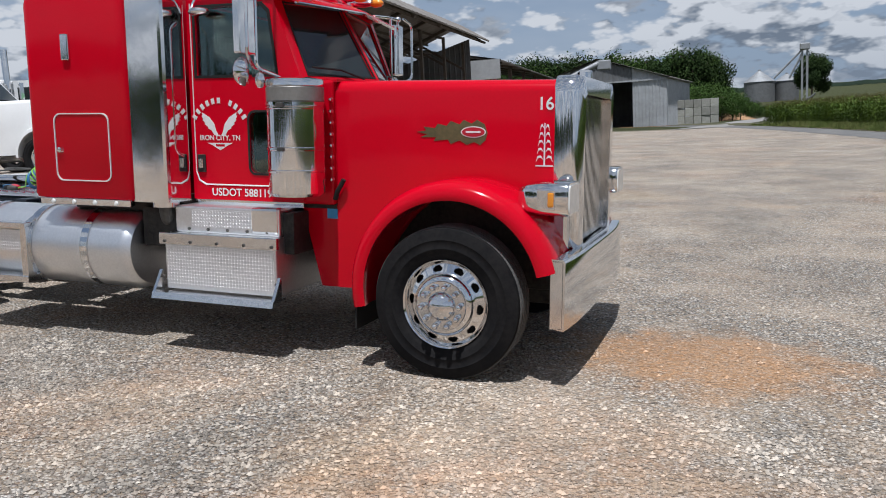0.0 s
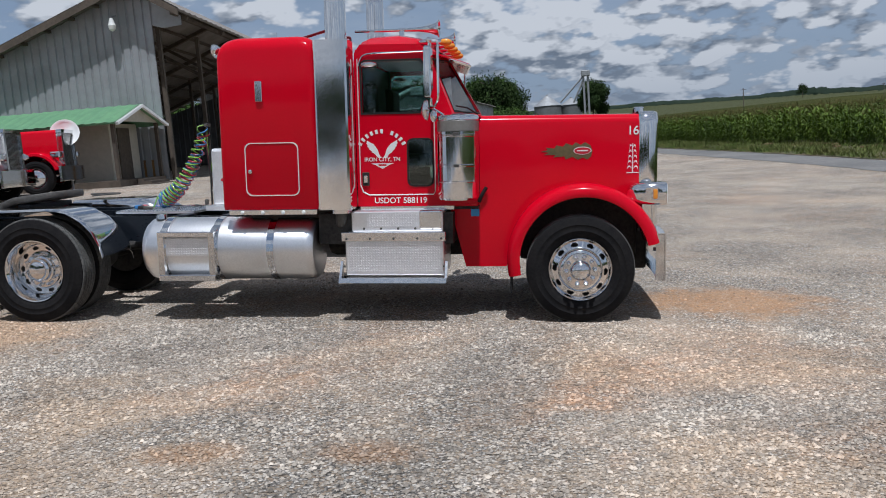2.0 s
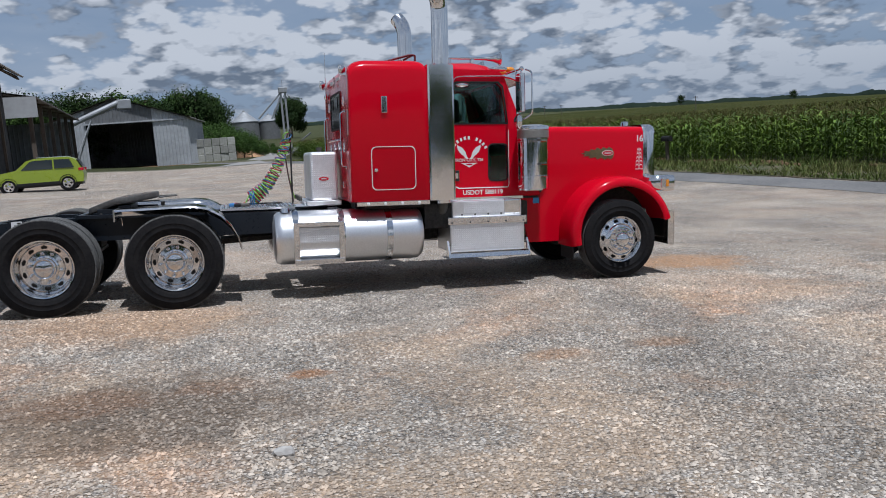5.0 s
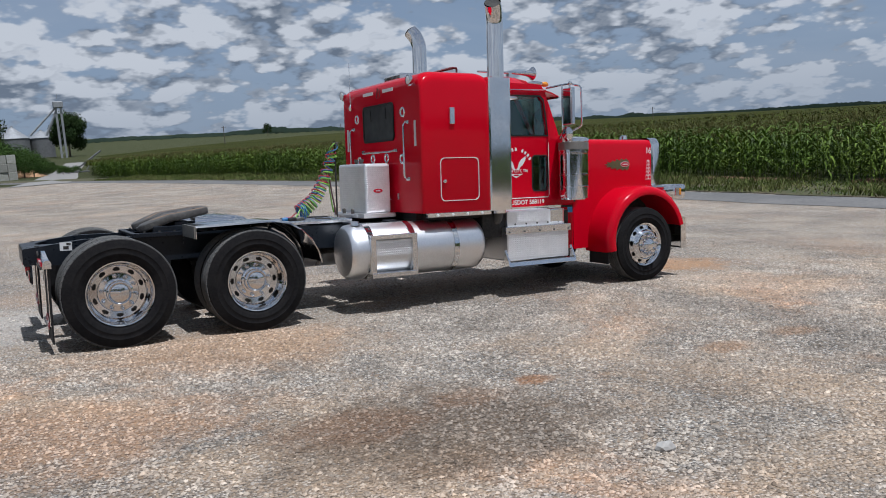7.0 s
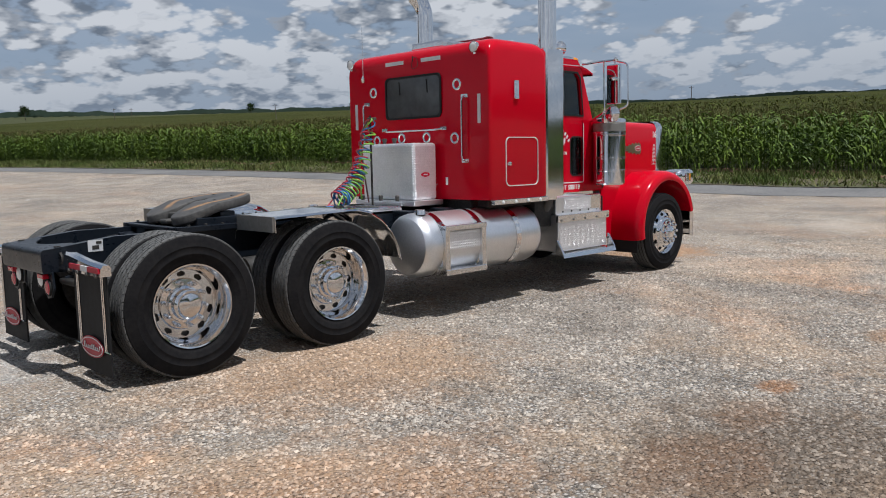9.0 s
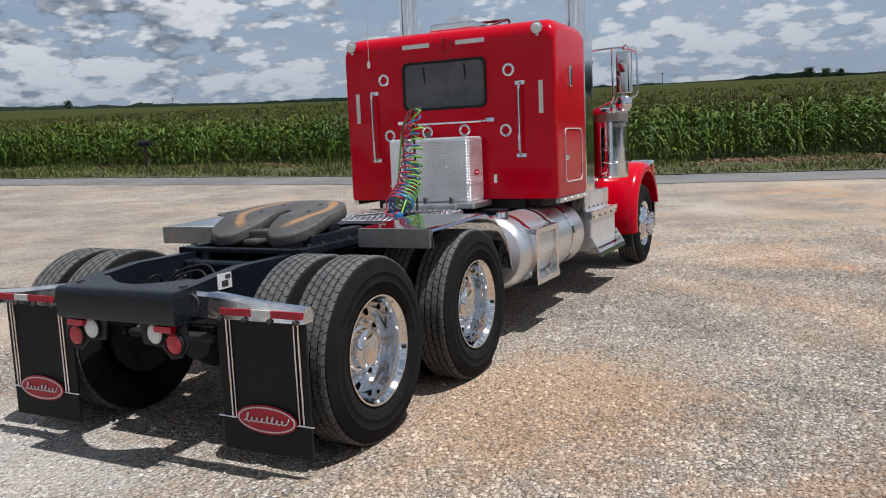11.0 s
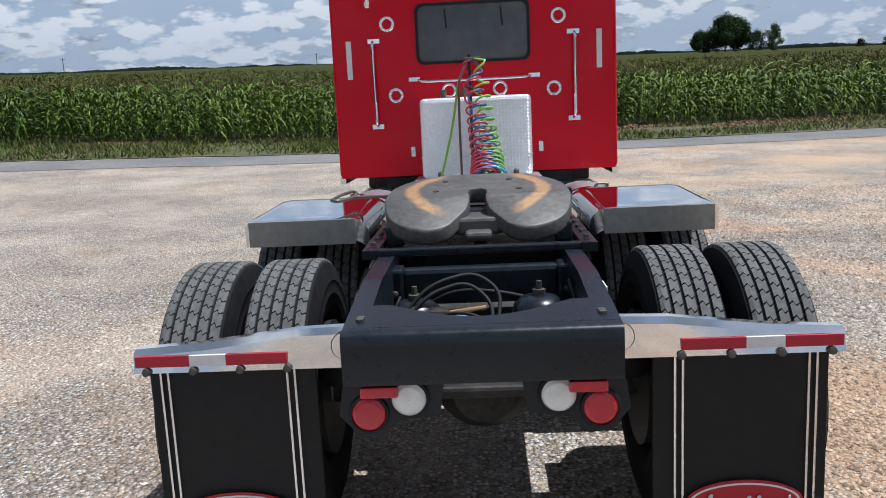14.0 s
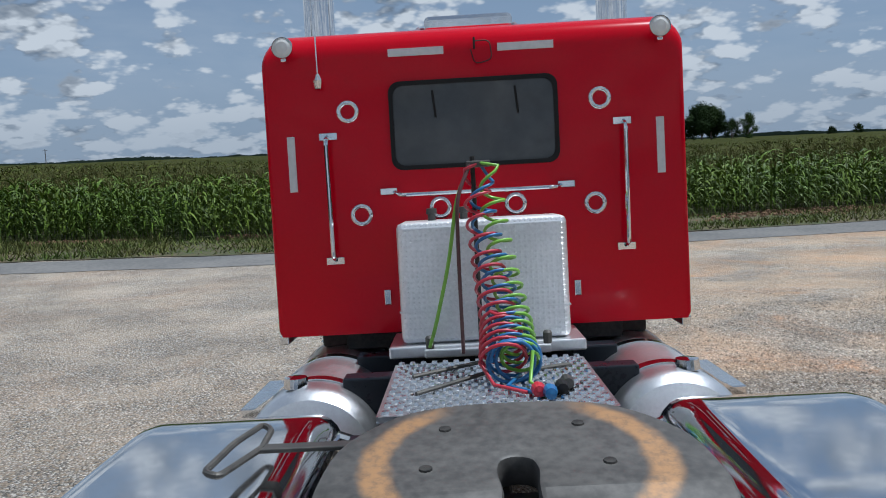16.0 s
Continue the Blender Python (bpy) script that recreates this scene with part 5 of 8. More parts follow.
    part("emblem_foot", plate([(0.52, 1.38), (0.635, 1.38), (0.635, 1.388), (0.52, 1.388)], [], 0.003, slope_front), TAPE, stalk)
    for k in range(5):
        z = 1.42 + 0.05 * k
        r = 0.055 - 0.006 * k
        for q in (-1, 1):
            leaf = [(0.577 + q * 0.003, z), (0.577 + q * r * 0.45, z + 0.032), (0.577 + q * r * 0.8, z + 0.028), (0.577 + q * r, z - 0.012), (0.577 + q * r * 0.78, z + 0.012), (0.577 + q * r * 0.45, z + 0.018)]
            part("emblem_leaf", plate(leaf if q > 0 else leaf[::-1], [], 0.003, slope_front), TAPE, stalk)
    m = Matrix.Translation((0.495, s * (hw(0.495) + 0.003), 1.745)) @ (pose(0, 0, 0, 90, 0, 0) if s < 0 else pose(0, 0, 0, 90, 0, 180))
    lettering("fleet_number", "16", 0.115, m, TAPE, truck, 0.001, 0.95)
    # door lettering and wings
    face = pose(0, 0, 0, 90, 0, 0) if s < 0 else pose(0, 0, 0, 90, 0, 180)
    yy = s * 0.803
    lettering("door_lettering", "USDOT 588119", 0.078, Matrix.Translation((-1.72, yy, 1.13)) @ face, TAPE, truck, 0.001)
    lettering("town_lettering", "IRON CITY, TN", 0.052, Matrix.Translation((-1.89, yy, 1.535)) @ face, TAPE, truck, 0.001)
    for k in range(11):
        if k == 6:
            continue
        a = radians(150 - 12 * k)
        cx, cz = -1.89 + 0.245 * math.cos(a), 1.585 + 0.235 * math.sin(a)
        bar = boxes((-0.013, 0.013, -0.0015, 0.0015, -0.02, 0.02))
        part("name_bar", bar, TAPE, truck).matrix_basis = Matrix.Translation((cx, yy, cz)) @ Matrix.Rotation(-(a - math.pi / 2), 4, "Y")
    for q in (-1, 1):
        wing = [(0.012, 1.57), (0.03, 1.60), (0.045, 1.65), (0.085, 1.70), (0.15, 1.735), (0.145, 1.715), (0.155, 1.71), (0.14, 1.69), (0.145, 1.68), (0.125, 1.66), (0.128, 1.65), (0.1, 1.632), (0.1, 1.62), (0.07, 1.605), (0.05, 1.575), (0.03, 1.565)]
        pts = [(-1.89 + q * u, v) for u, v in wing]
        part("wing_emblem", plate(pts if q > 0 else pts[::-1], [], 0.003, flank(s, 0.80)), TAPE, truck)
    tri = [(-2.0, 1.515), (-1.78, 1.515), (-1.83, 1.495), (-1.86, 1.478), (-1.89, 1.462), (-1.92, 1.478), (-1.95, 1.495)]
    part("scroll_emblem", plate(tri, [rounded(-1.93, -1.85, 1.488, 1.506, 0.006, 2)], 0.003, flank(s, 0.80)), TAPE, truck)
for y in (-0.25, 0.25):
    part("tow_hook", lathe([(0.02, 0.0), (0.02, 0.03), (0.001, 0.032)], 14, "x", (0.86, y, 0.6)), CHROME, bumper)

# engine bay darkness and inner arches: near-black filler blocks hold the shade
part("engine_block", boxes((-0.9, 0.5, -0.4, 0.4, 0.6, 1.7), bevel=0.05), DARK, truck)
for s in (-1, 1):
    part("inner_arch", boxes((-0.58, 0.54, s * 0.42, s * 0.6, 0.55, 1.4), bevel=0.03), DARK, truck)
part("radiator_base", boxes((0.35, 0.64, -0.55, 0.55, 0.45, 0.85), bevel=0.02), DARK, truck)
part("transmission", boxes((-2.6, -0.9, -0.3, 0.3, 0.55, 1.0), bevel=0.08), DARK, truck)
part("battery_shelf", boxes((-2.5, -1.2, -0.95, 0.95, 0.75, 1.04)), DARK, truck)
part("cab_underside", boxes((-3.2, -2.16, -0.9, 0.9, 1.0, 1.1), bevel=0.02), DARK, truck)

# rear lamps
for s in (-1, 1):
    pl = part("lamp_plate", loft([[(-7.36, s * y, z) for y, z in ((0.12, 0.78), (0.44, 0.78), (0.46, 0.66), (0.4, 0.59), (0.33, 0.58), (0.27, 0.64), (0.14, 0.65))], [(-7.345, s * y, z) for y, z in ((0.12, 0.78), (0.44, 0.78), (0.46, 0.66), (0.4, 0.59), (0.33, 0.58), (0.27, 0.64), (0.14, 0.65))]]), BLACK, truck)
    for y, z, mt, nm in ((0.365, 0.665, REDLENS, "tail_lamp"), (0.235, 0.712, WHITELENS, "reverse_lamp")):
        lp = part(nm, lathe([(0.066, 0.0), (0.064, -0.012), (0.055, -0.014)], 28, "x", (-7.36, s * y, z)), FLAP, pl)
        part("lens", lathe([(0.055, -0.01), (0.04, -0.018), (0.001, -0.021)], 28, "x", (-7.36, s * y, z)), mt, pl)
    part("marker_lens", boxes((-7.405, -7.36, s * 0.265, s * 0.385, 0.728, 0.764), bevel=0.006), REDLENS, pl)
    for y in (0.385, 0.33):
        for z in (0.0,):
            part("bolt", lathe([(0.014, 0.0), (0.014, 0.012), (0.001, 0.014)], 8, "z", (-7.3 + (0.385 - y) * 0.4, s * 0.385, 0.948 + 0.01 * (0.385 - y))), IRON, truck)
    for k in range(4):
        y = 0.63 + 0.155 * k
        part("bolt", lathe([(0.001, -0.016), (0.013, -0.014), (0.015, 0.0)], 8, "x", (-7.3, s * y, 0.806)), IRON, truck)
    part("hanger_cap", lathe([(0.045, 0.0), (0.05, 0.02), (0.045, 0.05), (0.001, 0.052)], 16, "x", (-7.3, s * 0.44, 0.87)), DARK, truck)
    # script stroke on the flap badge
    w = []
    for k in range(141):
        q = k / 140
        tall = 2.1 if q < 0.1 else 1.7 if 0.52 < q < 0.66 or q > 0.9 else 1.0
        a = q * 8.5 * 2 * math.pi
        v = -0.008 + 0.0135 * (tall * (1 - math.cos(a)) * 0.5 - 0.3) * 1.5
        w.append((-0.135 + 0.27 * q + 0.011 * math.sin(a) + v * 0.35, v))
    part("badge_stroke", rod(bmesh.new(), [(-7.272, s * 0.845 - u, 0.285 + v) for u, v in w], 0.0035, 6), TAPE, truck)
st = part("frame_label", boxes((-7.09, -6.98, -0.434, -0.4305, 0.9, 0.985)), TAPE, truck)
part("label_print", boxes((-7.06, -7.01, -0.4365, -0.434, 0.915, 0.945), (-7.03, -6.99, -0.4365, -0.434, 0.955, 0.975)), DARK, st)

# suspension, brake and air gear between the rails
for ax in AXLES:
    for s in (-1, 1):
        smooth(part("air_spring", lathe([(0.11, 0.62), (0.135, 0.66), (0.12, 0.70), (0.135, 0.74), (0.11, 0.78), (0.001, 0.78)], 20, "z", (ax - 0.22, s * 0.5, 0)), FLAP, truck), 60)
        part("spring_beam", boxes((ax - 0.3, ax + 0.35, s * 0.46, s * 0.54, 0.56, 0.62), bevel=0.015), DARK, truck)
        part("brake_chamber", lathe([(0.001, -0.1), (0.07, -0.09), (0.08, 0.0), (0.07, 0.09), (0.001, 0.1)], 18, "x", (ax + 0.15, s * 0.3, 0.72)), DARK, truck)
for x, y in ((-6.69, 0.26), (-6.67, -0.23)):
    mount = smooth(part("shock_mount", lathe([(0.11, 0.74), (0.112, 0.79), (0.1, 0.835), (0.07, 0.862), (0.035, 0.87), (0.001, 0.871)], 24, "z", (x, y, 0)), BLACK, truck), 50)
    part("mount_nut", lathe([(0.026, 0.868), (0.026, 0.892), (0.012, 0.894), (0.011, 0.925), (0.001, 0.927)], 8, "z", (x, y, 0)), IRON, mount)
    part("mount_arm", boxes((x - 0.05, x + 0.05, min(y, 0.4 * (1 if y > 0 else -1)), max(y, 0.4 * (1 if y > 0 else -1)), 0.77, 0.83), bevel=0.012), BLACK, mount)
    part("shock_tube", rod(bmesh.new(), [(x, y, 0.76), (x + 0.05, y * 0.9, 0.42)], 0.04, 12), DARK, truck)
cross = part("cross_member", boxes((-6.5, -6.42, -0.33, 0.33, 0.8, 0.955), bevel=0.02), BLACK, truck, "broad black frame cross member")
for s in (-1, 1):
    part("gusset", boxes((-6.53, -6.4, s * 0.32, s * 0.4, 0.7, 0.96), bevel=0.012), BLACK, cross)
    for z in (0.78, 0.86):
        part("bolt", lathe([(0.001, -0.018), (0.013, -0.016), (0.014, 0.0)], 8, "x", (-6.53, s * 0.355, z)), IRON, cross)
part("torque_rod", rod(bmesh.new(), [(-6.72, -0.36, 0.74), (-6.72, 0.36, 0.76)], 0.022, 10), BLACK, truck)
for s in (-1, 1):
    part("v_rod", rod(bmesh.new(), [(-6.62, s * 0.05, 0.7), (-7.0, s * 0.3, 0.62)], 0.025, 10), BLACK, truck)
part("valve_body", boxes((-6.84, -6.76, 0.12, 0.2, 0.8, 0.86), bevel=0.012), DARK, truck)
part("levelling_rod", rod(bmesh.new(), [(-6.79, 0.12, 0.84), (-6.77, -0.02, 0.85)], 0.009, 8), RUST, truck)
part("air_tank", lathe([(0.001, -0.33), (0.08, -0.3), (0.1, -0.24), (0.1, 0.24), (0.08, 0.3), (0.001, 0.33)], 20, "y", (-6.3, 0, 0.68)), DARK, truck)
# air lines looped from the valve to the mounts
for pts, r in (([(-6.92, 0.36, 0.72), (-6.86, 0.2, 0.9), (-6.8, 0.02, 0.93), (-6.84, -0.08, 0.86), (-6.96, -0.06, 0.72)], 0.008),
               ([(-6.94, 0.34, 0.68), (-6.88, 0.22, 0.86), (-6.82, 0.05, 0.9), (-6.88, -0.05, 0.82), (-7.0, -0.03, 0.7)], 0.008),
               ([(-6.62, 0.3, 0.72), (-6.74, 0.1, 0.85), (-6.78, -0.1, 0.84), (-6.7, -0.3, 0.76)], 0.009),
               ([(-7.02, 0.34, 0.8), (-6.98, 0.3, 0.88), (-6.9, 0.31, 0.86), (-6.88, 0.36, 0.74)], 0.006),
               ([(-6.7, -0.36, 0.86), (-6.86, -0.34, 0.9), (-6.98, -0.36, 0.82), (-7.0, -0.34, 0.7)], 0.006),
               ([(-6.95, 0.16, 0.8), (-7.0, 0.05, 0.82), (-7.02, -0.12, 0.74), (-6.9, -0.22, 0.68)], 0.007)):
    smooth(part("air_hose", rod(bmesh.new(), bend([(x + 0.13, y, z + 0.04) for x, y, z in pts], 0.14, 6), r, 8), FLAP, truck), 60)
part("valve_cap", lathe([(0.001, 0.035), (0.045, 0.03), (0.055, 0.0), (0.055, -0.05)], 18, "z", (-6.82, 0.06, 0.8)), BLUE, truck)
for s in (-1, 1):
    part("slide_rail", boxes((-6.42, -5.0, s * 0.43, s * 0.50, 0.985, 1.03), bevel=0.004), BLACK, truck)
    for k in range(9):
        part("rail_bolt", lathe([(0.013, 0.0), (0.013, 0.014), (0.001, 0.015)], 6, "z", (-6.3 + 0.15 * k, s * 0.465, 1.03)), IRON, truck)
    for x0 in (-4.1, -3.6):
        part("tank_bracket", boxes((x0, x0 + 0.12, s * 0.43, s * 0.66, 0.85, 1.02), bevel=0.01), BLACK, truck)
    part("fender_arm", rod(bmesh.new(), [(-5.0, s * 0.43, 0.98), (-5.0, s * 0.62, 1.05)], 0.025, 10), CHROME, truck)
    part("exhaust_elbow", rod(bmesh.new(), bend([(-2.27, s * 0.955, 1.12), (-2.27, s * 0.95, 0.98), (-2.36, s * 0.7, 0.8), (-2.4, s * 0.4, 0.75)], 0.12), 0.06, 16), IRON, truck)

# box badge, knobs, deck gear
oval2 = [(0.06 * math.cos(2 * math.pi * k / 30), 0.024 * math.sin(2 * math.pi * k / 30)) for k in range(30)]
part("oval_badge", plate(oval2, [], 0.004, lambda u, v, w: (-3.62 + u, -0.411 - w, 1.365 + v)), REDLENS, tb)
part("badge_bar", boxes((-3.65, -3.59, -0.4185, -0.415, 1.359, 1.371)), TAPE, tb)
part("box_lid_seam", boxes((-3.784, -3.45, -0.413, 0.413, 1.255, 1.262)), TANKMETAL, tb)
for y in (0.24, 0.08):
    part("lid_knob", lathe([(0.02, 0.0), (0.02, 0.03), (0.028, 0.034), (0.026, 0.06), (0.001, 0.062)], 14, "z", (-3.6, y, 1.69)), IRON, tb)
mast = part("hose_mast", rod(bmesh.new(), [(-3.97, 0.03, 1.045), (-3.97, 0.03, 1.98)], 0.011, 8), DARK, truck, "spring mast carrying coiled air lines")
part("hose_clamp", boxes((-3.99, -3.95, -0.05, 0.06, 1.93, 1.96), bevel=0.006), IRON, mast)
HOSE_RED = material("red_hose", (0.5, 0.03, 0.05), (0.42, 0.02, 0.04), 0.35, coat=0.3)
HOSE_BLUE = material("blue_hose", (0.03, 0.16, 0.36), (0.02, 0.12, 0.3), 0.35, coat=0.3)
HOSE_GREEN = material("green_hose", (0.22, 0.46, 0.05), (0.18, 0.4, 0.04), 0.35, coat=0.3)
HOSE_BROWN = material("brown_hose", (0.12, 0.05, 0.05), (0.1, 0.04, 0.04), 0.45)


def coil(name, mat, y0, y1, r0, r1, turns, phase, tail):
    """A coiled air line slung from the mast to the deck, its turns closing up towards the bottom."""
    line = [(-4.0, y0, 1.92), (-4.06, y0, 1.72), (-4.16, (y0 + y1) / 2, 1.48), (-4.3, y1, 1.27), (-4.47, y1, 1.14)]
    pts = []
    n = turns * 18
    for k in range(n + 1):
        q = k / n
        f = q ** 0.62 * (len(line) - 1)
        i = min(int(f), len(line) - 2)
        t = f - i
        a, b = Vector(line[i]), Vector(line[i + 1])
        c = a.lerp(b, t)
        d = (b - a).normalized()
        u = Vector((0, 1, 0))
        v = d.cross(u).normalized()
        r = r0 + (r1 - r0) * q
        ang = phase + 2 * math.pi * turns * q
        pts.append(c + (u * math.cos(ang) + v * math.sin(ang)) * r)
    pts = [Vector((-3.98, 0.0, 1.95))] + pts + [Vector(p) for p in tail]
    smooth(part(name, rod(bmesh.new(), pts, 0.0075, 7), mat, mast), 80)


coil("red_air_line", HOSE_RED, 0.015, -0.045, 0.055, 0.095, 14, 0.0, [(-4.58, 0.0, 1.075), (-4.66, -0.12, 1.06)])
coil("blue_air_line", HOSE_BLUE, -0.005, -0.075, 0.052, 0.09, 12, 2.0, [(-4.6, -0.05, 1.075), (-4.68, -0.16, 1.06)])
coil("green_air_line", HOSE_GREEN, -0.05, -0.11, 0.05, 0.075, 14, 4.0, [(-4.56, -0.14, 1.075), (-4.66, -0.2, 1.06)])
loops = [(-4.5 + 0.004 * k / 4, -0.09 + 0.095 * math.cos(k * 0.3) + 0.02 * math.sin(k * 0.11), 1.145 + 0.085 * math.sin(k * 0.3)) for k in range(58)]
smooth(part("blue_line_loop", rod(bmesh.new(), loops, 0.0075, 7), HOSE_BLUE, mast), 80)
part("green_feed_hose", rod(bmesh.new(), bend([(-3.98, 0.04, 1.95), (-4.03, 0.11, 1.8), (-4.02, 0.16, 1.5), (-3.95, 0.24, 1.2), (-3.92, 0.27, 1.11)], 0.15), 0.009, 7), HOSE_GREEN, mast)
part("brown_feed_hose", rod(bmesh.new(), bend([(-3.98, 0.04, 1.95), (-4.04, 0.11, 1.8), (-4.02, 0.115, 1.5), (-3.95, 0.115, 1.08)], 0.15), 0.009, 7), HOSE_BROWN, mast)
for a, b in (((-4.3, 0.33, 1.06), (-4.1, 0.02, 1.07)), ((-4.6, 0.3, 1.06), (-4.3, -0.03, 1.075)), ((-4.3, -0.1, 1.06), (-4.2, -0.34, 1.06))):
    part("hose_hook", rod(bmesh.new(), [a, b], 0.009, 7), IRON, truck)
for k, (x, y, mt) in enumerate(((-4.66, -0.16, HOSE_RED), (-4.7, -0.2, HOSE_BLUE), (-4.64, -0.25, FLAP), (-4.56, -0.28, IRON))):
    part("gladhand", lathe([(0.001, -0.05), (0.022, -0.045), (0.028, 0.0), (0.018, 0.05), (0.001, 0.055)], 12, "x", (x, y, 1.072)), mt, truck)
for y in (0.27, -0.02, -0.28):
    part("line_coupling", lathe([(0.02, 0.0), (0.022, 0.05), (0.014, 0.06), (0.001, 0.062)], 10, "z", (-3.9, y, 1.1)), IRON, tb)
part("box_flange", boxes((-3.86, -3.8, -0.3, 0.3, 1.045, 1.085), bevel=0.006), TANKMETAL, tb)

# ---------------------------------------------------------------- fields
LEAF = material("maize_leaf", (0.05, 0.094, 0.01), (0.112, 0.16, 0.02), 0.5, 0, 6, 0.35, spec=0.2)
# Leaf of the far tops, a darker olive than the front rows.
UPPER_LEAF = material("olive_maize_leaf", (0.045, 0.062, 0.01), (0.085, 0.095, 0.02), 0.6, 0, 6, 0.05, spec=0.08)
TASSEL = material("maize_tassel", (0.13, 0.115, 0.045), (0.085, 0.085, 0.03), 0.8, 0, 6, 0.4, spec=0.1)
SOIL = material("brown_field_soil", (0.2, 0.125, 0.075), (0.13, 0.085, 0.055), 0.95, 0, 12, 0.8, bump=0.01, bscale=25, spec=0.1)
GRASS = material("verge_grass", (0.065, 0.105, 0.022), (0.135, 0.13, 0.05), 0.85, 0, 5, 0.6, spec=0.1)


def island_tint(m, spread):
    """Lets each leaf differ a little in value."""
    g = Nodes(m.node_tree)
    bsdf = m.node_tree.nodes["Principled BSDF"]
    src = bsdf.inputs["Base Color"].links[0].from_socket
    geo = g.add("ShaderNodeNewGeometry")
    hsv = g.add("ShaderNodeHueSaturation")
    g.plug(hsv, Value=g.ramp(geo.outputs["Random Per Island"], 0, 1, 1 - spread, 1 + spread, False), Color=src)
    g.plug(bsdf, Base_Color=hsv.outputs[0])


for leafy in (LEAF, UPPER_LEAF, TASSEL, GRASS):
    island_tint(leafy, 0.45)


def stuff(name, verts, faces, mat, label, category, shade=True):
    me = bpy.data.meshes.new(name)
    me.from_pydata(verts, [], faces)
    if shade:
        me.polygons.foreach_set("use_smooth", [True] * len(me.polygons))
    me.materials.append(mat)
    return tagged(new(name, me), label, category, kind="stuff")


def maize_plant(rng, tops_only=False):
    """Leaves and stalk, and the tassel, of one plant as vertex and face arrays."""
    v, f, tv, tf = [], [], [], []
    h = rng.uniform(1.72, 2.0)
    if not tops_only:
        for k in range(3):
            a = 2.1 * k
            for z in (0.0, h):
                v.append((0.014 * math.cos(a), 0.014 * math.sin(a), z))
        f += [(0, 2, 3, 1), (2, 4, 5, 3), (4, 0, 1, 5)]
    plane = rng.uniform(0, math.pi)
    for k in range(4 if tops_only else 10):
        z = h * (0.68 + 0.09 * k) if tops_only else h * (0.16 + 0.082 * k)
        a = plane + math.pi * (k % 2) + rng.uniform(-0.5, 0.5)
        ln, w = rng.uniform(0.55, 0.85) * (1 - 0.35 * abs(z / h - 0.55)), rng.uniform(0.035, 0.052)
        c, s = math.cos(a), math.sin(a)
        steep = z > 0.66 * h
        rise = rng.uniform(0.9, 1.5) if steep else rng.uniform(0.45, 0.95)
        droop = 0.2 + rise * 0.62 if steep else 0.55 + rise * 0.75
        base = len(v)
        for j in range(5):
            q = j / 4
            out = ln * (q * 0.85)
            zz = z + ln * (rise * q - droop * q * q)
            ww = w * (0.75 + 0.6 * q - 1.33 * q * q) if j < 4 else 0.003
            v.append((c * out - s * ww, s * out + c * ww, zz + 0.012))
            v.append((c * out + s * ww, s * out - c * ww, zz - 0.012))
        for j in range(4):
            b = base + 2 * j
            f.append((b, b + 1, b + 3, b + 2))
    for k in range(6):
        a, lean = 2 * math.pi * k / 6 + plane, 0.0 if k == 0 else rng.uniform(0.35, 0.8)
        b = len(tv)
        ln = rng.uniform(0.2, 0.3)
        top = (math.cos(a) * ln * lean, math.sin(a) * ln * lean, h + 0.02 + ln * (1.1 - 0.35 * lean))
        tv += [(-0.006, 0, h - 0.05), (0.006, 0, h - 0.05), (top[0] + 0.005, top[1] + 0.005, top[2]), (top[0] - 0.005, top[1] - 0.005, top[2])]
        tf.append((b, b + 1, b + 2, b + 3))
    return np.array(v), f, np.array(tv), tf


def scatter(kinds, places, pick):
    """Sets copies of small arrays at places (x, y, z, turn, size)."""
    vs, fs, n = [], [], 0
    for (x, y, z, a, k), i in zip(places, pick):
        v, f = kinds[i]
        c, s = math.cos(a), math.sin(a)
        w = np.empty_like(v)
        w[:, 0], w[:, 1], w[:, 2] = x + k * (v[:, 0] * c - v[:, 1] * s), y + k * (v[:, 0] * s + v[:, 1] * c), z + k * v[:, 2]
        vs.append(w)
        fs += [tuple(q + n for q in face) for face in f]
        n += len(v)
    return np.concatenate(vs).tolist(), fs


def field_z(x, y):
    d = max(0.0, x - edge(min(y, 118)) - 12)
    return lot(x, y) + 0.06 + 0.0025 * min(d, 420)


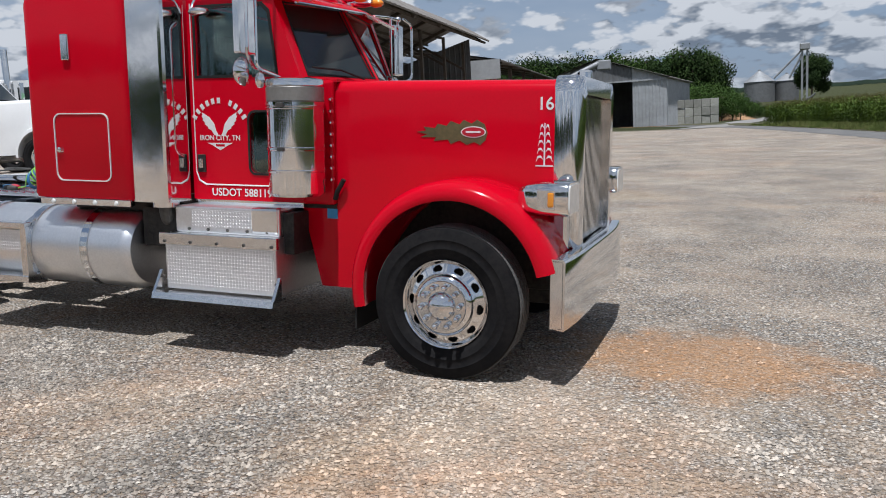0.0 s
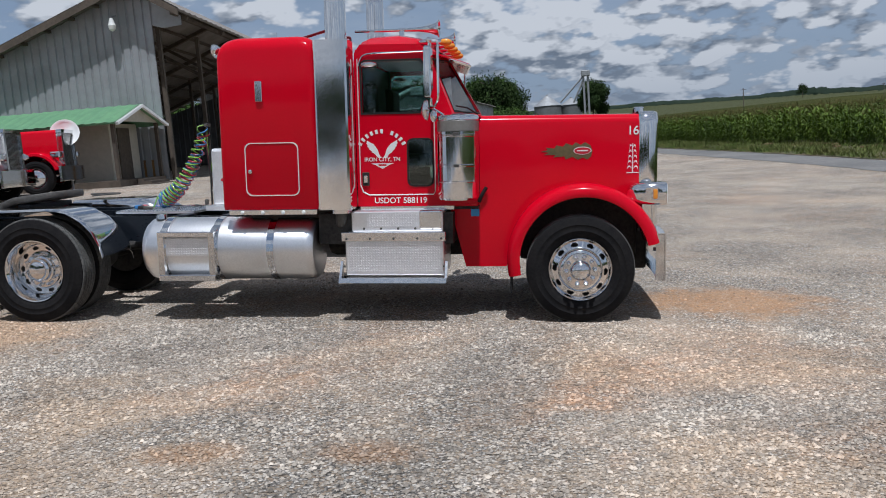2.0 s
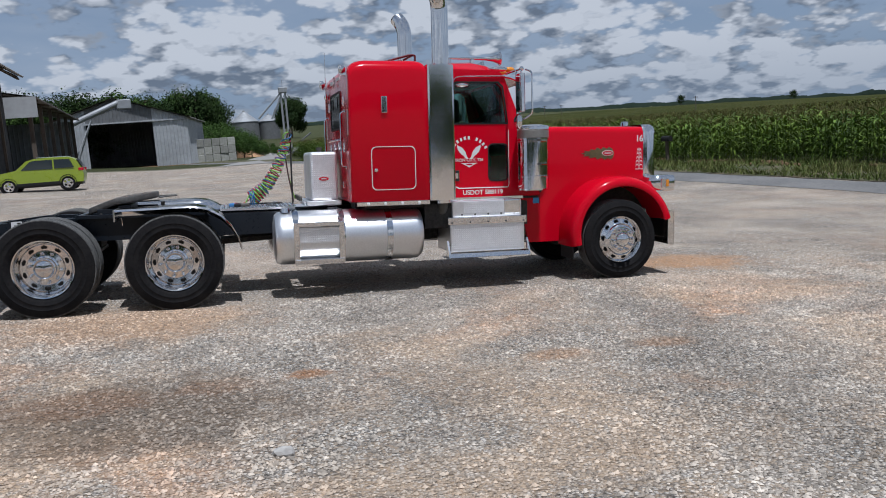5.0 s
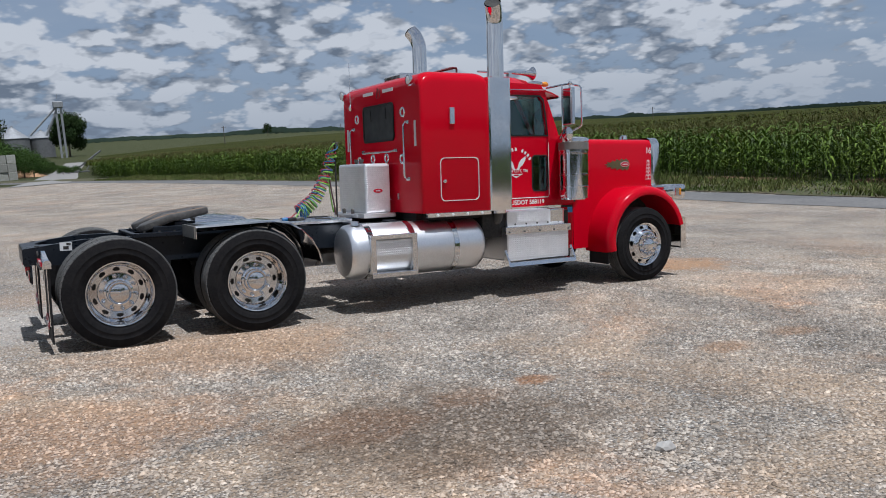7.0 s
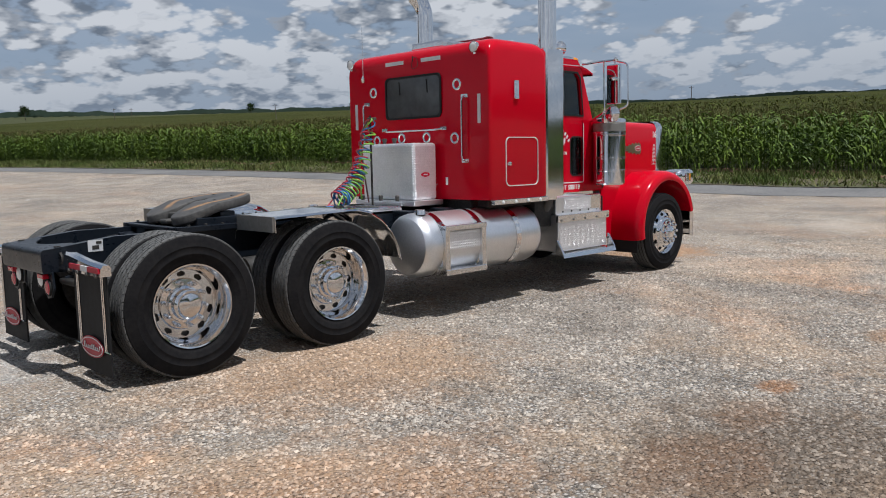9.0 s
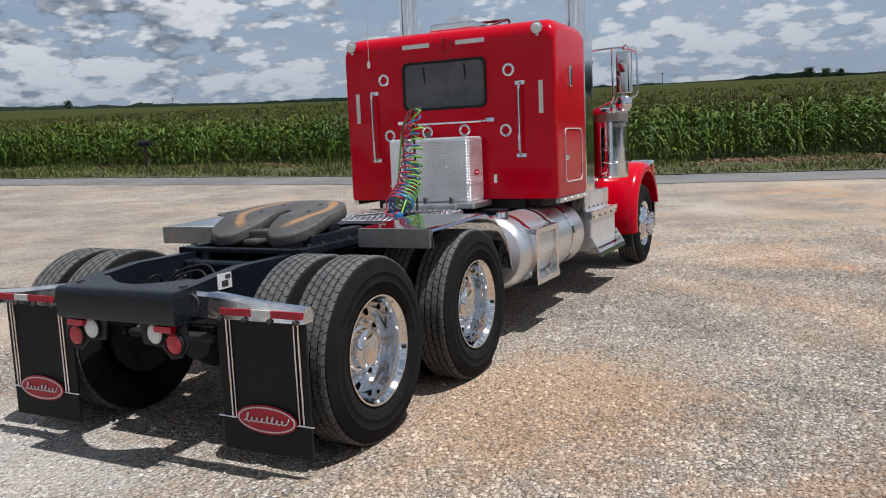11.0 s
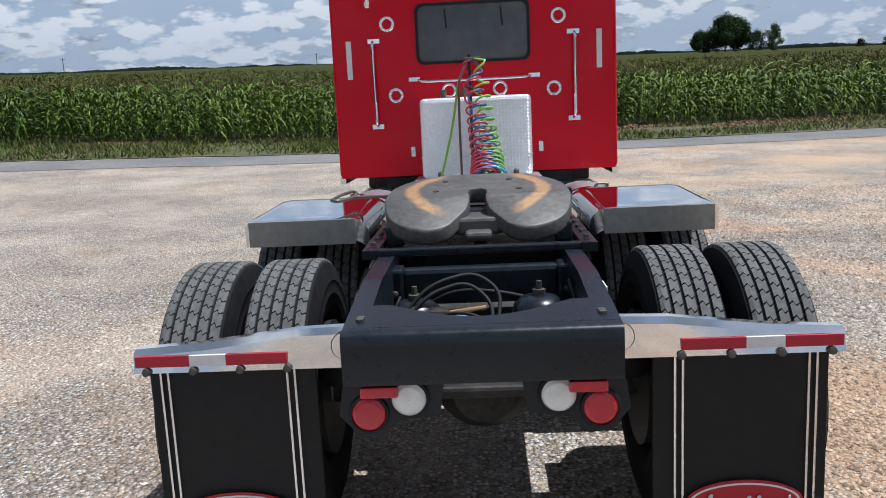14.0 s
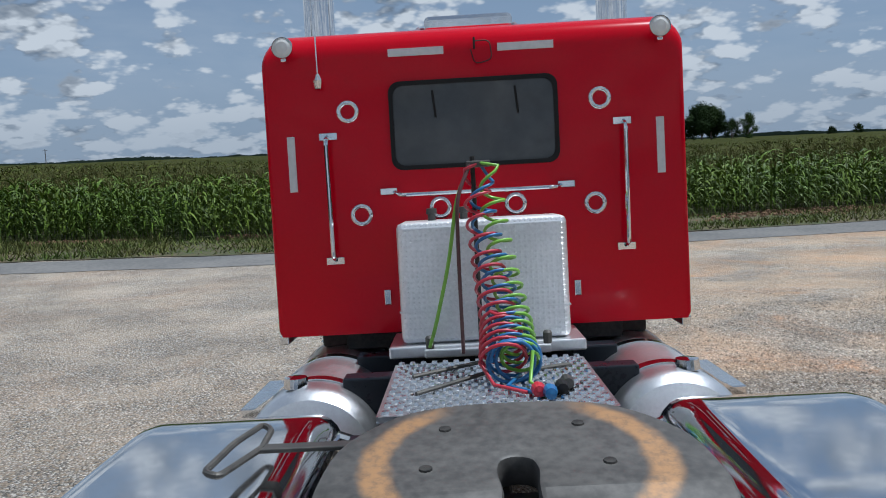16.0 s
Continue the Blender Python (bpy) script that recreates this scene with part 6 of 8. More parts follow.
def build_maize():
    rng = random.Random(21)
    full = [maize_plant(rng) for _ in range(9)]
    tops = [maize_plant(rng, True) for _ in range(6)]
    spots, pick, tspots, tpick = [], [], [], []
    off0 = ROAD_WIDE + VERGE_WIDE
    for row in range(13):
        step = 0.21 if row < 4 else 0.36
        y = -62.0
        while y < 87.0:
            y += step * rng.uniform(0.75, 1.25)
            off = off0 + 0.3 + 0.76 * row + rng.uniform(-0.08, 0.08) - 0.35 * math.sin(y * 0.33) * (row < 2)
            x = edge(y) + off
            spots.append((x, y + off * 0.14, lot(x, y) + 0.02, rng.uniform(0, 6.28), rng.uniform(0.88, 1.06) * (0.9 if row == 0 else 1.0)))
            pick.append(rng.randrange(len(full)))
    for _ in range(9000):
        off = off0 + 9.5 + 62 * rng.random() ** 1.7
        y = rng.uniform(-90, 190)
        x = edge(min(y, 118)) + off
        if y > 87 + 9 * (x - 2.6):
            continue
        tspots.append((x, y + off * 0.14, field_z(x, y) - 0.05, rng.uniform(0, 6.28), rng.uniform(0.92, 1.08)))
        tpick.append(rng.randrange(len(tops)))
    v, f = scatter([(p[0], p[1]) for p in full], spots, pick)
    stuff("maize_rows", v, f, LEAF, "tall green maize plants along the field edge", "maize")
    v, f = scatter([(p[0], p[1]) for p in tops], tspots, tpick)
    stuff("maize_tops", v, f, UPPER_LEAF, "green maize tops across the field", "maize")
    v, f = scatter([(p[2], p[3]) for p in full], spots, pick)
    v2, f2 = scatter([(p[2], p[3]) for p in tops], tspots, tpick)
    n = len(v)
    stuff("maize_tassels", v + v2, f + [tuple(q + n for q in face) for face in f2], TASSEL, "pale yellow maize tassels", "maize", False)
    # closed canopy behind the first rows
    verts, faces = [], []
    offs = [off0 + 8.5 + 3.2 * (1.165 ** k - 1) / 0.165 for k in range(40)]
    ys = [-95 + 300 * k / 170 for k in range(171)]
    far_ys = [-1500 + 3300 * k / 170 for k in range(171)]
    for i, off in enumerate(offs):
        q = min(1.0, i / 39) ** 2
        for y, fy in zip(ys, far_ys):
            yy = y * (1 - q) + fy * q
            x = edge(max(-60, min(yy, 118))) + off
            bump = noise.noise(Vector((x * 0.9, yy * 0.9, 0.0))) * 0.16 + noise.noise(Vector((x * 3.1, yy * 3.1, 4.0))) * 0.1
            verts.append((x, yy + min(off, 80) * 0.14, field_z(x, yy) + 1.68 + bump))
    n = len(ys)
    for i in range(len(offs) - 1):
        for k in range(n - 1):
            if verts[i * n + k][1] > 86 + 9 * (verts[i * n + k][0] - 2.6):
                continue
            faces.append((i * n + k, i * n + k + 1, (i + 1) * n + k + 1, (i + 1) * n + k))
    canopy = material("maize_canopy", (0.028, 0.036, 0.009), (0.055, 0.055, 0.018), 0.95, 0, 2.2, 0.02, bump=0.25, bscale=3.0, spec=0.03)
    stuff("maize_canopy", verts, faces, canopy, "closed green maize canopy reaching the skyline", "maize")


build_maize()


def build_verge():
    rng = random.Random(8)
    v, f = [], []
    for _ in range(80000):
        y = rng.uniform(-45, 75)
        off = ROAD_WIDE + 0.1 + (VERGE_WIDE + 0.6) * rng.random()
        clump = noise.noise(Vector((off * 0.7, y * 0.35, 1.0))) - (0.3 if y < 1 and off > ROAD_WIDE + 1.6 else 0.0)
        if rng.random() > 0.75 + clump:
            continue
        x = edge(y) + off
        yy = y + off * 0.14
        z = lot(x, yy) + 0.03
        a, h, w = rng.uniform(0, 6.28), rng.uniform(0.06, 0.24) * (1 + 0.9 * max(clump, -0.4)), rng.uniform(0.012, 0.03)
        lx, ly = rng.uniform(-0.2, 0.2), rng.uniform(-0.2, 0.2)
        b = len(v)
        c, s = math.cos(a) * w, math.sin(a) * w
        v += [(x - c, yy - s, z), (x + c, yy + s, z), (x + lx, yy + ly, z + h)]
        f.append((b, b + 1, b + 2))
    stuff("verge_grass", v, f, GRASS, "tufts of rough green and dry grass", "grass", False)
    # ploughed clods along the foot of the maize
    v, f = [], []
    for _ in range(5200):
        y = rng.uniform(-45, 40)
        off = ROAD_WIDE + VERGE_WIDE - abs(rng.gauss(0, 1.0 if y < 1 else 0.45)) + 0.4
        if noise.noise(Vector((off * 0.8, y * 0.5, 7.0))) < (-0.2 if y < 1 else 0.12) or off < ROAD_WIDE + 0.2:
            continue
        x, yy, r = edge(y) + off, y + off * 0.14, rng.uniform(0.03, 0.13)
        z = lot(x, yy) + 0.03
        b, turn = len(v), rng.uniform(0, 6.28)
        ring = [(x + r * rng.uniform(0.8, 1.4) * math.cos(turn + 1.257 * k), yy + r * rng.uniform(0.8, 1.4) * math.sin(turn + 1.257 * k), z - 0.02) for k in range(5)]
        cap = [(x + 0.6 * (p[0] - x), yy + 0.6 * (p[1] - yy), z + r * rng.uniform(0.5, 0.9)) for p in ring]
        v += ring + cap
        f += [(b + k, b + (k + 1) % 5, b + 5 + (k + 1) % 5, b + 5 + k) for k in range(5)] + [tuple(b + 5 + k for k in range(5))]
    stuff("soil_clods", v, f, SOIL, "brown clods of ploughed earth beside the maize", "soil", False)


build_verge()

# ---------------------------------------------------------------- trees
TREE_LEAF = material("tree_leaf", (0.028, 0.058, 0.013), (0.055, 0.092, 0.02), 0.8, 0, 3, 0.15, spec=0.12)
island_tint(TREE_LEAF, 0.5)
DARK_LEAF = material("dark_tree_leaf", (0.016, 0.032, 0.01), (0.03, 0.048, 0.013), 0.8, 0, 3, 0.15, spec=0.1)
island_tint(DARK_LEAF, 0.4)
# Paler and bluer than nearer leaves: distance haze is put into the colour.
HAZED_LEAF = material("hazed_far_leaf", (0.05, 0.075, 0.055), (0.07, 0.095, 0.07), 0.9, 0, 0.05, 0.01, spec=0.05)
BARK = material("bark", (0.09, 0.07, 0.05), (0.14, 0.11, 0.08), 0.9, 0, 8, 1.5, bump=0.02, bscale=12)


def tree(name, rng, h, wide, leaves, leaf, mat, label, base=0.2):
    t = thing(name, label, "tree")
    bm = bmesh.new()
    tips = []
    rod(bm, [(0, 0, -0.3), (0.05, 0.02, h * 0.3), (-0.03, 0.06, h * 0.6), (0.02, 0, h * 0.85)], 0.022 * h, 7)
    for k in range(9):
        a = 2.4 * k + rng.uniform(-0.3, 0.3)
        z = h * (base + 0.07 * k)
        r = wide * rng.uniform(0.55, 0.9) * (1 - 0.45 * (z / h - base))
        tip = (math.cos(a) * r, math.sin(a) * r, min(h * 0.95, z + r * 0.6))
        rod(bm, [(0, 0, z), (tip[0] * 0.5, tip[1] * 0.5, z + (tip[2] - z) * 0.65), tip], 0.007 * h, 5)
        tips.append(tip)
    tips += [(0, 0, h * 0.9), (wide * 0.25, 0, h * 0.82), (-wide * 0.2, wide * 0.2, h * 0.85)]
    part("trunk", bm, BARK, t)
    v, f = [], []
    for _ in range(leaves):
        tip = rng.choice(tips)
        rr = wide * 0.42 * rng.random() ** 0.4
        d = Vector((rng.gauss(0, 1), rng.gauss(0, 1), rng.gauss(0, 0.75))).normalized() * rr
        c = Vector(tip) * rng.uniform(0.78, 1.02) + d
        if c.z < h * base * 0.5:
            continue
        n = (d.normalized() + Vector((rng.gauss(0, 0.5), rng.gauss(0, 0.5), rng.gauss(0, 0.5) + 0.3))).normalized()
        u = n.orthogonal().normalized() * leaf * rng.uniform(0.6, 1.3)
        w = n.cross(u.normalized()) * leaf * rng.uniform(0.4, 0.9)
        b = len(v)
        v += [c - u, c + w * 0.8, c + u, c - w * 0.8]
        f.append((b, b + 1, b + 2, b + 3))
    me = bpy.data.meshes.new("crown")
    me.from_pydata([tuple(p) for p in v], [], f)
    me.materials.append(mat)
    cr = new("crown", me)
    cr.parent = t
    return t


def at_ground(x, y, turn=0.0, size=1.0, sink=0.0):
    return pose(x, y, lot(x, y) - sink, 0, 0, turn) @ Matrix.Scale(size, 4)


rng = random.Random(77)
kinds = [tree("tree", rng, 8.5, 3.2, 5200, 0.17, TREE_LEAF, "leafy green tree at the edge of the wood"),
         tree("tree", rng, 9.5, 2.6, 4800, 0.17, TREE_LEAF, "leafy green tree at the edge of the wood", 0.12),
         tree("tree", rng, 9.0, 3.6, 5200, 0.18, DARK_LEAF, "dark green tree in the wood"),
         tree("tree", rng, 5.0, 3.4, 5000, 0.13, TREE_LEAF, "low bushy green tree beside the shed", 0.06),
         tree("tree", rng, 15.0, 6.2, 15000, 0.36, DARK_LEAF, "large dark round tree far off in the fields")]


def spot(az, dist):
    """Places round the lot's middle by bearing and distance."""
    return -5.5 + dist * math.cos(radians(az)), -10.1 + dist * math.sin(radians(az))


rows = []
for k in range(120):
    az = 86.2 + 0.23 * k + rng.uniform(-0.3, 0.3)
    rows.append((az, rng.uniform(180, 215), rng.choice((0, 1, 1, 2)), rng.uniform(1.35, 1.75) * (0.12 + 0.88 * min(1, max(0, az - 88.9) / 1.6))))
for k in range(34):
    az = 85.2 + 0.42 * k + rng.uniform(-0.3, 0.3)
    rows.append((az, rng.uniform(150, 172), 3, rng.uniform(0.9, 1.4) * (0.3 + 0.8 * min(1, max(0, az - 86.2) / 4.5))))
used = [False] * 4 + [True]
for az, dist, i, size in rows:
    x, y = spot(az, dist)
    m = at_ground(x, y, rng.uniform(0, 360))
    if not used[i]:
        used[i] = True
        kinds[i].matrix_basis = m
        kinds[i].scale = (size, size, size)
    else:
        c = copy_thing(kinds[i], m)
        c.scale = (size, size, size)
for az, dist, i, size in ((85.25, 335, 4, 1.12), (-15.0, 300, 4, 0.62), (-16.6, 300, 4, 0.95), (-17.2, 306, 4, 0.9), (-18.5, 305, 2, 1.0), (-19.5, 300, 1, 1.2), (-24.5, 420, 2, 0.6), (-26, 430, 2, 0.7), (2.0, 420, 2, 0.75), (1.0, 420, 0, 0.7), (0.2, 425, 2, 0.6), (72, 700, 2, 1.2), (58, 800, 2, 1.2), (51, 800, 2, 1.1)):
    if az > 79:
        x, y = spot(az, dist)
    else:
        x, y = -8 + dist * math.cos(radians(az)), dist * math.sin(radians(az))
    if i == 4 and az > 79:
        kinds[4].matrix_basis = pose(x, y, lot(x, y) - 0.3) @ Matrix.Scale(size, 4)
        continue
    c = copy_thing(kinds[i], pose(x, y, field_z(x, y), 0, 0, rng.uniform(0, 360)))
    c.scale = (size, size, size)


# unseen wood added on the lot's near side, mirrored in the bright metal
for k in range(22):
    az = 200 + 4.4 * k + rng.uniform(-1.5, 1.5)
    dist = rng.uniform(46, 60)
    x, y = -5 + dist * math.cos(radians(az)), -9 + dist * math.sin(radians(az))
    c = copy_thing(kinds[(0, 2, 1, 2)[k % 4]], at_ground(x, y, rng.uniform(0, 360)))
    size = rng.uniform(0.8, 1.15)
    c.scale = (size, size, size)


def far_woods():
    """A low line of woods all round the skyline."""
    rng = random.Random(4)
    v, f = [], []
    for k in range(16000):
        az = radians(rng.uniform(-75, 96))
        d = 900 + 60 * rng.random()
        lump = noise.noise(Vector((math.degrees(az) * 0.16, 0, 0))) + 0.5 * noise.noise(Vector((math.degrees(az) * 0.8, 3, 0)))
        h = max(0.3, 1.6 + 5.0 * lump)
        x, y = d * math.cos(az), d * math.sin(az)
        z = field_z(x, y) + 1.5 + h * rng.random() ** 0.8
        s = rng.uniform(1.2, 3.2)
        b = len(v)
        t = rng.uniform(0, 3.14)
        cx, cy = -math.sin(az) * s, math.cos(az) * s
        v += [(x - cx, y - cy, z - s * 0.5), (x + cx * 0.6, y + cy * 0.6, z - s * 0.6), (x + cx, y + cy, z + s * 0.4), (x - cx * 0.4, y - cy * 0.4, z + s * 0.6)]
        f.append((b, b + 1, b + 2, b + 3))
    stuff("far_woods", v, f, HAZED_LEAF, "thin line of woods on the skyline, tinted with haze", "woods", False)


far_woods()

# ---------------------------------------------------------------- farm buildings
# Darker sheet: own tone on bins and conveyor, put-in shade on barn and shed.
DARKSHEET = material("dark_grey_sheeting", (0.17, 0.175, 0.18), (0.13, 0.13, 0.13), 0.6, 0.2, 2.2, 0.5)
SHEET = material("weathered_white_sheeting", (0.42, 0.43, 0.44), (0.33, 0.335, 0.34), 0.5, 0.2, 2.2, 0.5, rough2=0.7)
GREYSHEET = material("galvanised_sheeting", (0.33, 0.34, 0.35), (0.25, 0.255, 0.26), 0.5, 0.4, 1.6, 0.35, rough2=0.7)
DULLROOF = material("rusted_roof_sheet", (0.24, 0.22, 0.2), (0.17, 0.15, 0.135), 0.7, 0.2, 1.5, 0.4)
GREENROOF = material("green_metal_roof", (0.13, 0.27, 0.14), (0.1, 0.22, 0.12), 0.45, 0.1, 3, 0.6)
TIMBER = material("old_timber", (0.1, 0.078, 0.058), (0.065, 0.052, 0.042), 0.85, 0, 9, 1.2)
CREAM = material("cream_siding", (0.5, 0.46, 0.38), (0.42, 0.39, 0.32), 0.7, 0, 6, 0.8)
EARTH = material("clay_heap", (0.42, 0.25, 0.13), (0.34, 0.2, 0.11), 0.95, 0, 3, 0.7, bump=0.05, bscale=5)
BARNFLOOR = material("barn_floor_brown", (0.2, 0.165, 0.13), (0.14, 0.12, 0.1), 0.95, 0, 3, 0.5)
CONC = material("concrete_block", (0.36, 0.35, 0.32), (0.26, 0.26, 0.22), 0.9, 0, 5, 1.2, per_object=0.25)


def ribbed(p0, p1, low, top, rib=0.24, deep=0.03, n=None):
    """A ribbed metal sheet from p0 to p1, between two height functions of the distance along it."""
    bm = bmesh.new()
    a, b = Vector((*p0, 0)), Vector((*p1, 0))
    ln = (b - a).length
    d = (b - a).normalized()
    nrm = Vector((d.y, -d.x, 0))
    k, s, prev = 0, 0.0, None
    marks = []
    while s < ln:
        marks += [(s, 0), (s + rib * 0.68, 0), (s + rib * 0.78, deep), (s + rib * 0.92, deep)]
        s += rib
    marks = [(min(q, ln), w) for q, w in marks if q <= ln] + [(ln, 0)]
    for q, w in marks:
        p = a + d * q + nrm * w
        cur = (bm.verts.new((p.x, p.y, low(q))), bm.verts.new((p.x, p.y, top(q))), bm.verts.new((p.x - nrm.x * 0.05, p.y - nrm.y * 0.05, low(q))), bm.verts.new((p.x - nrm.x * 0.05, p.y - nrm.y * 0.05, top(q))))
        if prev:
            bm.faces.new((prev[0], cur[0], cur[1], prev[1]))
            bm.faces.new((prev[2], prev[3], cur[3], cur[2]))
            bm.faces.new((prev[1], cur[1], cur[3], prev[3]))
        prev = cur
    return bm


def roof_sheet(quad, rib_n, thick=0.06, up=0.025):
    """A sloping sheet with standing ribs running down it; quad is eave0, eave1, ridge1, ridge0."""
    bm = bmesh.new()
    e0, e1, r1, r0 = [Vector(p) for p in quad]
    nrm = (e1 - e0).cross(r0 - e0).normalized()
    if nrm.z < 0:
        nrm = -nrm
    prev = None
    for k in range(rib_n * 3 + 1):
        q = k / (rib_n * 3)
        w = up if k % 3 == 0 else 0
        lo, hi = e0.lerp(e1, q), r0.lerp(r1, q)
        cur = [bm.verts.new(p) for p in (lo + nrm * w, hi + nrm * w, hi - nrm * thick, lo - nrm * thick)]
        if prev:
            for j in range(4):
                bm.faces.new((prev[j], cur[j], cur[(j + 1) % 4], prev[(j + 1) % 4]))
        prev = cur
    bmesh.ops.recalc_face_normals(bm, faces=bm.faces)
    return bm


AWAY = Matrix.Translation((-0.7, -8.8, 1.75)) @ Matrix.Scale(1.7, 4) @ Matrix.Translation((0.7, 8.8, -1.75))


def barn():
    """Big open-sided barn. Local: x to the left along the gable, y back, from the roof's near corner."""
    b = thing("barn", "grey ribbed-metal barn with an open timber side", "barn", Matrix.Translation((-1.6, -0.5, 0.9)) @ AWAY @ pose(-10.1, 15.5, 0, 0, 0, 4) @ Matrix.Diagonal((1, 1, 1.1, 1)))
    g = 0.45
    ridge, eave = 6.15, 5.3
    def roof_z(u):
        return eave + (ridge - eave) * u / 1.4 if u < 1.4 else ridge - 0.355 * (u - 1.4)
    def wall_top(u):
        return roof_z(u + 0.9) - 0.1
    part("gable_wall", ribbed((-0.9, 0.45), (-10.4, 0.45), lambda q: g, wall_top, 0.26), GREYSHEET, b)
    part("gable_peak", loft([[(-0.9, 0.44, 5.0), (-0.9, 0.44, roof_z(0.9) - 0.12), (0.0, 0.44, 5.2), (0.0, 0.44, 4.95), (-0.55, 0.44, 4.9)], [(-0.9, 0.5, 5.0), (-0.9, 0.5, roof_z(0.9) - 0.12), (0.0, 0.5, 5.2), (0.0, 0.5, 4.95), (-0.55, 0.5, 4.9)]]), GREYSHEET, b)
    part("roof", roof_sheet([(0.15, -0.1, eave), (0.15, 20, eave), (-1.4, 20, ridge), (-1.4, -0.1, ridge)], 40), DULLROOF, b)
    part("roof", roof_sheet([(-11.2, -0.1, ridge - 0.355 * 9.8), (-11.2, 20, ridge - 0.355 * 9.8), (-1.4, 20, ridge), (-1.4, -0.1, ridge)], 40), DULLROOF, b)
    part("barge_board", loft([[(0.15, -0.13, eave), (-1.4, -0.13, ridge), (-11.2, -0.13, ridge - 0.355 * 9.8), (-11.2, -0.13, ridge - 0.355 * 9.8 - 0.2), (-1.4, -0.13, ridge - 0.2), (0.15, -0.13, eave - 0.2)], [(0.15, -0.08, eave), (-1.4, -0.08, ridge), (-11.2, -0.08, ridge - 0.355 * 9.8), (-11.2, -0.08, ridge - 0.355 * 9.8 - 0.2), (-1.4, -0.08, ridge - 0.2), (0.15, -0.08, eave - 0.2)]]), TIMBER, b)
    for k in range(6):
        y = 0.7 + 3.5 * k
        part("post", boxes((-0.92, -0.8, y, y + 0.14, g - 0.2, 5.1)), TIMBER, b)
        part("rafter", rod(bmesh.new(), [(0.1, y + 0.1, eave - 0.15), (-1.4, y + 0.1, ridge - 0.2), (-9, y + 0.1, ridge - 0.355 * 7.6 - 0.25)], 0.09, 4), TIMBER, b)
        part("brace", rod(bmesh.new(), [(-0.85, y + 0.1, 3.9), (-3.4, y + 0.1, 5.3)], 0.07, 4), TIMBER, b)
        part("inner_post", boxes((-5.06, -4.94, y, y + 0.14, g - 0.2, 4.8)), TIMBER, b)
    for k in range(12):
        u = 0.1 + 0.8 * k
        z = roof_z(u) - 0.1
        part("purlin", boxes((-u - 0.05, -u + 0.05, 0, 20, z - 0.08, z)), TIMBER, b)
    # Inner walls darker than outside: the barn's inner shade is in their colour.
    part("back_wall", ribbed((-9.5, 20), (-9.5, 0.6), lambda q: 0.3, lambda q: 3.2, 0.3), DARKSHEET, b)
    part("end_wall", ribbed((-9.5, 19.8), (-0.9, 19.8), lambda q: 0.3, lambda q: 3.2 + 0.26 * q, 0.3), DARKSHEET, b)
    # Floor browner and darker than the lot outside.
    part("floor", boxes((-9.5, -0.3, 0.6, 19.8, 0.1, g - 0.12)), BARNFLOOR, b)
    lamp = part("yard_lamp", lathe([(0.001, 0.2), (0.05, 0.18), (0.09, 0.05), (0.12, -0.02), (0.1, -0.12), (0.04, -0.17), (0.001, -0.18)], 18, "z", (-2.0, 0.1, 5.05)), WHITELENS, b)
    part("lamp_arm", rod(bmesh.new(), [(-2.0, 0.45, 5.35), (-2.0, 0.1, 5.25)], 0.025, 6), GREYSHEET, lamp)
    part("rust_patch", boxes((-1.75, -1.2, 0.405, 0.42, g, g + 0.85)), RUST, b)
    return b


barn()


def lean_shed():
    b = thing("open_shed", "open timber pole shed with a low metal roof", "shed", Matrix.Translation((-1.6, -0.5, 0.9)) @ AWAY @ pose(-11.4, 36.6, 0, 0, 0, 4))
    eave, ridge, g = 4.9, 5.5, 0.2
    part("roof", roof_sheet([(0.3, 0, eave), (0.3, 22, eave - 0.2), (-7, 22, ridge + 0.6), (-7, 0, ridge + 0.8)], 30), DULLROOF, b)
    part("fascia", boxes((-2.4, 0.25, -0.04, 0.06, 3.9, 4.95)), SHEET, b)
    for k in range(6):
        y = 0.4 + 4.2 * k
        part("post", boxes((-0.3, -0.1, y, y + 0.2, g - 0.3, 4.75)), TIMBER, b)
        part("rafter", rod(bmesh.new(), [(0.3, y + 0.1, eave - 0.15), (-7, y + 0.1, ridge + 0.55)], 0.08, 4), TIMBER, b)
    part("back_wall", ribbed((-7, 22), (-7, 0), lambda q: 0.0, lambda q: 5.6, 0.3), GREYSHEET, b)
    part("end_wall", ribbed((-7, 21.9), (-0.2, 21.9), lambda q: 0.0, lambda q: 4.6, 0.3), GREYSHEET, b)


lean_shed()


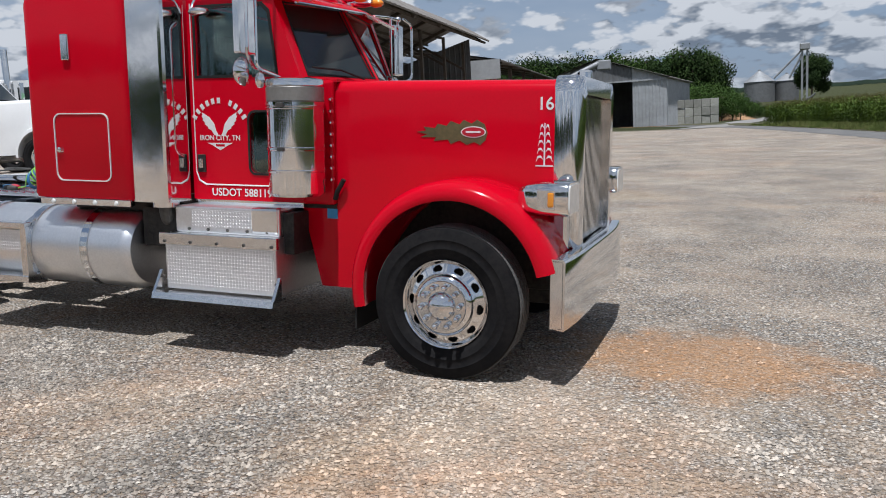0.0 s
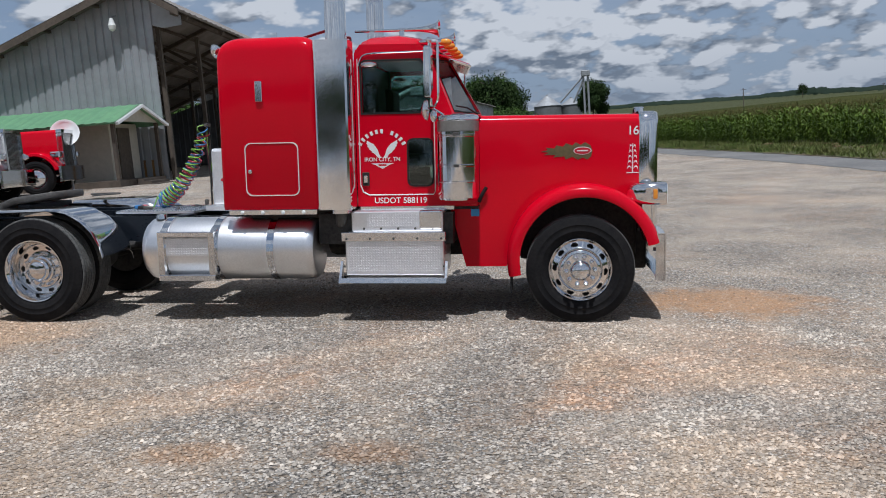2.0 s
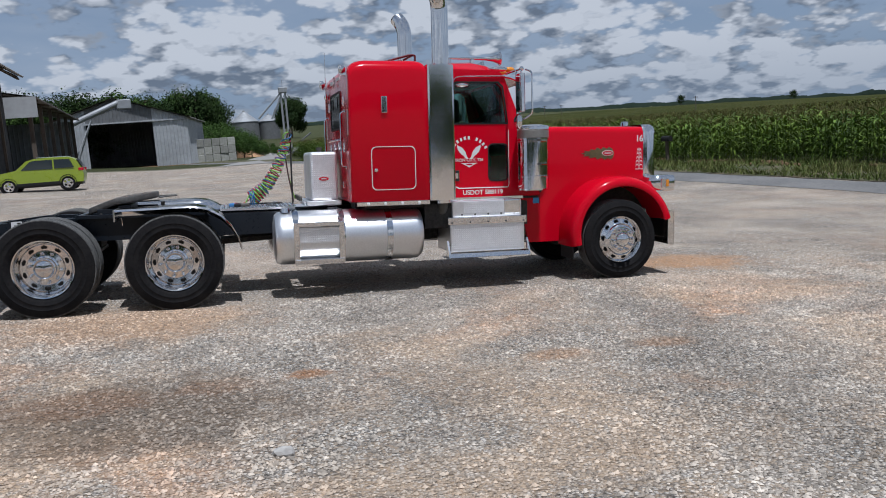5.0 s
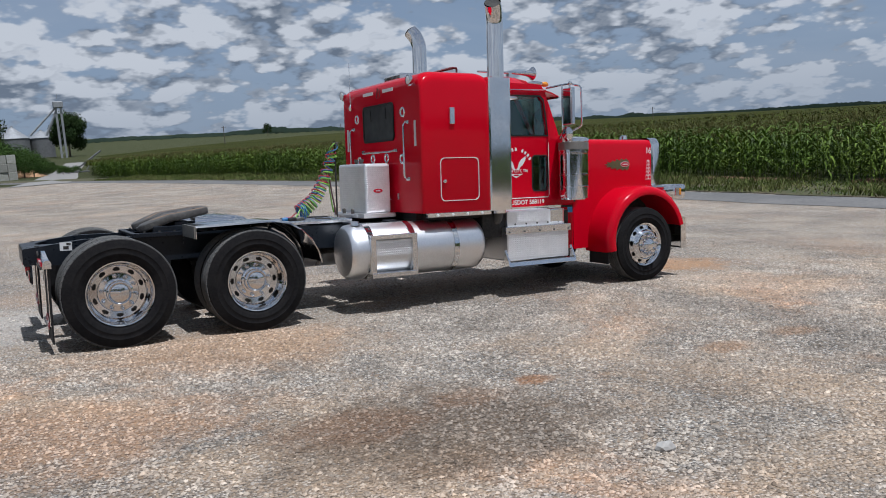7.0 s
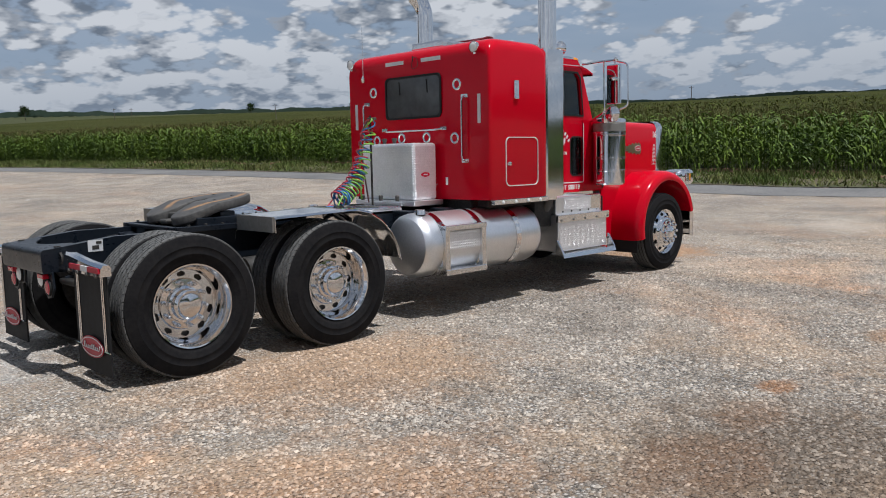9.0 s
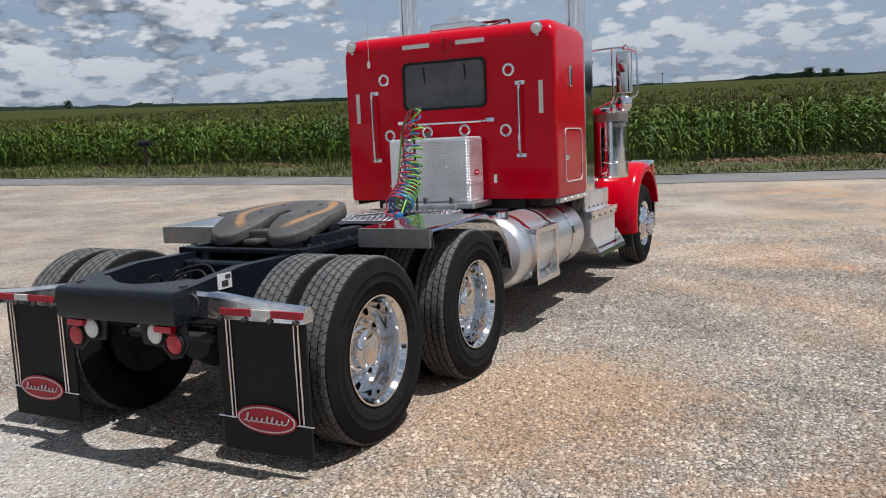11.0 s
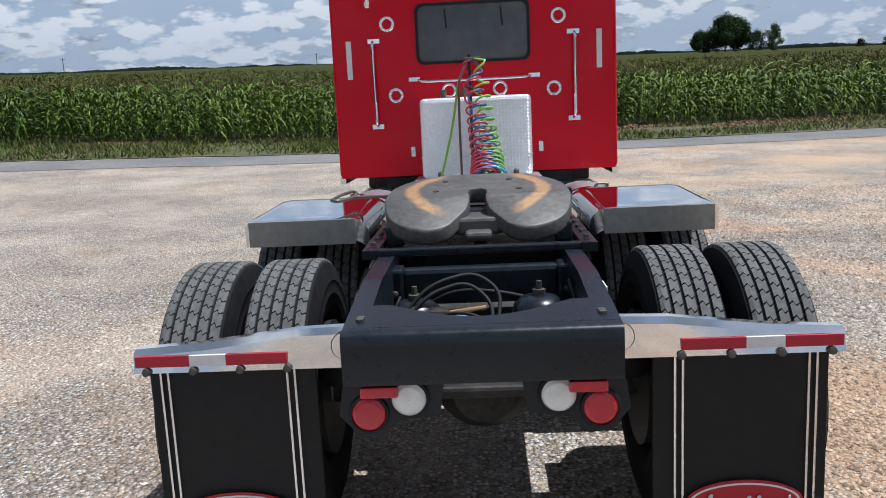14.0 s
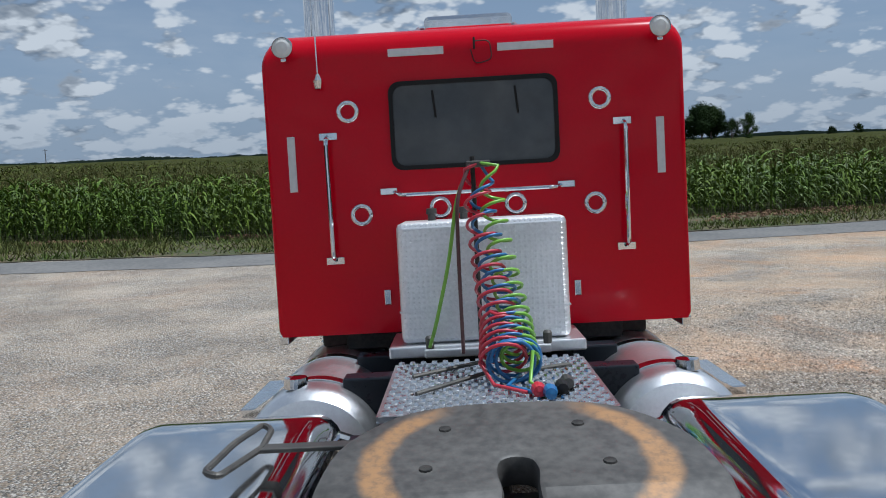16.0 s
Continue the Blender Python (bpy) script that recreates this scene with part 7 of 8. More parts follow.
def white_shed():
    g = lot(-21, 118) - 0.2
    b = thing("white_shed", "weathered white ribbed-metal shed with a wide doorway", "shed", pose(-19.4, 116, g, 0, 0, -4) @ Matrix.Scale(2.0, 4))
    ev, pk, hw, dp = 3.5, 5.1, 4.95, 11
    slope = lambda x: pk - (pk - ev) * abs(x) / hw
    part("front_wall", ribbed((-hw, 0), (-2.1, 0), lambda q: 0, lambda q: slope(-hw + q) - 0.05, 0.25), SHEET, b)
    part("front_wall", ribbed((2.5, 0), (hw, 0), lambda q: 0, lambda q: slope(2.5 + q) - 0.05, 0.25), SHEET, b)
    # Darker than the walls beside it: the overhang's shade put into the colour.
    part("lintel_wall", ribbed((-2.1, 0), (2.5, 0), lambda q: 3.3, lambda q: slope(-2.1 + q) - 0.05, 0.25), DARKSHEET, b)
    part("door_track", boxes((-2.2, 4.9, -0.12, -0.04, 3.28, 3.38)), SHEET, b)
    part("side_wall", ribbed((hw, 0), (hw, dp), lambda q: 0, lambda q: ev, 0.25), SHEET, b)
    part("side_wall", ribbed((-hw, dp), (-hw, 0), lambda q: 0, lambda q: ev, 0.25), SHEET, b)
    part("back_wall", ribbed((hw, dp), (-hw, dp), lambda q: 0, lambda q: slope(hw - q) - 0.05, 0.25), GREYSHEET, b)
    for s in (-1, 1):
        part("roof", roof_sheet([(s * (hw + 0.25), -0.25, ev - 0.08), (s * (hw + 0.25), dp + 0.2, ev - 0.08), (0, dp + 0.2, pk), (0, -0.25, pk)], 24), DULLROOF, b)
    part("lean_to_wall", ribbed((-hw - 4.5, 0.4), (-hw, 0.4), lambda q: 0, lambda q: 2.0 + 0.2 * q, 0.25), SHEET, b)
    part("lean_to_roof", roof_sheet([(-hw - 4.8, 0.1, 1.95), (-hw - 4.8, dp, 1.95), (-hw, dp, 2.95), (-hw, 0.1, 2.95)], 16), SHEET, b)
    part("floor", boxes((-hw, hw, 0, dp, -0.3, 0.02)), EARTH, b)


white_shed()


def auger():
    g = lot(-24, 104)
    a = thing("grain_auger", "long pale metal grain auger on a wheeled frame", "auger", pose(-25.0, 108, g) @ Matrix.Scale(2.0, 4))
    part("tube", rod(bmesh.new(), [(-5.5, -1.5, 0.4), (3.6, 0.5, 4.35)], 0.19, 12), GREYSHEET, a)
    part("spout", boxes((3.4, 4.3, 0.3, 0.75, 3.85, 4.5), bevel=0.06), GREYSHEET, a)
    part("hopper", boxes((-6.0, -4.8, -2.0, -1.0, 0.1, 0.8), bevel=0.08), GREYSHEET, a)
    for s in (-1, 1):
        part("leg", rod(bmesh.new(), [(0.4, s * 0.8 - 0.2, 0.2), (1.8, 0.1, 3.4)], 0.05, 6), GREYSHEET, a)
        part("wheel", lathe([(0.05, -0.09), (0.3, -0.09), (0.33, 0.0), (0.3, 0.09), (0.05, 0.09)], 18, "y", (0.4, s * 0.85 - 0.2, 0.33)), RUBBER, a)
    part("axle", rod(bmesh.new(), [(0.4, -1.05, 0.33), (0.4, 0.65, 0.33)], 0.04, 6), GREYSHEET, a)


auger()
# stacked blocks beside the shed
rng = random.Random(3)
stackx, stacky = -10.2, 124.0
first = None
for i in range(6):
    for j in range(3):
        x, y = stackx + 1.22 * i, stacky + 0.2 * i
        z = lot(x, y) - 0.05 + 1.26 * j
        if first is None:
            first = part("block", boxes((0, 1.16, 0, 1.2, 0, 1.22), bevel=0.05), CONC)
            first.matrix_basis = pose(x, y, z)
            tagged(first, "rough grey concrete block in a stack", "block", "stacked blocks")
        else:
            o = share("block", first, pose(x + rng.uniform(-0.02, 0.02), y + rng.uniform(-0.1, 0.1), z, 0, 0, rng.uniform(-2, 2)))
            tagged(o, "rough grey concrete block in a stack", "block", "stacked blocks")
v, f = [], []
for j in range(15):
    for i in range(25):
        t, q = 2 * math.pi * i / 24, j / 14
        r = 4.2 * q * (1 + 0.15 * noise.noise(Vector((math.cos(t) * 2, math.sin(t) * 2, 0))))
        x, y = -1.2 + r * math.cos(t), 150 + r * math.sin(t)
        v.append((x, y, lot(x, y) - 0.05 + 2.3 * (1 - q) ** 1.3 * (1 + 0.2 * noise.noise(Vector((x * 0.4, y * 0.4, 0))))))
for j in range(14):
    for i in range(24):
        f.append((j * 25 + i, j * 25 + i + 1, (j + 1) * 25 + i + 1, (j + 1) * 25 + i))
stuff("clay_heap", v, f, EARTH, "low heap of orange clay soil", "soil heap")


def house():
    g = lot(-19, 27) - 0.1
    b = thing("porch_house", "small cream house with a green metal roof and porch", "house", pose(-19.9, 29.9, g) @ Matrix.Scale(1.4, 4))
    ev, pk, hw, ln = 2.3, 2.9, 1.6, 8.5
    part("wall", boxes((-ln, -0.9, -0.4, hw, 0.3, ev)), CREAM, b)
    part("gable", loft([[(-0.05, -hw - 0.1, ev), (-0.05, hw + 0.1, ev), (-0.05, 0, pk - 0.08)], [(0.0, -hw - 0.1, ev), (0.0, hw + 0.1, ev), (0.0, 0, pk - 0.08)]]), CREAM, b)
    for s in (-1, 1):
        part("roof", roof_sheet([(-ln - 0.2, s * (hw + 0.25), ev - 0.05), (0.2, s * (hw + 0.25), ev - 0.05), (0.2, 0, pk), (-ln - 0.2, 0, pk)], 22), GREENROOF, b)
        part("barge", rod(bmesh.new(), [(0.22, s * (hw + 0.25), ev - 0.1), (0.22, 0, pk - 0.05)], 0.07, 4), WHITE, b)
    part("porch_floor", boxes((-ln, 0.0, -hw - 0.1, hw + 0.1, 0.0, 0.32)), TIMBER, b)
    for x in (-0.1, -2.8, -5.6, -8.3):
        part("porch_post", boxes((x - 0.06, x + 0.06, -hw - 0.02, -hw + 0.1, 0.3, ev)), TIMBER, b)
    part("porch_post", boxes((-0.16, -0.04, hw - 0.1, hw + 0.02, 0.3, ev)), TIMBER, b)
    part("door", boxes((-0.92, -0.86, 0.1, 0.95, 0.32, 2.15)), TIMBER, b)
    part("window", boxes((-4.2, -3.3, -0.43, -0.38, 1.0, 1.9)), GLASS, b)
    for k in range(3):
        part("step", boxes((0.0 + 0.28 * k, 0.28 + 0.28 * k, -0.6, 0.8, 0.0, 0.3 - 0.09 * k)), TIMBER, b)


house()


def dish():
    g = lot(-21.3, 25.8)
    d = thing("satellite_dish", "white satellite dish on a pole", "satellite dish", pose(-21.3, 25.8, g, 0, 0, 20) @ Matrix.Scale(1.35, 4))
    bowl = lathe([(0.001, 0.16), (0.2, 0.13), (0.4, 0.03), (0.46, -0.02), (0.47, -0.02), (0.41, 0.05), (0.2, 0.16), (0.001, 0.19)], 30, "y")
    smooth(part("bowl", bowl, WHITE, d), 50).matrix_basis = pose(0, 0, 1.95, -18, 0, 0)
    part("pole", rod(bmesh.new(), [(0, 0.2, 0), (0, 0.2, 1.9)], 0.04, 8), GREYSHEET, d)
    part("feed_arm", rod(bmesh.new(), [(0, 0.05, 1.55), (0, -0.45, 1.8)], 0.015, 6), GREYSHEET, d)


dish()

# ---------------------------------------------------------------- parked vehicles


def parked_truck(m, paint, fend, label):
    t = thing("parked_truck", label, "truck", m, "trucks parked by the house")
    secs = []
    for k in range(25):
        x = -1.5 + 2.2 * k / 24
        q = k / 24
        hw_, bot = 0.76 - 0.13 * q, max(0.62, 0.6 + math.sqrt(max(0, 0.36 - (x - 0.1) ** 2)))
        pts = [(x, -hw_, bot), (x, -hw_, 1.3), (x, -hw_, 1.86), (x, -hw_ + 0.03, 1.93), (x, -hw_ + 0.1, 1.96), (x, 0, 1.98)]
        secs.append(pts + [(a, -b_, c) for a, b_, c in pts[-2::-1]])
    smooth(part("hood", loft(secs, closed=False, caps=False), paint, t), 50)
    for s in (-1, 1):
        ss = []
        for k in range(21):
            th = radians(12 + 172 * k / 20)
            ss.append([(0.1 + r * math.cos(th), s * y, 0.6 + r * math.sin(th)) for r, y in ((0.6, 0.62), (0.7, 0.62), (0.7, 1.05), (0.66, 1.14), (0.59, 1.15), (0.6, 1.0))])
        smooth(part("fender", loft(ss), fend, t), 50)
        w = new("wheel")
        w.parent, w.matrix_basis = t, pose(0.1, s * 0.98, 0.52, 0, 0, 0 if s < 0 else 180)
        tyre("tyre", RUBBER, w, 0.52, 0.28)
        smooth(part("rim", lathe([(0.31, -0.11), (0.29, -0.1), (0.2, -0.13), (0.16, -0.17), (0.06, -0.2), (0.001, -0.21)], 28), CHROME, w), 50)
        part("headlamp", boxes((0.55, 0.84, s * 0.78, s * 1.06, 1.1, 1.3), bevel=0.05), CHROME, t)
        part("exhaust_pipe", rod(bmesh.new(), [(-3.0, s * 0.95, 1.2), (-3.0, s * 0.95, 3.5)], 0.09, 14), CHROME, t)
        part("air_cleaner", rod(bmesh.new(), [(-1.65, s * 0.95, 1.2), (-1.65, s * 0.95, 1.95)], 0.17, 18), CHROME, t)
        part("mirror", boxes((-1.75, -1.7, s * 1.15, s * 1.32, 2.1, 2.55), bevel=0.01), CHROME, t)
        part("tank", rod(bmesh.new(), [(-4.6, s * 0.75, 0.7), (-2.9, s * 0.75, 0.7)], 0.31, 24), TANKMETAL, t)
    outer = rounded(-0.64, 0.64, 0.80, 1.97, 0.1, 5)
    inner = rounded(-0.52, 0.52, 0.86, 1.86, 0.06, 5)
    sh = part("grille", loft([[(0.68, y, z) for y, z in outer], [(0.84, y, z) for y, z in outer], [(0.84, y, z) for y, z in inner], [(0.77, y, z) for y, z in inner]], caps=False), CHROME, t)
    for k in range(13):
        y = -0.48 + 0.08 * k
        part("grille_bar", boxes((0.775, 0.80, y - 0.012, y + 0.012, 0.87, 1.85)), ALLOY, sh)
    part("grille_mesh", boxes((0.755, 0.768, -0.52, 0.52, 0.86, 1.86)), DARK, sh)
    part("bumper", boxes((0.8, 0.88, -1.2, 1.2, 0.38, 0.84), bevel=0.012), CHROME, t)
    side = [(-3.0, 1.0), (-3.0, 2.55), (-2.9, 2.66), (-2.2, 2.64), (-2.05, 2.56), (-1.5, 1.97), (-1.5, 1.0)]
    cb = part("cab", loft([[(x, -0.82, z) for x, z in side], [(x, 0.82, z) for x, z in side]]), paint, t)
    for s in (-1, 1):
        part("side_window", plate([(-2.8, 2.0), (-2.8, 2.46), (-2.2, 2.46), (-1.95, 2.0)], [], 0.008, flank(s, 0.82)), GLASS, cb)
    part("windscreen", loft([[(-2.04, y, 2.545), (-2.02, y, 2.53), (-1.54, y, 2.02), (-1.56, y, 2.04), (-1.53, y, 2.045), (-2.0, y, 2.545)] for y in (-0.72, 0.72)]), GLASS, cb)
    part("sleeper", boxes((-4.3, -3.1, -1.08, 1.08, 1.05, 2.7), bevel=0.1), paint, t)
    part("chassis", boxes((-7.5, 0.6, -0.42, 0.42, 0.6, 0.98)), BLACK, t)
    for x in (-5.6, -6.9):
        for s in (-1, 1):
            w = new("wheel")
            w.parent, w.matrix_basis = t, pose(x, s * 0.92, 0.52, 0, 0, 0 if s < 0 else 180)
            tyre("tyre", RUBBER, w, 0.52, 0.5)
    for y in (-0.5, -0.25, 0, 0.25, 0.5):
        part("roof_lamp", boxes((-2.15, -2.03, y - 0.03, y + 0.03, 2.64, 2.7), bevel=0.015), AMBER, t)
    return t


for x, y, turn, paint, fend, label in ((-22.0, 25.0, 15, RED, RED, "red semi truck parked beside the porch house"), (-21.6, 20.6, 15, WHITE, MAROON, "white semi truck with maroon fenders, parked"), (-21.2, 16.6, 15, WHITE, WHITE, "white semi truck with a tall grille, parked")):
    parked_truck(at_ground(x, y, turn, 1.4), paint, fend, label)


def suv(m):
    t = thing("crossover_car", "lime green crossover car parked on the gravel", "car", m)
    prof = [(-2.0, 0.35), (-2.05, 0.75), (-1.95, 1.02), (-1.72, 1.45), (-1.4, 1.58), (0.1, 1.58), (0.45, 1.5), (0.95, 1.08), (1.75, 0.95), (1.98, 0.8), (2.02, 0.4)]
    def ring_at(y, tuck):
        return [(x * (1 - tuck * 0.015), y if z < 1.05 else y * (1 - 0.14 * (z - 1.0) / 0.58), z) for x, z in prof]
    body = loft([ring_at(-0.90, 1.5), ring_at(-0.88, 0.6), ring_at(-0.5, 0), ring_at(0.5, 0), ring_at(0.88, 0.6), ring_at(0.90, 1.5)])
    body = smooth(part("body", body, LIME, t), 35)
    for s in (-1, 1):
        yy = lambda z: s * (0.9 * (1 - 0.14 * (z - 1.0) / 0.58) + 0.004)
        for q in ([(-1.62, 1.06), (-1.45, 1.47), (-0.75, 1.49), (-0.75, 1.06)], [(-0.68, 1.06), (-0.68, 1.49), (0.1, 1.49), (0.3, 1.45), (0.72, 1.06)]):
            part("side_window", loft([[(x, yy(z), z) for x, z in q], [(x, yy(z) + s * 0.004, z) for x, z in q]]), GLASS, body)
        for x in (-1.28, 1.3):
            w = new("wheel")
            w.parent, w.matrix_basis = t, pose(x, s * 0.82, 0.33, 0, 0, 0 if s < 0 else 180)
            tyre("tyre", RUBBER, w, 0.33, 0.21, 0.22)
            smooth(part("rim", holed_disc([(0.23, -0.1), (0.21, -0.1)] + between((0.2, -0.09), (0.06, -0.09), 6) + [(0.06, -0.095), (0.001, -0.1)], 60, 5, 0.14, 0.05, 0.05), ALLOY, w), 40)
            part("arch_trim", lathe([(0.34, 0), (0.40, 0), (0.40, 0.02), (0.34, 0.02)], 32, "y", (x, s * 0.9 - (0.02 if s > 0 else 0.0), 0.35)), FLAP, body)
        part("sill_trim", boxes((-0.95, 0.98, s * 0.86, s * 0.915, 0.3, 0.45), bevel=0.01), FLAP, body)
        part("tail_lamp", boxes((-2.04, -1.8, s * 0.62, s * 0.9, 0.88, 1.02), bevel=0.02), REDLENS, body)
        part("roof_rail", rod(bmesh.new(), [(-1.4, s * 0.68, 1.6), (0.0, s * 0.68, 1.62)], 0.018, 6), ALLOY, body)
        part("headlamp", boxes((1.75, 1.97, s * 0.55, s * 0.85, 0.75, 0.88), bevel=0.03), WHITELENS, body)
    part("rear_window", loft([[(-1.97, y, 1.06), (-1.75, y * 0.92, 1.44), (-1.77, y * 0.92, 1.45), (-1.985, y, 1.07)] for y in (-0.7, 0.7)]), GLASS, body)
    part("underbody", boxes((-1.9, 1.9, -0.7, 0.7, 0.22, 0.5)), DARK, t)


suv(at_ground(-13.9, 35.2, 184, 1.05))

# ---------------------------------------------------------------- far silos, elevator, poles, mailbox


def silo(x, y, r, h, cone):
    g = lot(x, y) - 0.5
    b = thing("grain_bin", "ribbed steel grain bin with a cone roof", "silo", pose(x, y, g), "grain bins")
    prof = []
    for k in range(int(h / 0.8)):
        prof += [(r, 0.8 * k), (r + 0.06, 0.8 * k + 0.4)]
    smooth(part("wall", lathe(prof + [(r, h)], 28, "z"), DARKSHEET, b), 40)
    part("cone_roof", lathe([(r + 0.25, h - 0.1), (0.5, h + cone), (0.5, h + cone + 0.4), (0.01, h + cone + 0.5)], 28, "z"), GREYSHEET, b)


for az, d, r, h, c in ((88.35, 345, 5.6, 8.2, 4.2), (86.75, 350, 4.4, 8.0, 2.6)):
    x, y = spot(az, d)
    silo(x, y, r, h, c)
ex, ey = spot(85.6, 318)
tower = thing("bucket_elevator", "tall slim grain elevator tower with spouts", "elevator", pose(ex, ey, lot(ex, ey)) @ Matrix.Scale(0.9, 4))
for dx in (-0.9, 0.9):
    part("leg", boxes((dx - 0.38, dx + 0.38, -0.3, 0.3, -1, 19.5)), GREYSHEET, tower)
for k in range(7):
    part("brace", rod(bmesh.new(), [(-0.9, 0, 1 + 2.6 * k), (0.9, 0, 3.4 + 2.6 * k)], 0.08, 4), GREYSHEET, tower)
part("head", boxes((-1.8, 1.8, -1.2, 1.2, 19.5, 22), bevel=0.3), GREYSHEET, tower)
part("mast", rod(bmesh.new(), [(0, 0, 22), (0, 0, 25)], 0.08, 5), GREYSHEET, tower)
part("spout", rod(bmesh.new(), [(-0.8, 0, 19.8), (-11, 0, 9.5)], 0.42, 6), GREYSHEET, tower)
part("spout", rod(bmesh.new(), [(-0.8, 0, 18.5), (-5.5, 0, 9.0)], 0.42, 6), GREYSHEET, tower)

def lane():
    """Narrow lane that leaves the back of the lot between the wood and the field."""
    mids = [(-3.0, 76.0), (-1.0, 90.0), (0.6, 104.0), (2.4, 124.0), (5.0, 150.0), (9.0, 185.0), (16.0, 240.0)]
    verts, faces = [], []
    for x, y in mids:
        for off in (-2.6, 0.0, 2.6):
            verts.append((x + off, y, lot(x + off, y) + (0.05 if off == 0 else 0.03)))
    for k in range(len(mids) - 1):
        for j in range(2):
            faces.append((3 * k + j, 3 * k + j + 1, 3 * k + j + 4, 3 * k + j + 3))
    me = bpy.data.meshes.new("lane")
    me.from_pydata(verts, [], faces)
    me.materials.append(material("lane_gravel", (0.19, 0.185, 0.175), (0.27, 0.255, 0.235), 0.95, 0, 4, 0.3))
    tagged(new("lane", me), "narrow grey lane leading past the field", "lane", kind="structure")


lane()
cx, cy = spot(84.7, 165)
conv = thing("grain_conveyor", "grey grain conveyor raised on a wheeled frame", "conveyor", pose(cx, cy, lot(cx, cy)))
part("trough", rod(bmesh.new(), [(-2.6, 0, 0.3), (2.6, 0, 3.9)], 0.17, 6), DARKSHEET, conv)
part("leg", rod(bmesh.new(), [(-0.4, -0.6, 0.3), (1.2, 0, 2.9)], 0.09, 5), DARKSHEET, conv)
part("axle_frame", boxes((-3.0, 0.2, -0.7, 0.7, 0.15, 0.4), bevel=0.05), DARKSHEET, conv)

WOODPOLE = material("grey_pole_wood", (0.12, 0.1, 0.08), (0.09, 0.075, 0.06), 0.9)
first = None
for az, el, d in ((75.3, 2.05, 330), (67.3, 1.65, 380), (66.2, 1.45, 420), (57.0, 1.3, 300), (45.5, 1.15, 330), (28.3, 0.95, 300), (12.0, 0.72, 360)):
    x, y = -6 + d * math.cos(radians(az)), -6 + d * math.sin(radians(az))
    base = field_z(x, y)
    m = pose(x, y, base, 0, 0, az) @ Matrix.Scale(min(1.5, max(0.8, (2.1 + d * math.tan(radians(el)) - base) / 9.0)), 4)
    if first is None:
        first = thing("utility_pole", "grey wooden utility pole far off in the field", "pole", m, "poles along the field")
        part("pole", rod(bmesh.new(), [(0, 0, 0), (0, 0, 9.0)], 0.16, 8), WOODPOLE, first)
        part("cross_arm", boxes((-0.08, 0.08, -1.1, 1.1, 8.3, 8.5)), WOODPOLE, first)
    else:
        copy_thing(first, m)

mx, my = 15.2, 23.6
mb = thing("mailbox", "dark mailbox on a wooden post by the road", "mailbox", pose(mx, my, lot(mx, my), 0, 0, 8))
part("post", boxes((-0.06, 0.06, -0.06, 0.06, -0.1, 1.0), bevel=0.008), TIMBER, mb)
part("box", loft([[(y, x, z) for y, z in ((-0.12, 1.0), (0.12, 1.0), (0.12, 1.14), (0.08, 1.22), (0.0, 1.25), (-0.08, 1.22), (-0.12, 1.14))] for x in (-0.28, 0.28)]), FLAP, mb)
part("flag", boxes((0.12, 0.128, -0.2, -0.05, 1.14, 1.24)), REDTAPE, mb)

# ---------------------------------------------------------------- loose stones on the lot


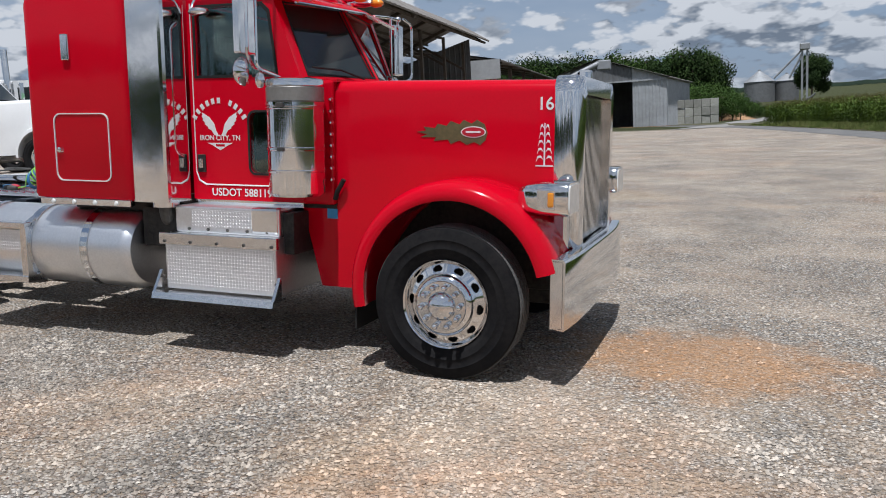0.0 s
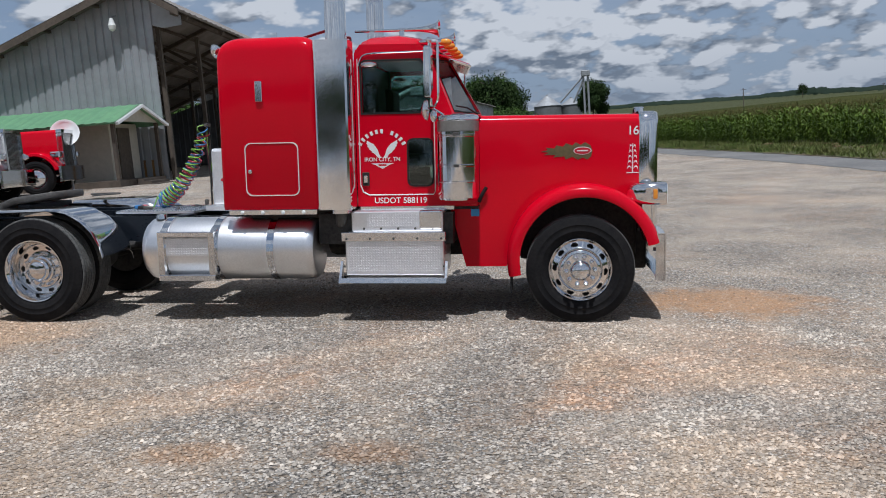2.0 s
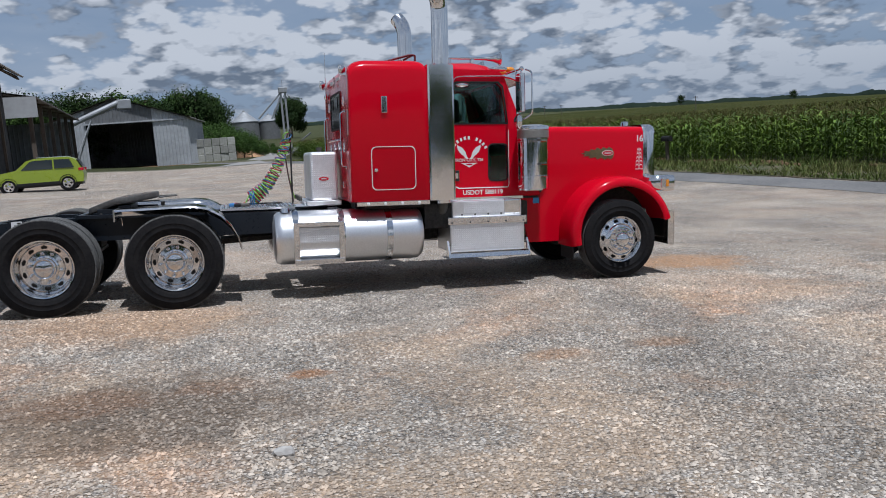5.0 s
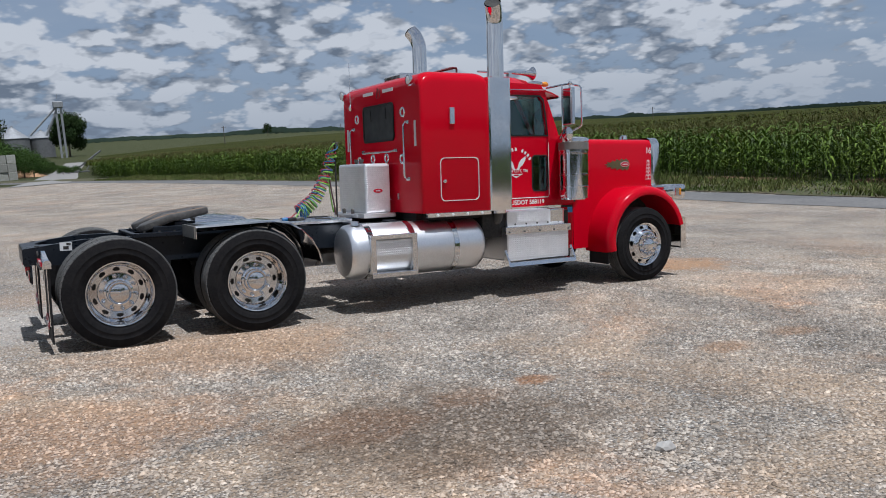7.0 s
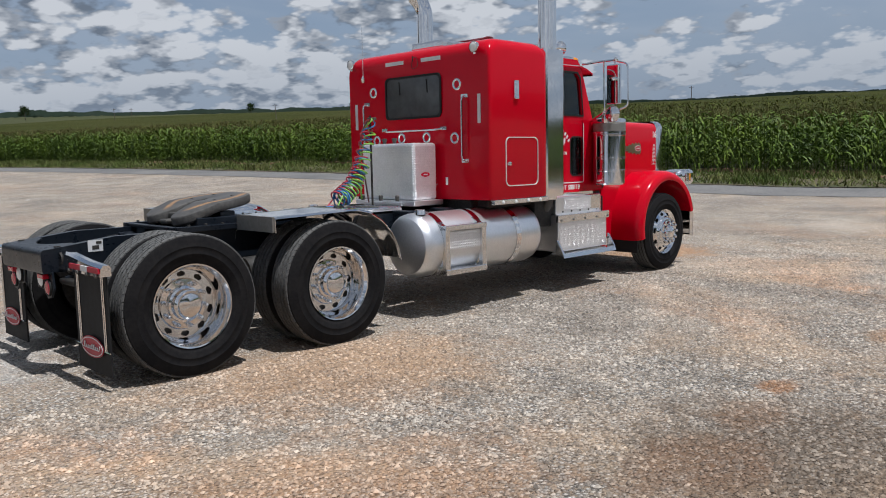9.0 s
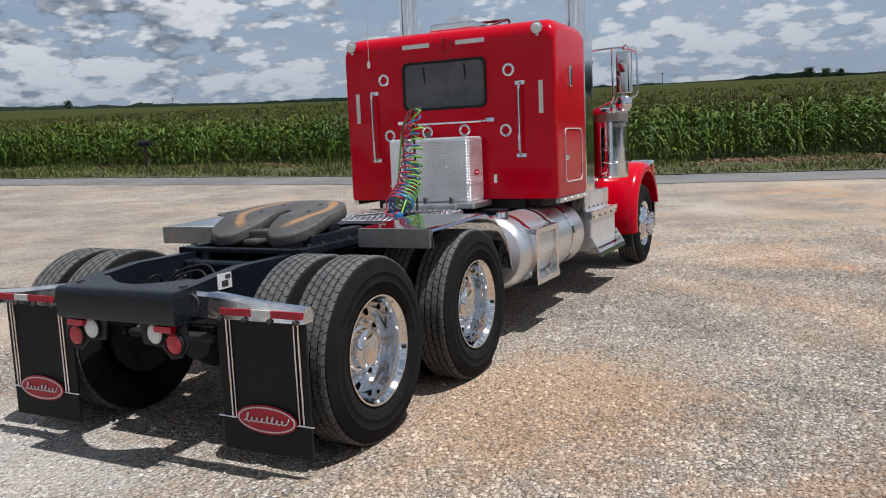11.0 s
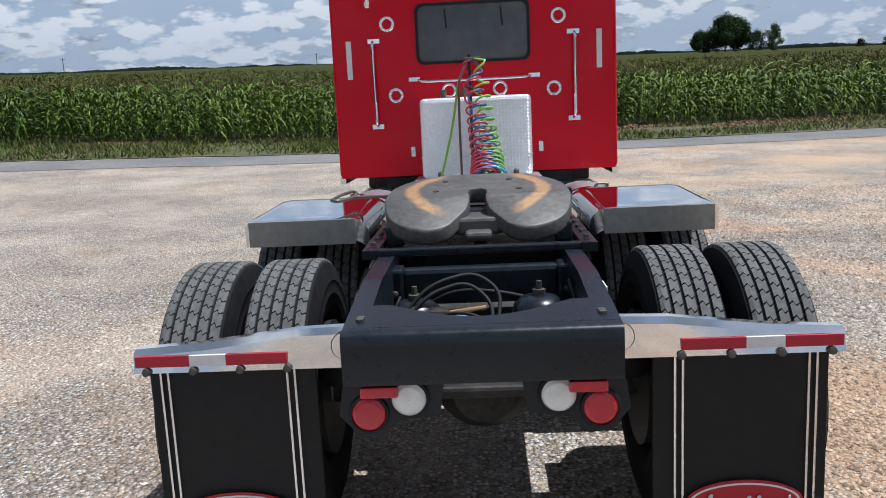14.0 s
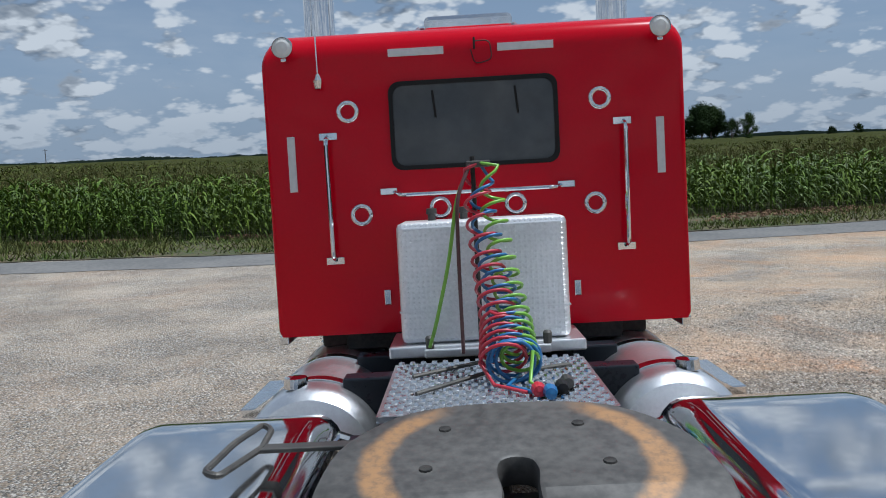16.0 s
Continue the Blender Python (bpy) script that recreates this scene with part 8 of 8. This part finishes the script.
def build_stones():
    rng = np.random.default_rng(12)
    stone_mat = material("crushed_limestone", (0.19, 0.172, 0.15), (0.47, 0.435, 0.385), 0.9, 0, 18, 2)
    g = Nodes(stone_mat.node_tree)
    bsdf = stone_mat.node_tree.nodes["Principled BSDF"]
    src = bsdf.inputs["Base Color"].links[0].from_socket
    g.plug(bsdf, Base_Color=g.mix(0.85, src, dirt(g, g.coords("Object"), src)))
    island_tint(stone_mat, 0.45)
    count = 150000
    x = np.concatenate([rng.uniform(-11.5, 4, count), rng.uniform(-13, 5, count)])
    y = np.concatenate([rng.uniform(-7.6, -1.2, count), rng.uniform(-9.5, 3.0, count)])
    keep = []
    for a, b in zip(x, y):
        patch = noise.noise(Vector((a * 0.5, b * 0.5, 7.0)))
        near = (-11.5 < a < 4 and -7.6 < b < -1.2)
        keep.append(rng.random() < (0.8 + 0.8 * patch) * (0.75 if near else 0.35))
    x, y = x[keep][:count], y[keep][:count]
    base = np.array([(1, 0, 0), (-1, 0, 0), (0, 1, 0), (0, -1, 0), (0, 0, 1), (0, 0, -1)], float)
    tri = np.array([(0, 2, 4), (2, 1, 4), (1, 3, 4), (3, 0, 4), (2, 0, 5), (1, 2, 5), (3, 1, 5), (0, 3, 5)])
    n = len(x)
    size = 0.007 + 0.013 * rng.random(n) ** 2.6
    v = base[None] * (size[:, None, None] * rng.uniform(0.55, 1.35, (n, 6, 1)))
    v[:, :, 2] *= 0.72
    a = rng.uniform(0, 6.28, n)
    c, s = np.cos(a)[:, None], np.sin(a)[:, None]
    px = v[:, :, 0] * c - v[:, :, 1] * s + x[:, None]
    py = v[:, :, 0] * s + v[:, :, 1] * c + y[:, None]
    gz = np.array([lot(p, q) for p, q in zip(x, y)])
    pz = v[:, :, 2] + gz[:, None] + size[:, None] * 0.2
    verts = np.stack([px, py, pz], -1).reshape(-1, 3)
    faces = (tri[None] + (np.arange(n) * 6)[:, None, None]).reshape(-1, 3)
    stuff("gravel", verts.tolist(), faces.tolist(), stone_mat, "loose pale crushed limestone gravel", "gravel", False)


build_stones()
rk = bmesh.new()
bmesh.ops.create_icosphere(rk, subdivisions=2, radius=1.0)
for vert in rk.verts:
    vert.co *= 1 + 0.3 * noise.noise(vert.co * 1.4)
    vert.co = Vector((vert.co.x * 0.065, vert.co.y * 0.045, vert.co.z * 0.035))
p = TILT @ Vector((-4.53, -5.98, 0.02))
rock = part("stone", rk, material("pale_stone", (0.4, 0.38, 0.35), (0.3, 0.28, 0.26), 0.9, 0, 20, 4))
rock.matrix_basis = Matrix.Translation(p)
tagged(rock, "single fist-sized grey stone on the gravel", "stone")
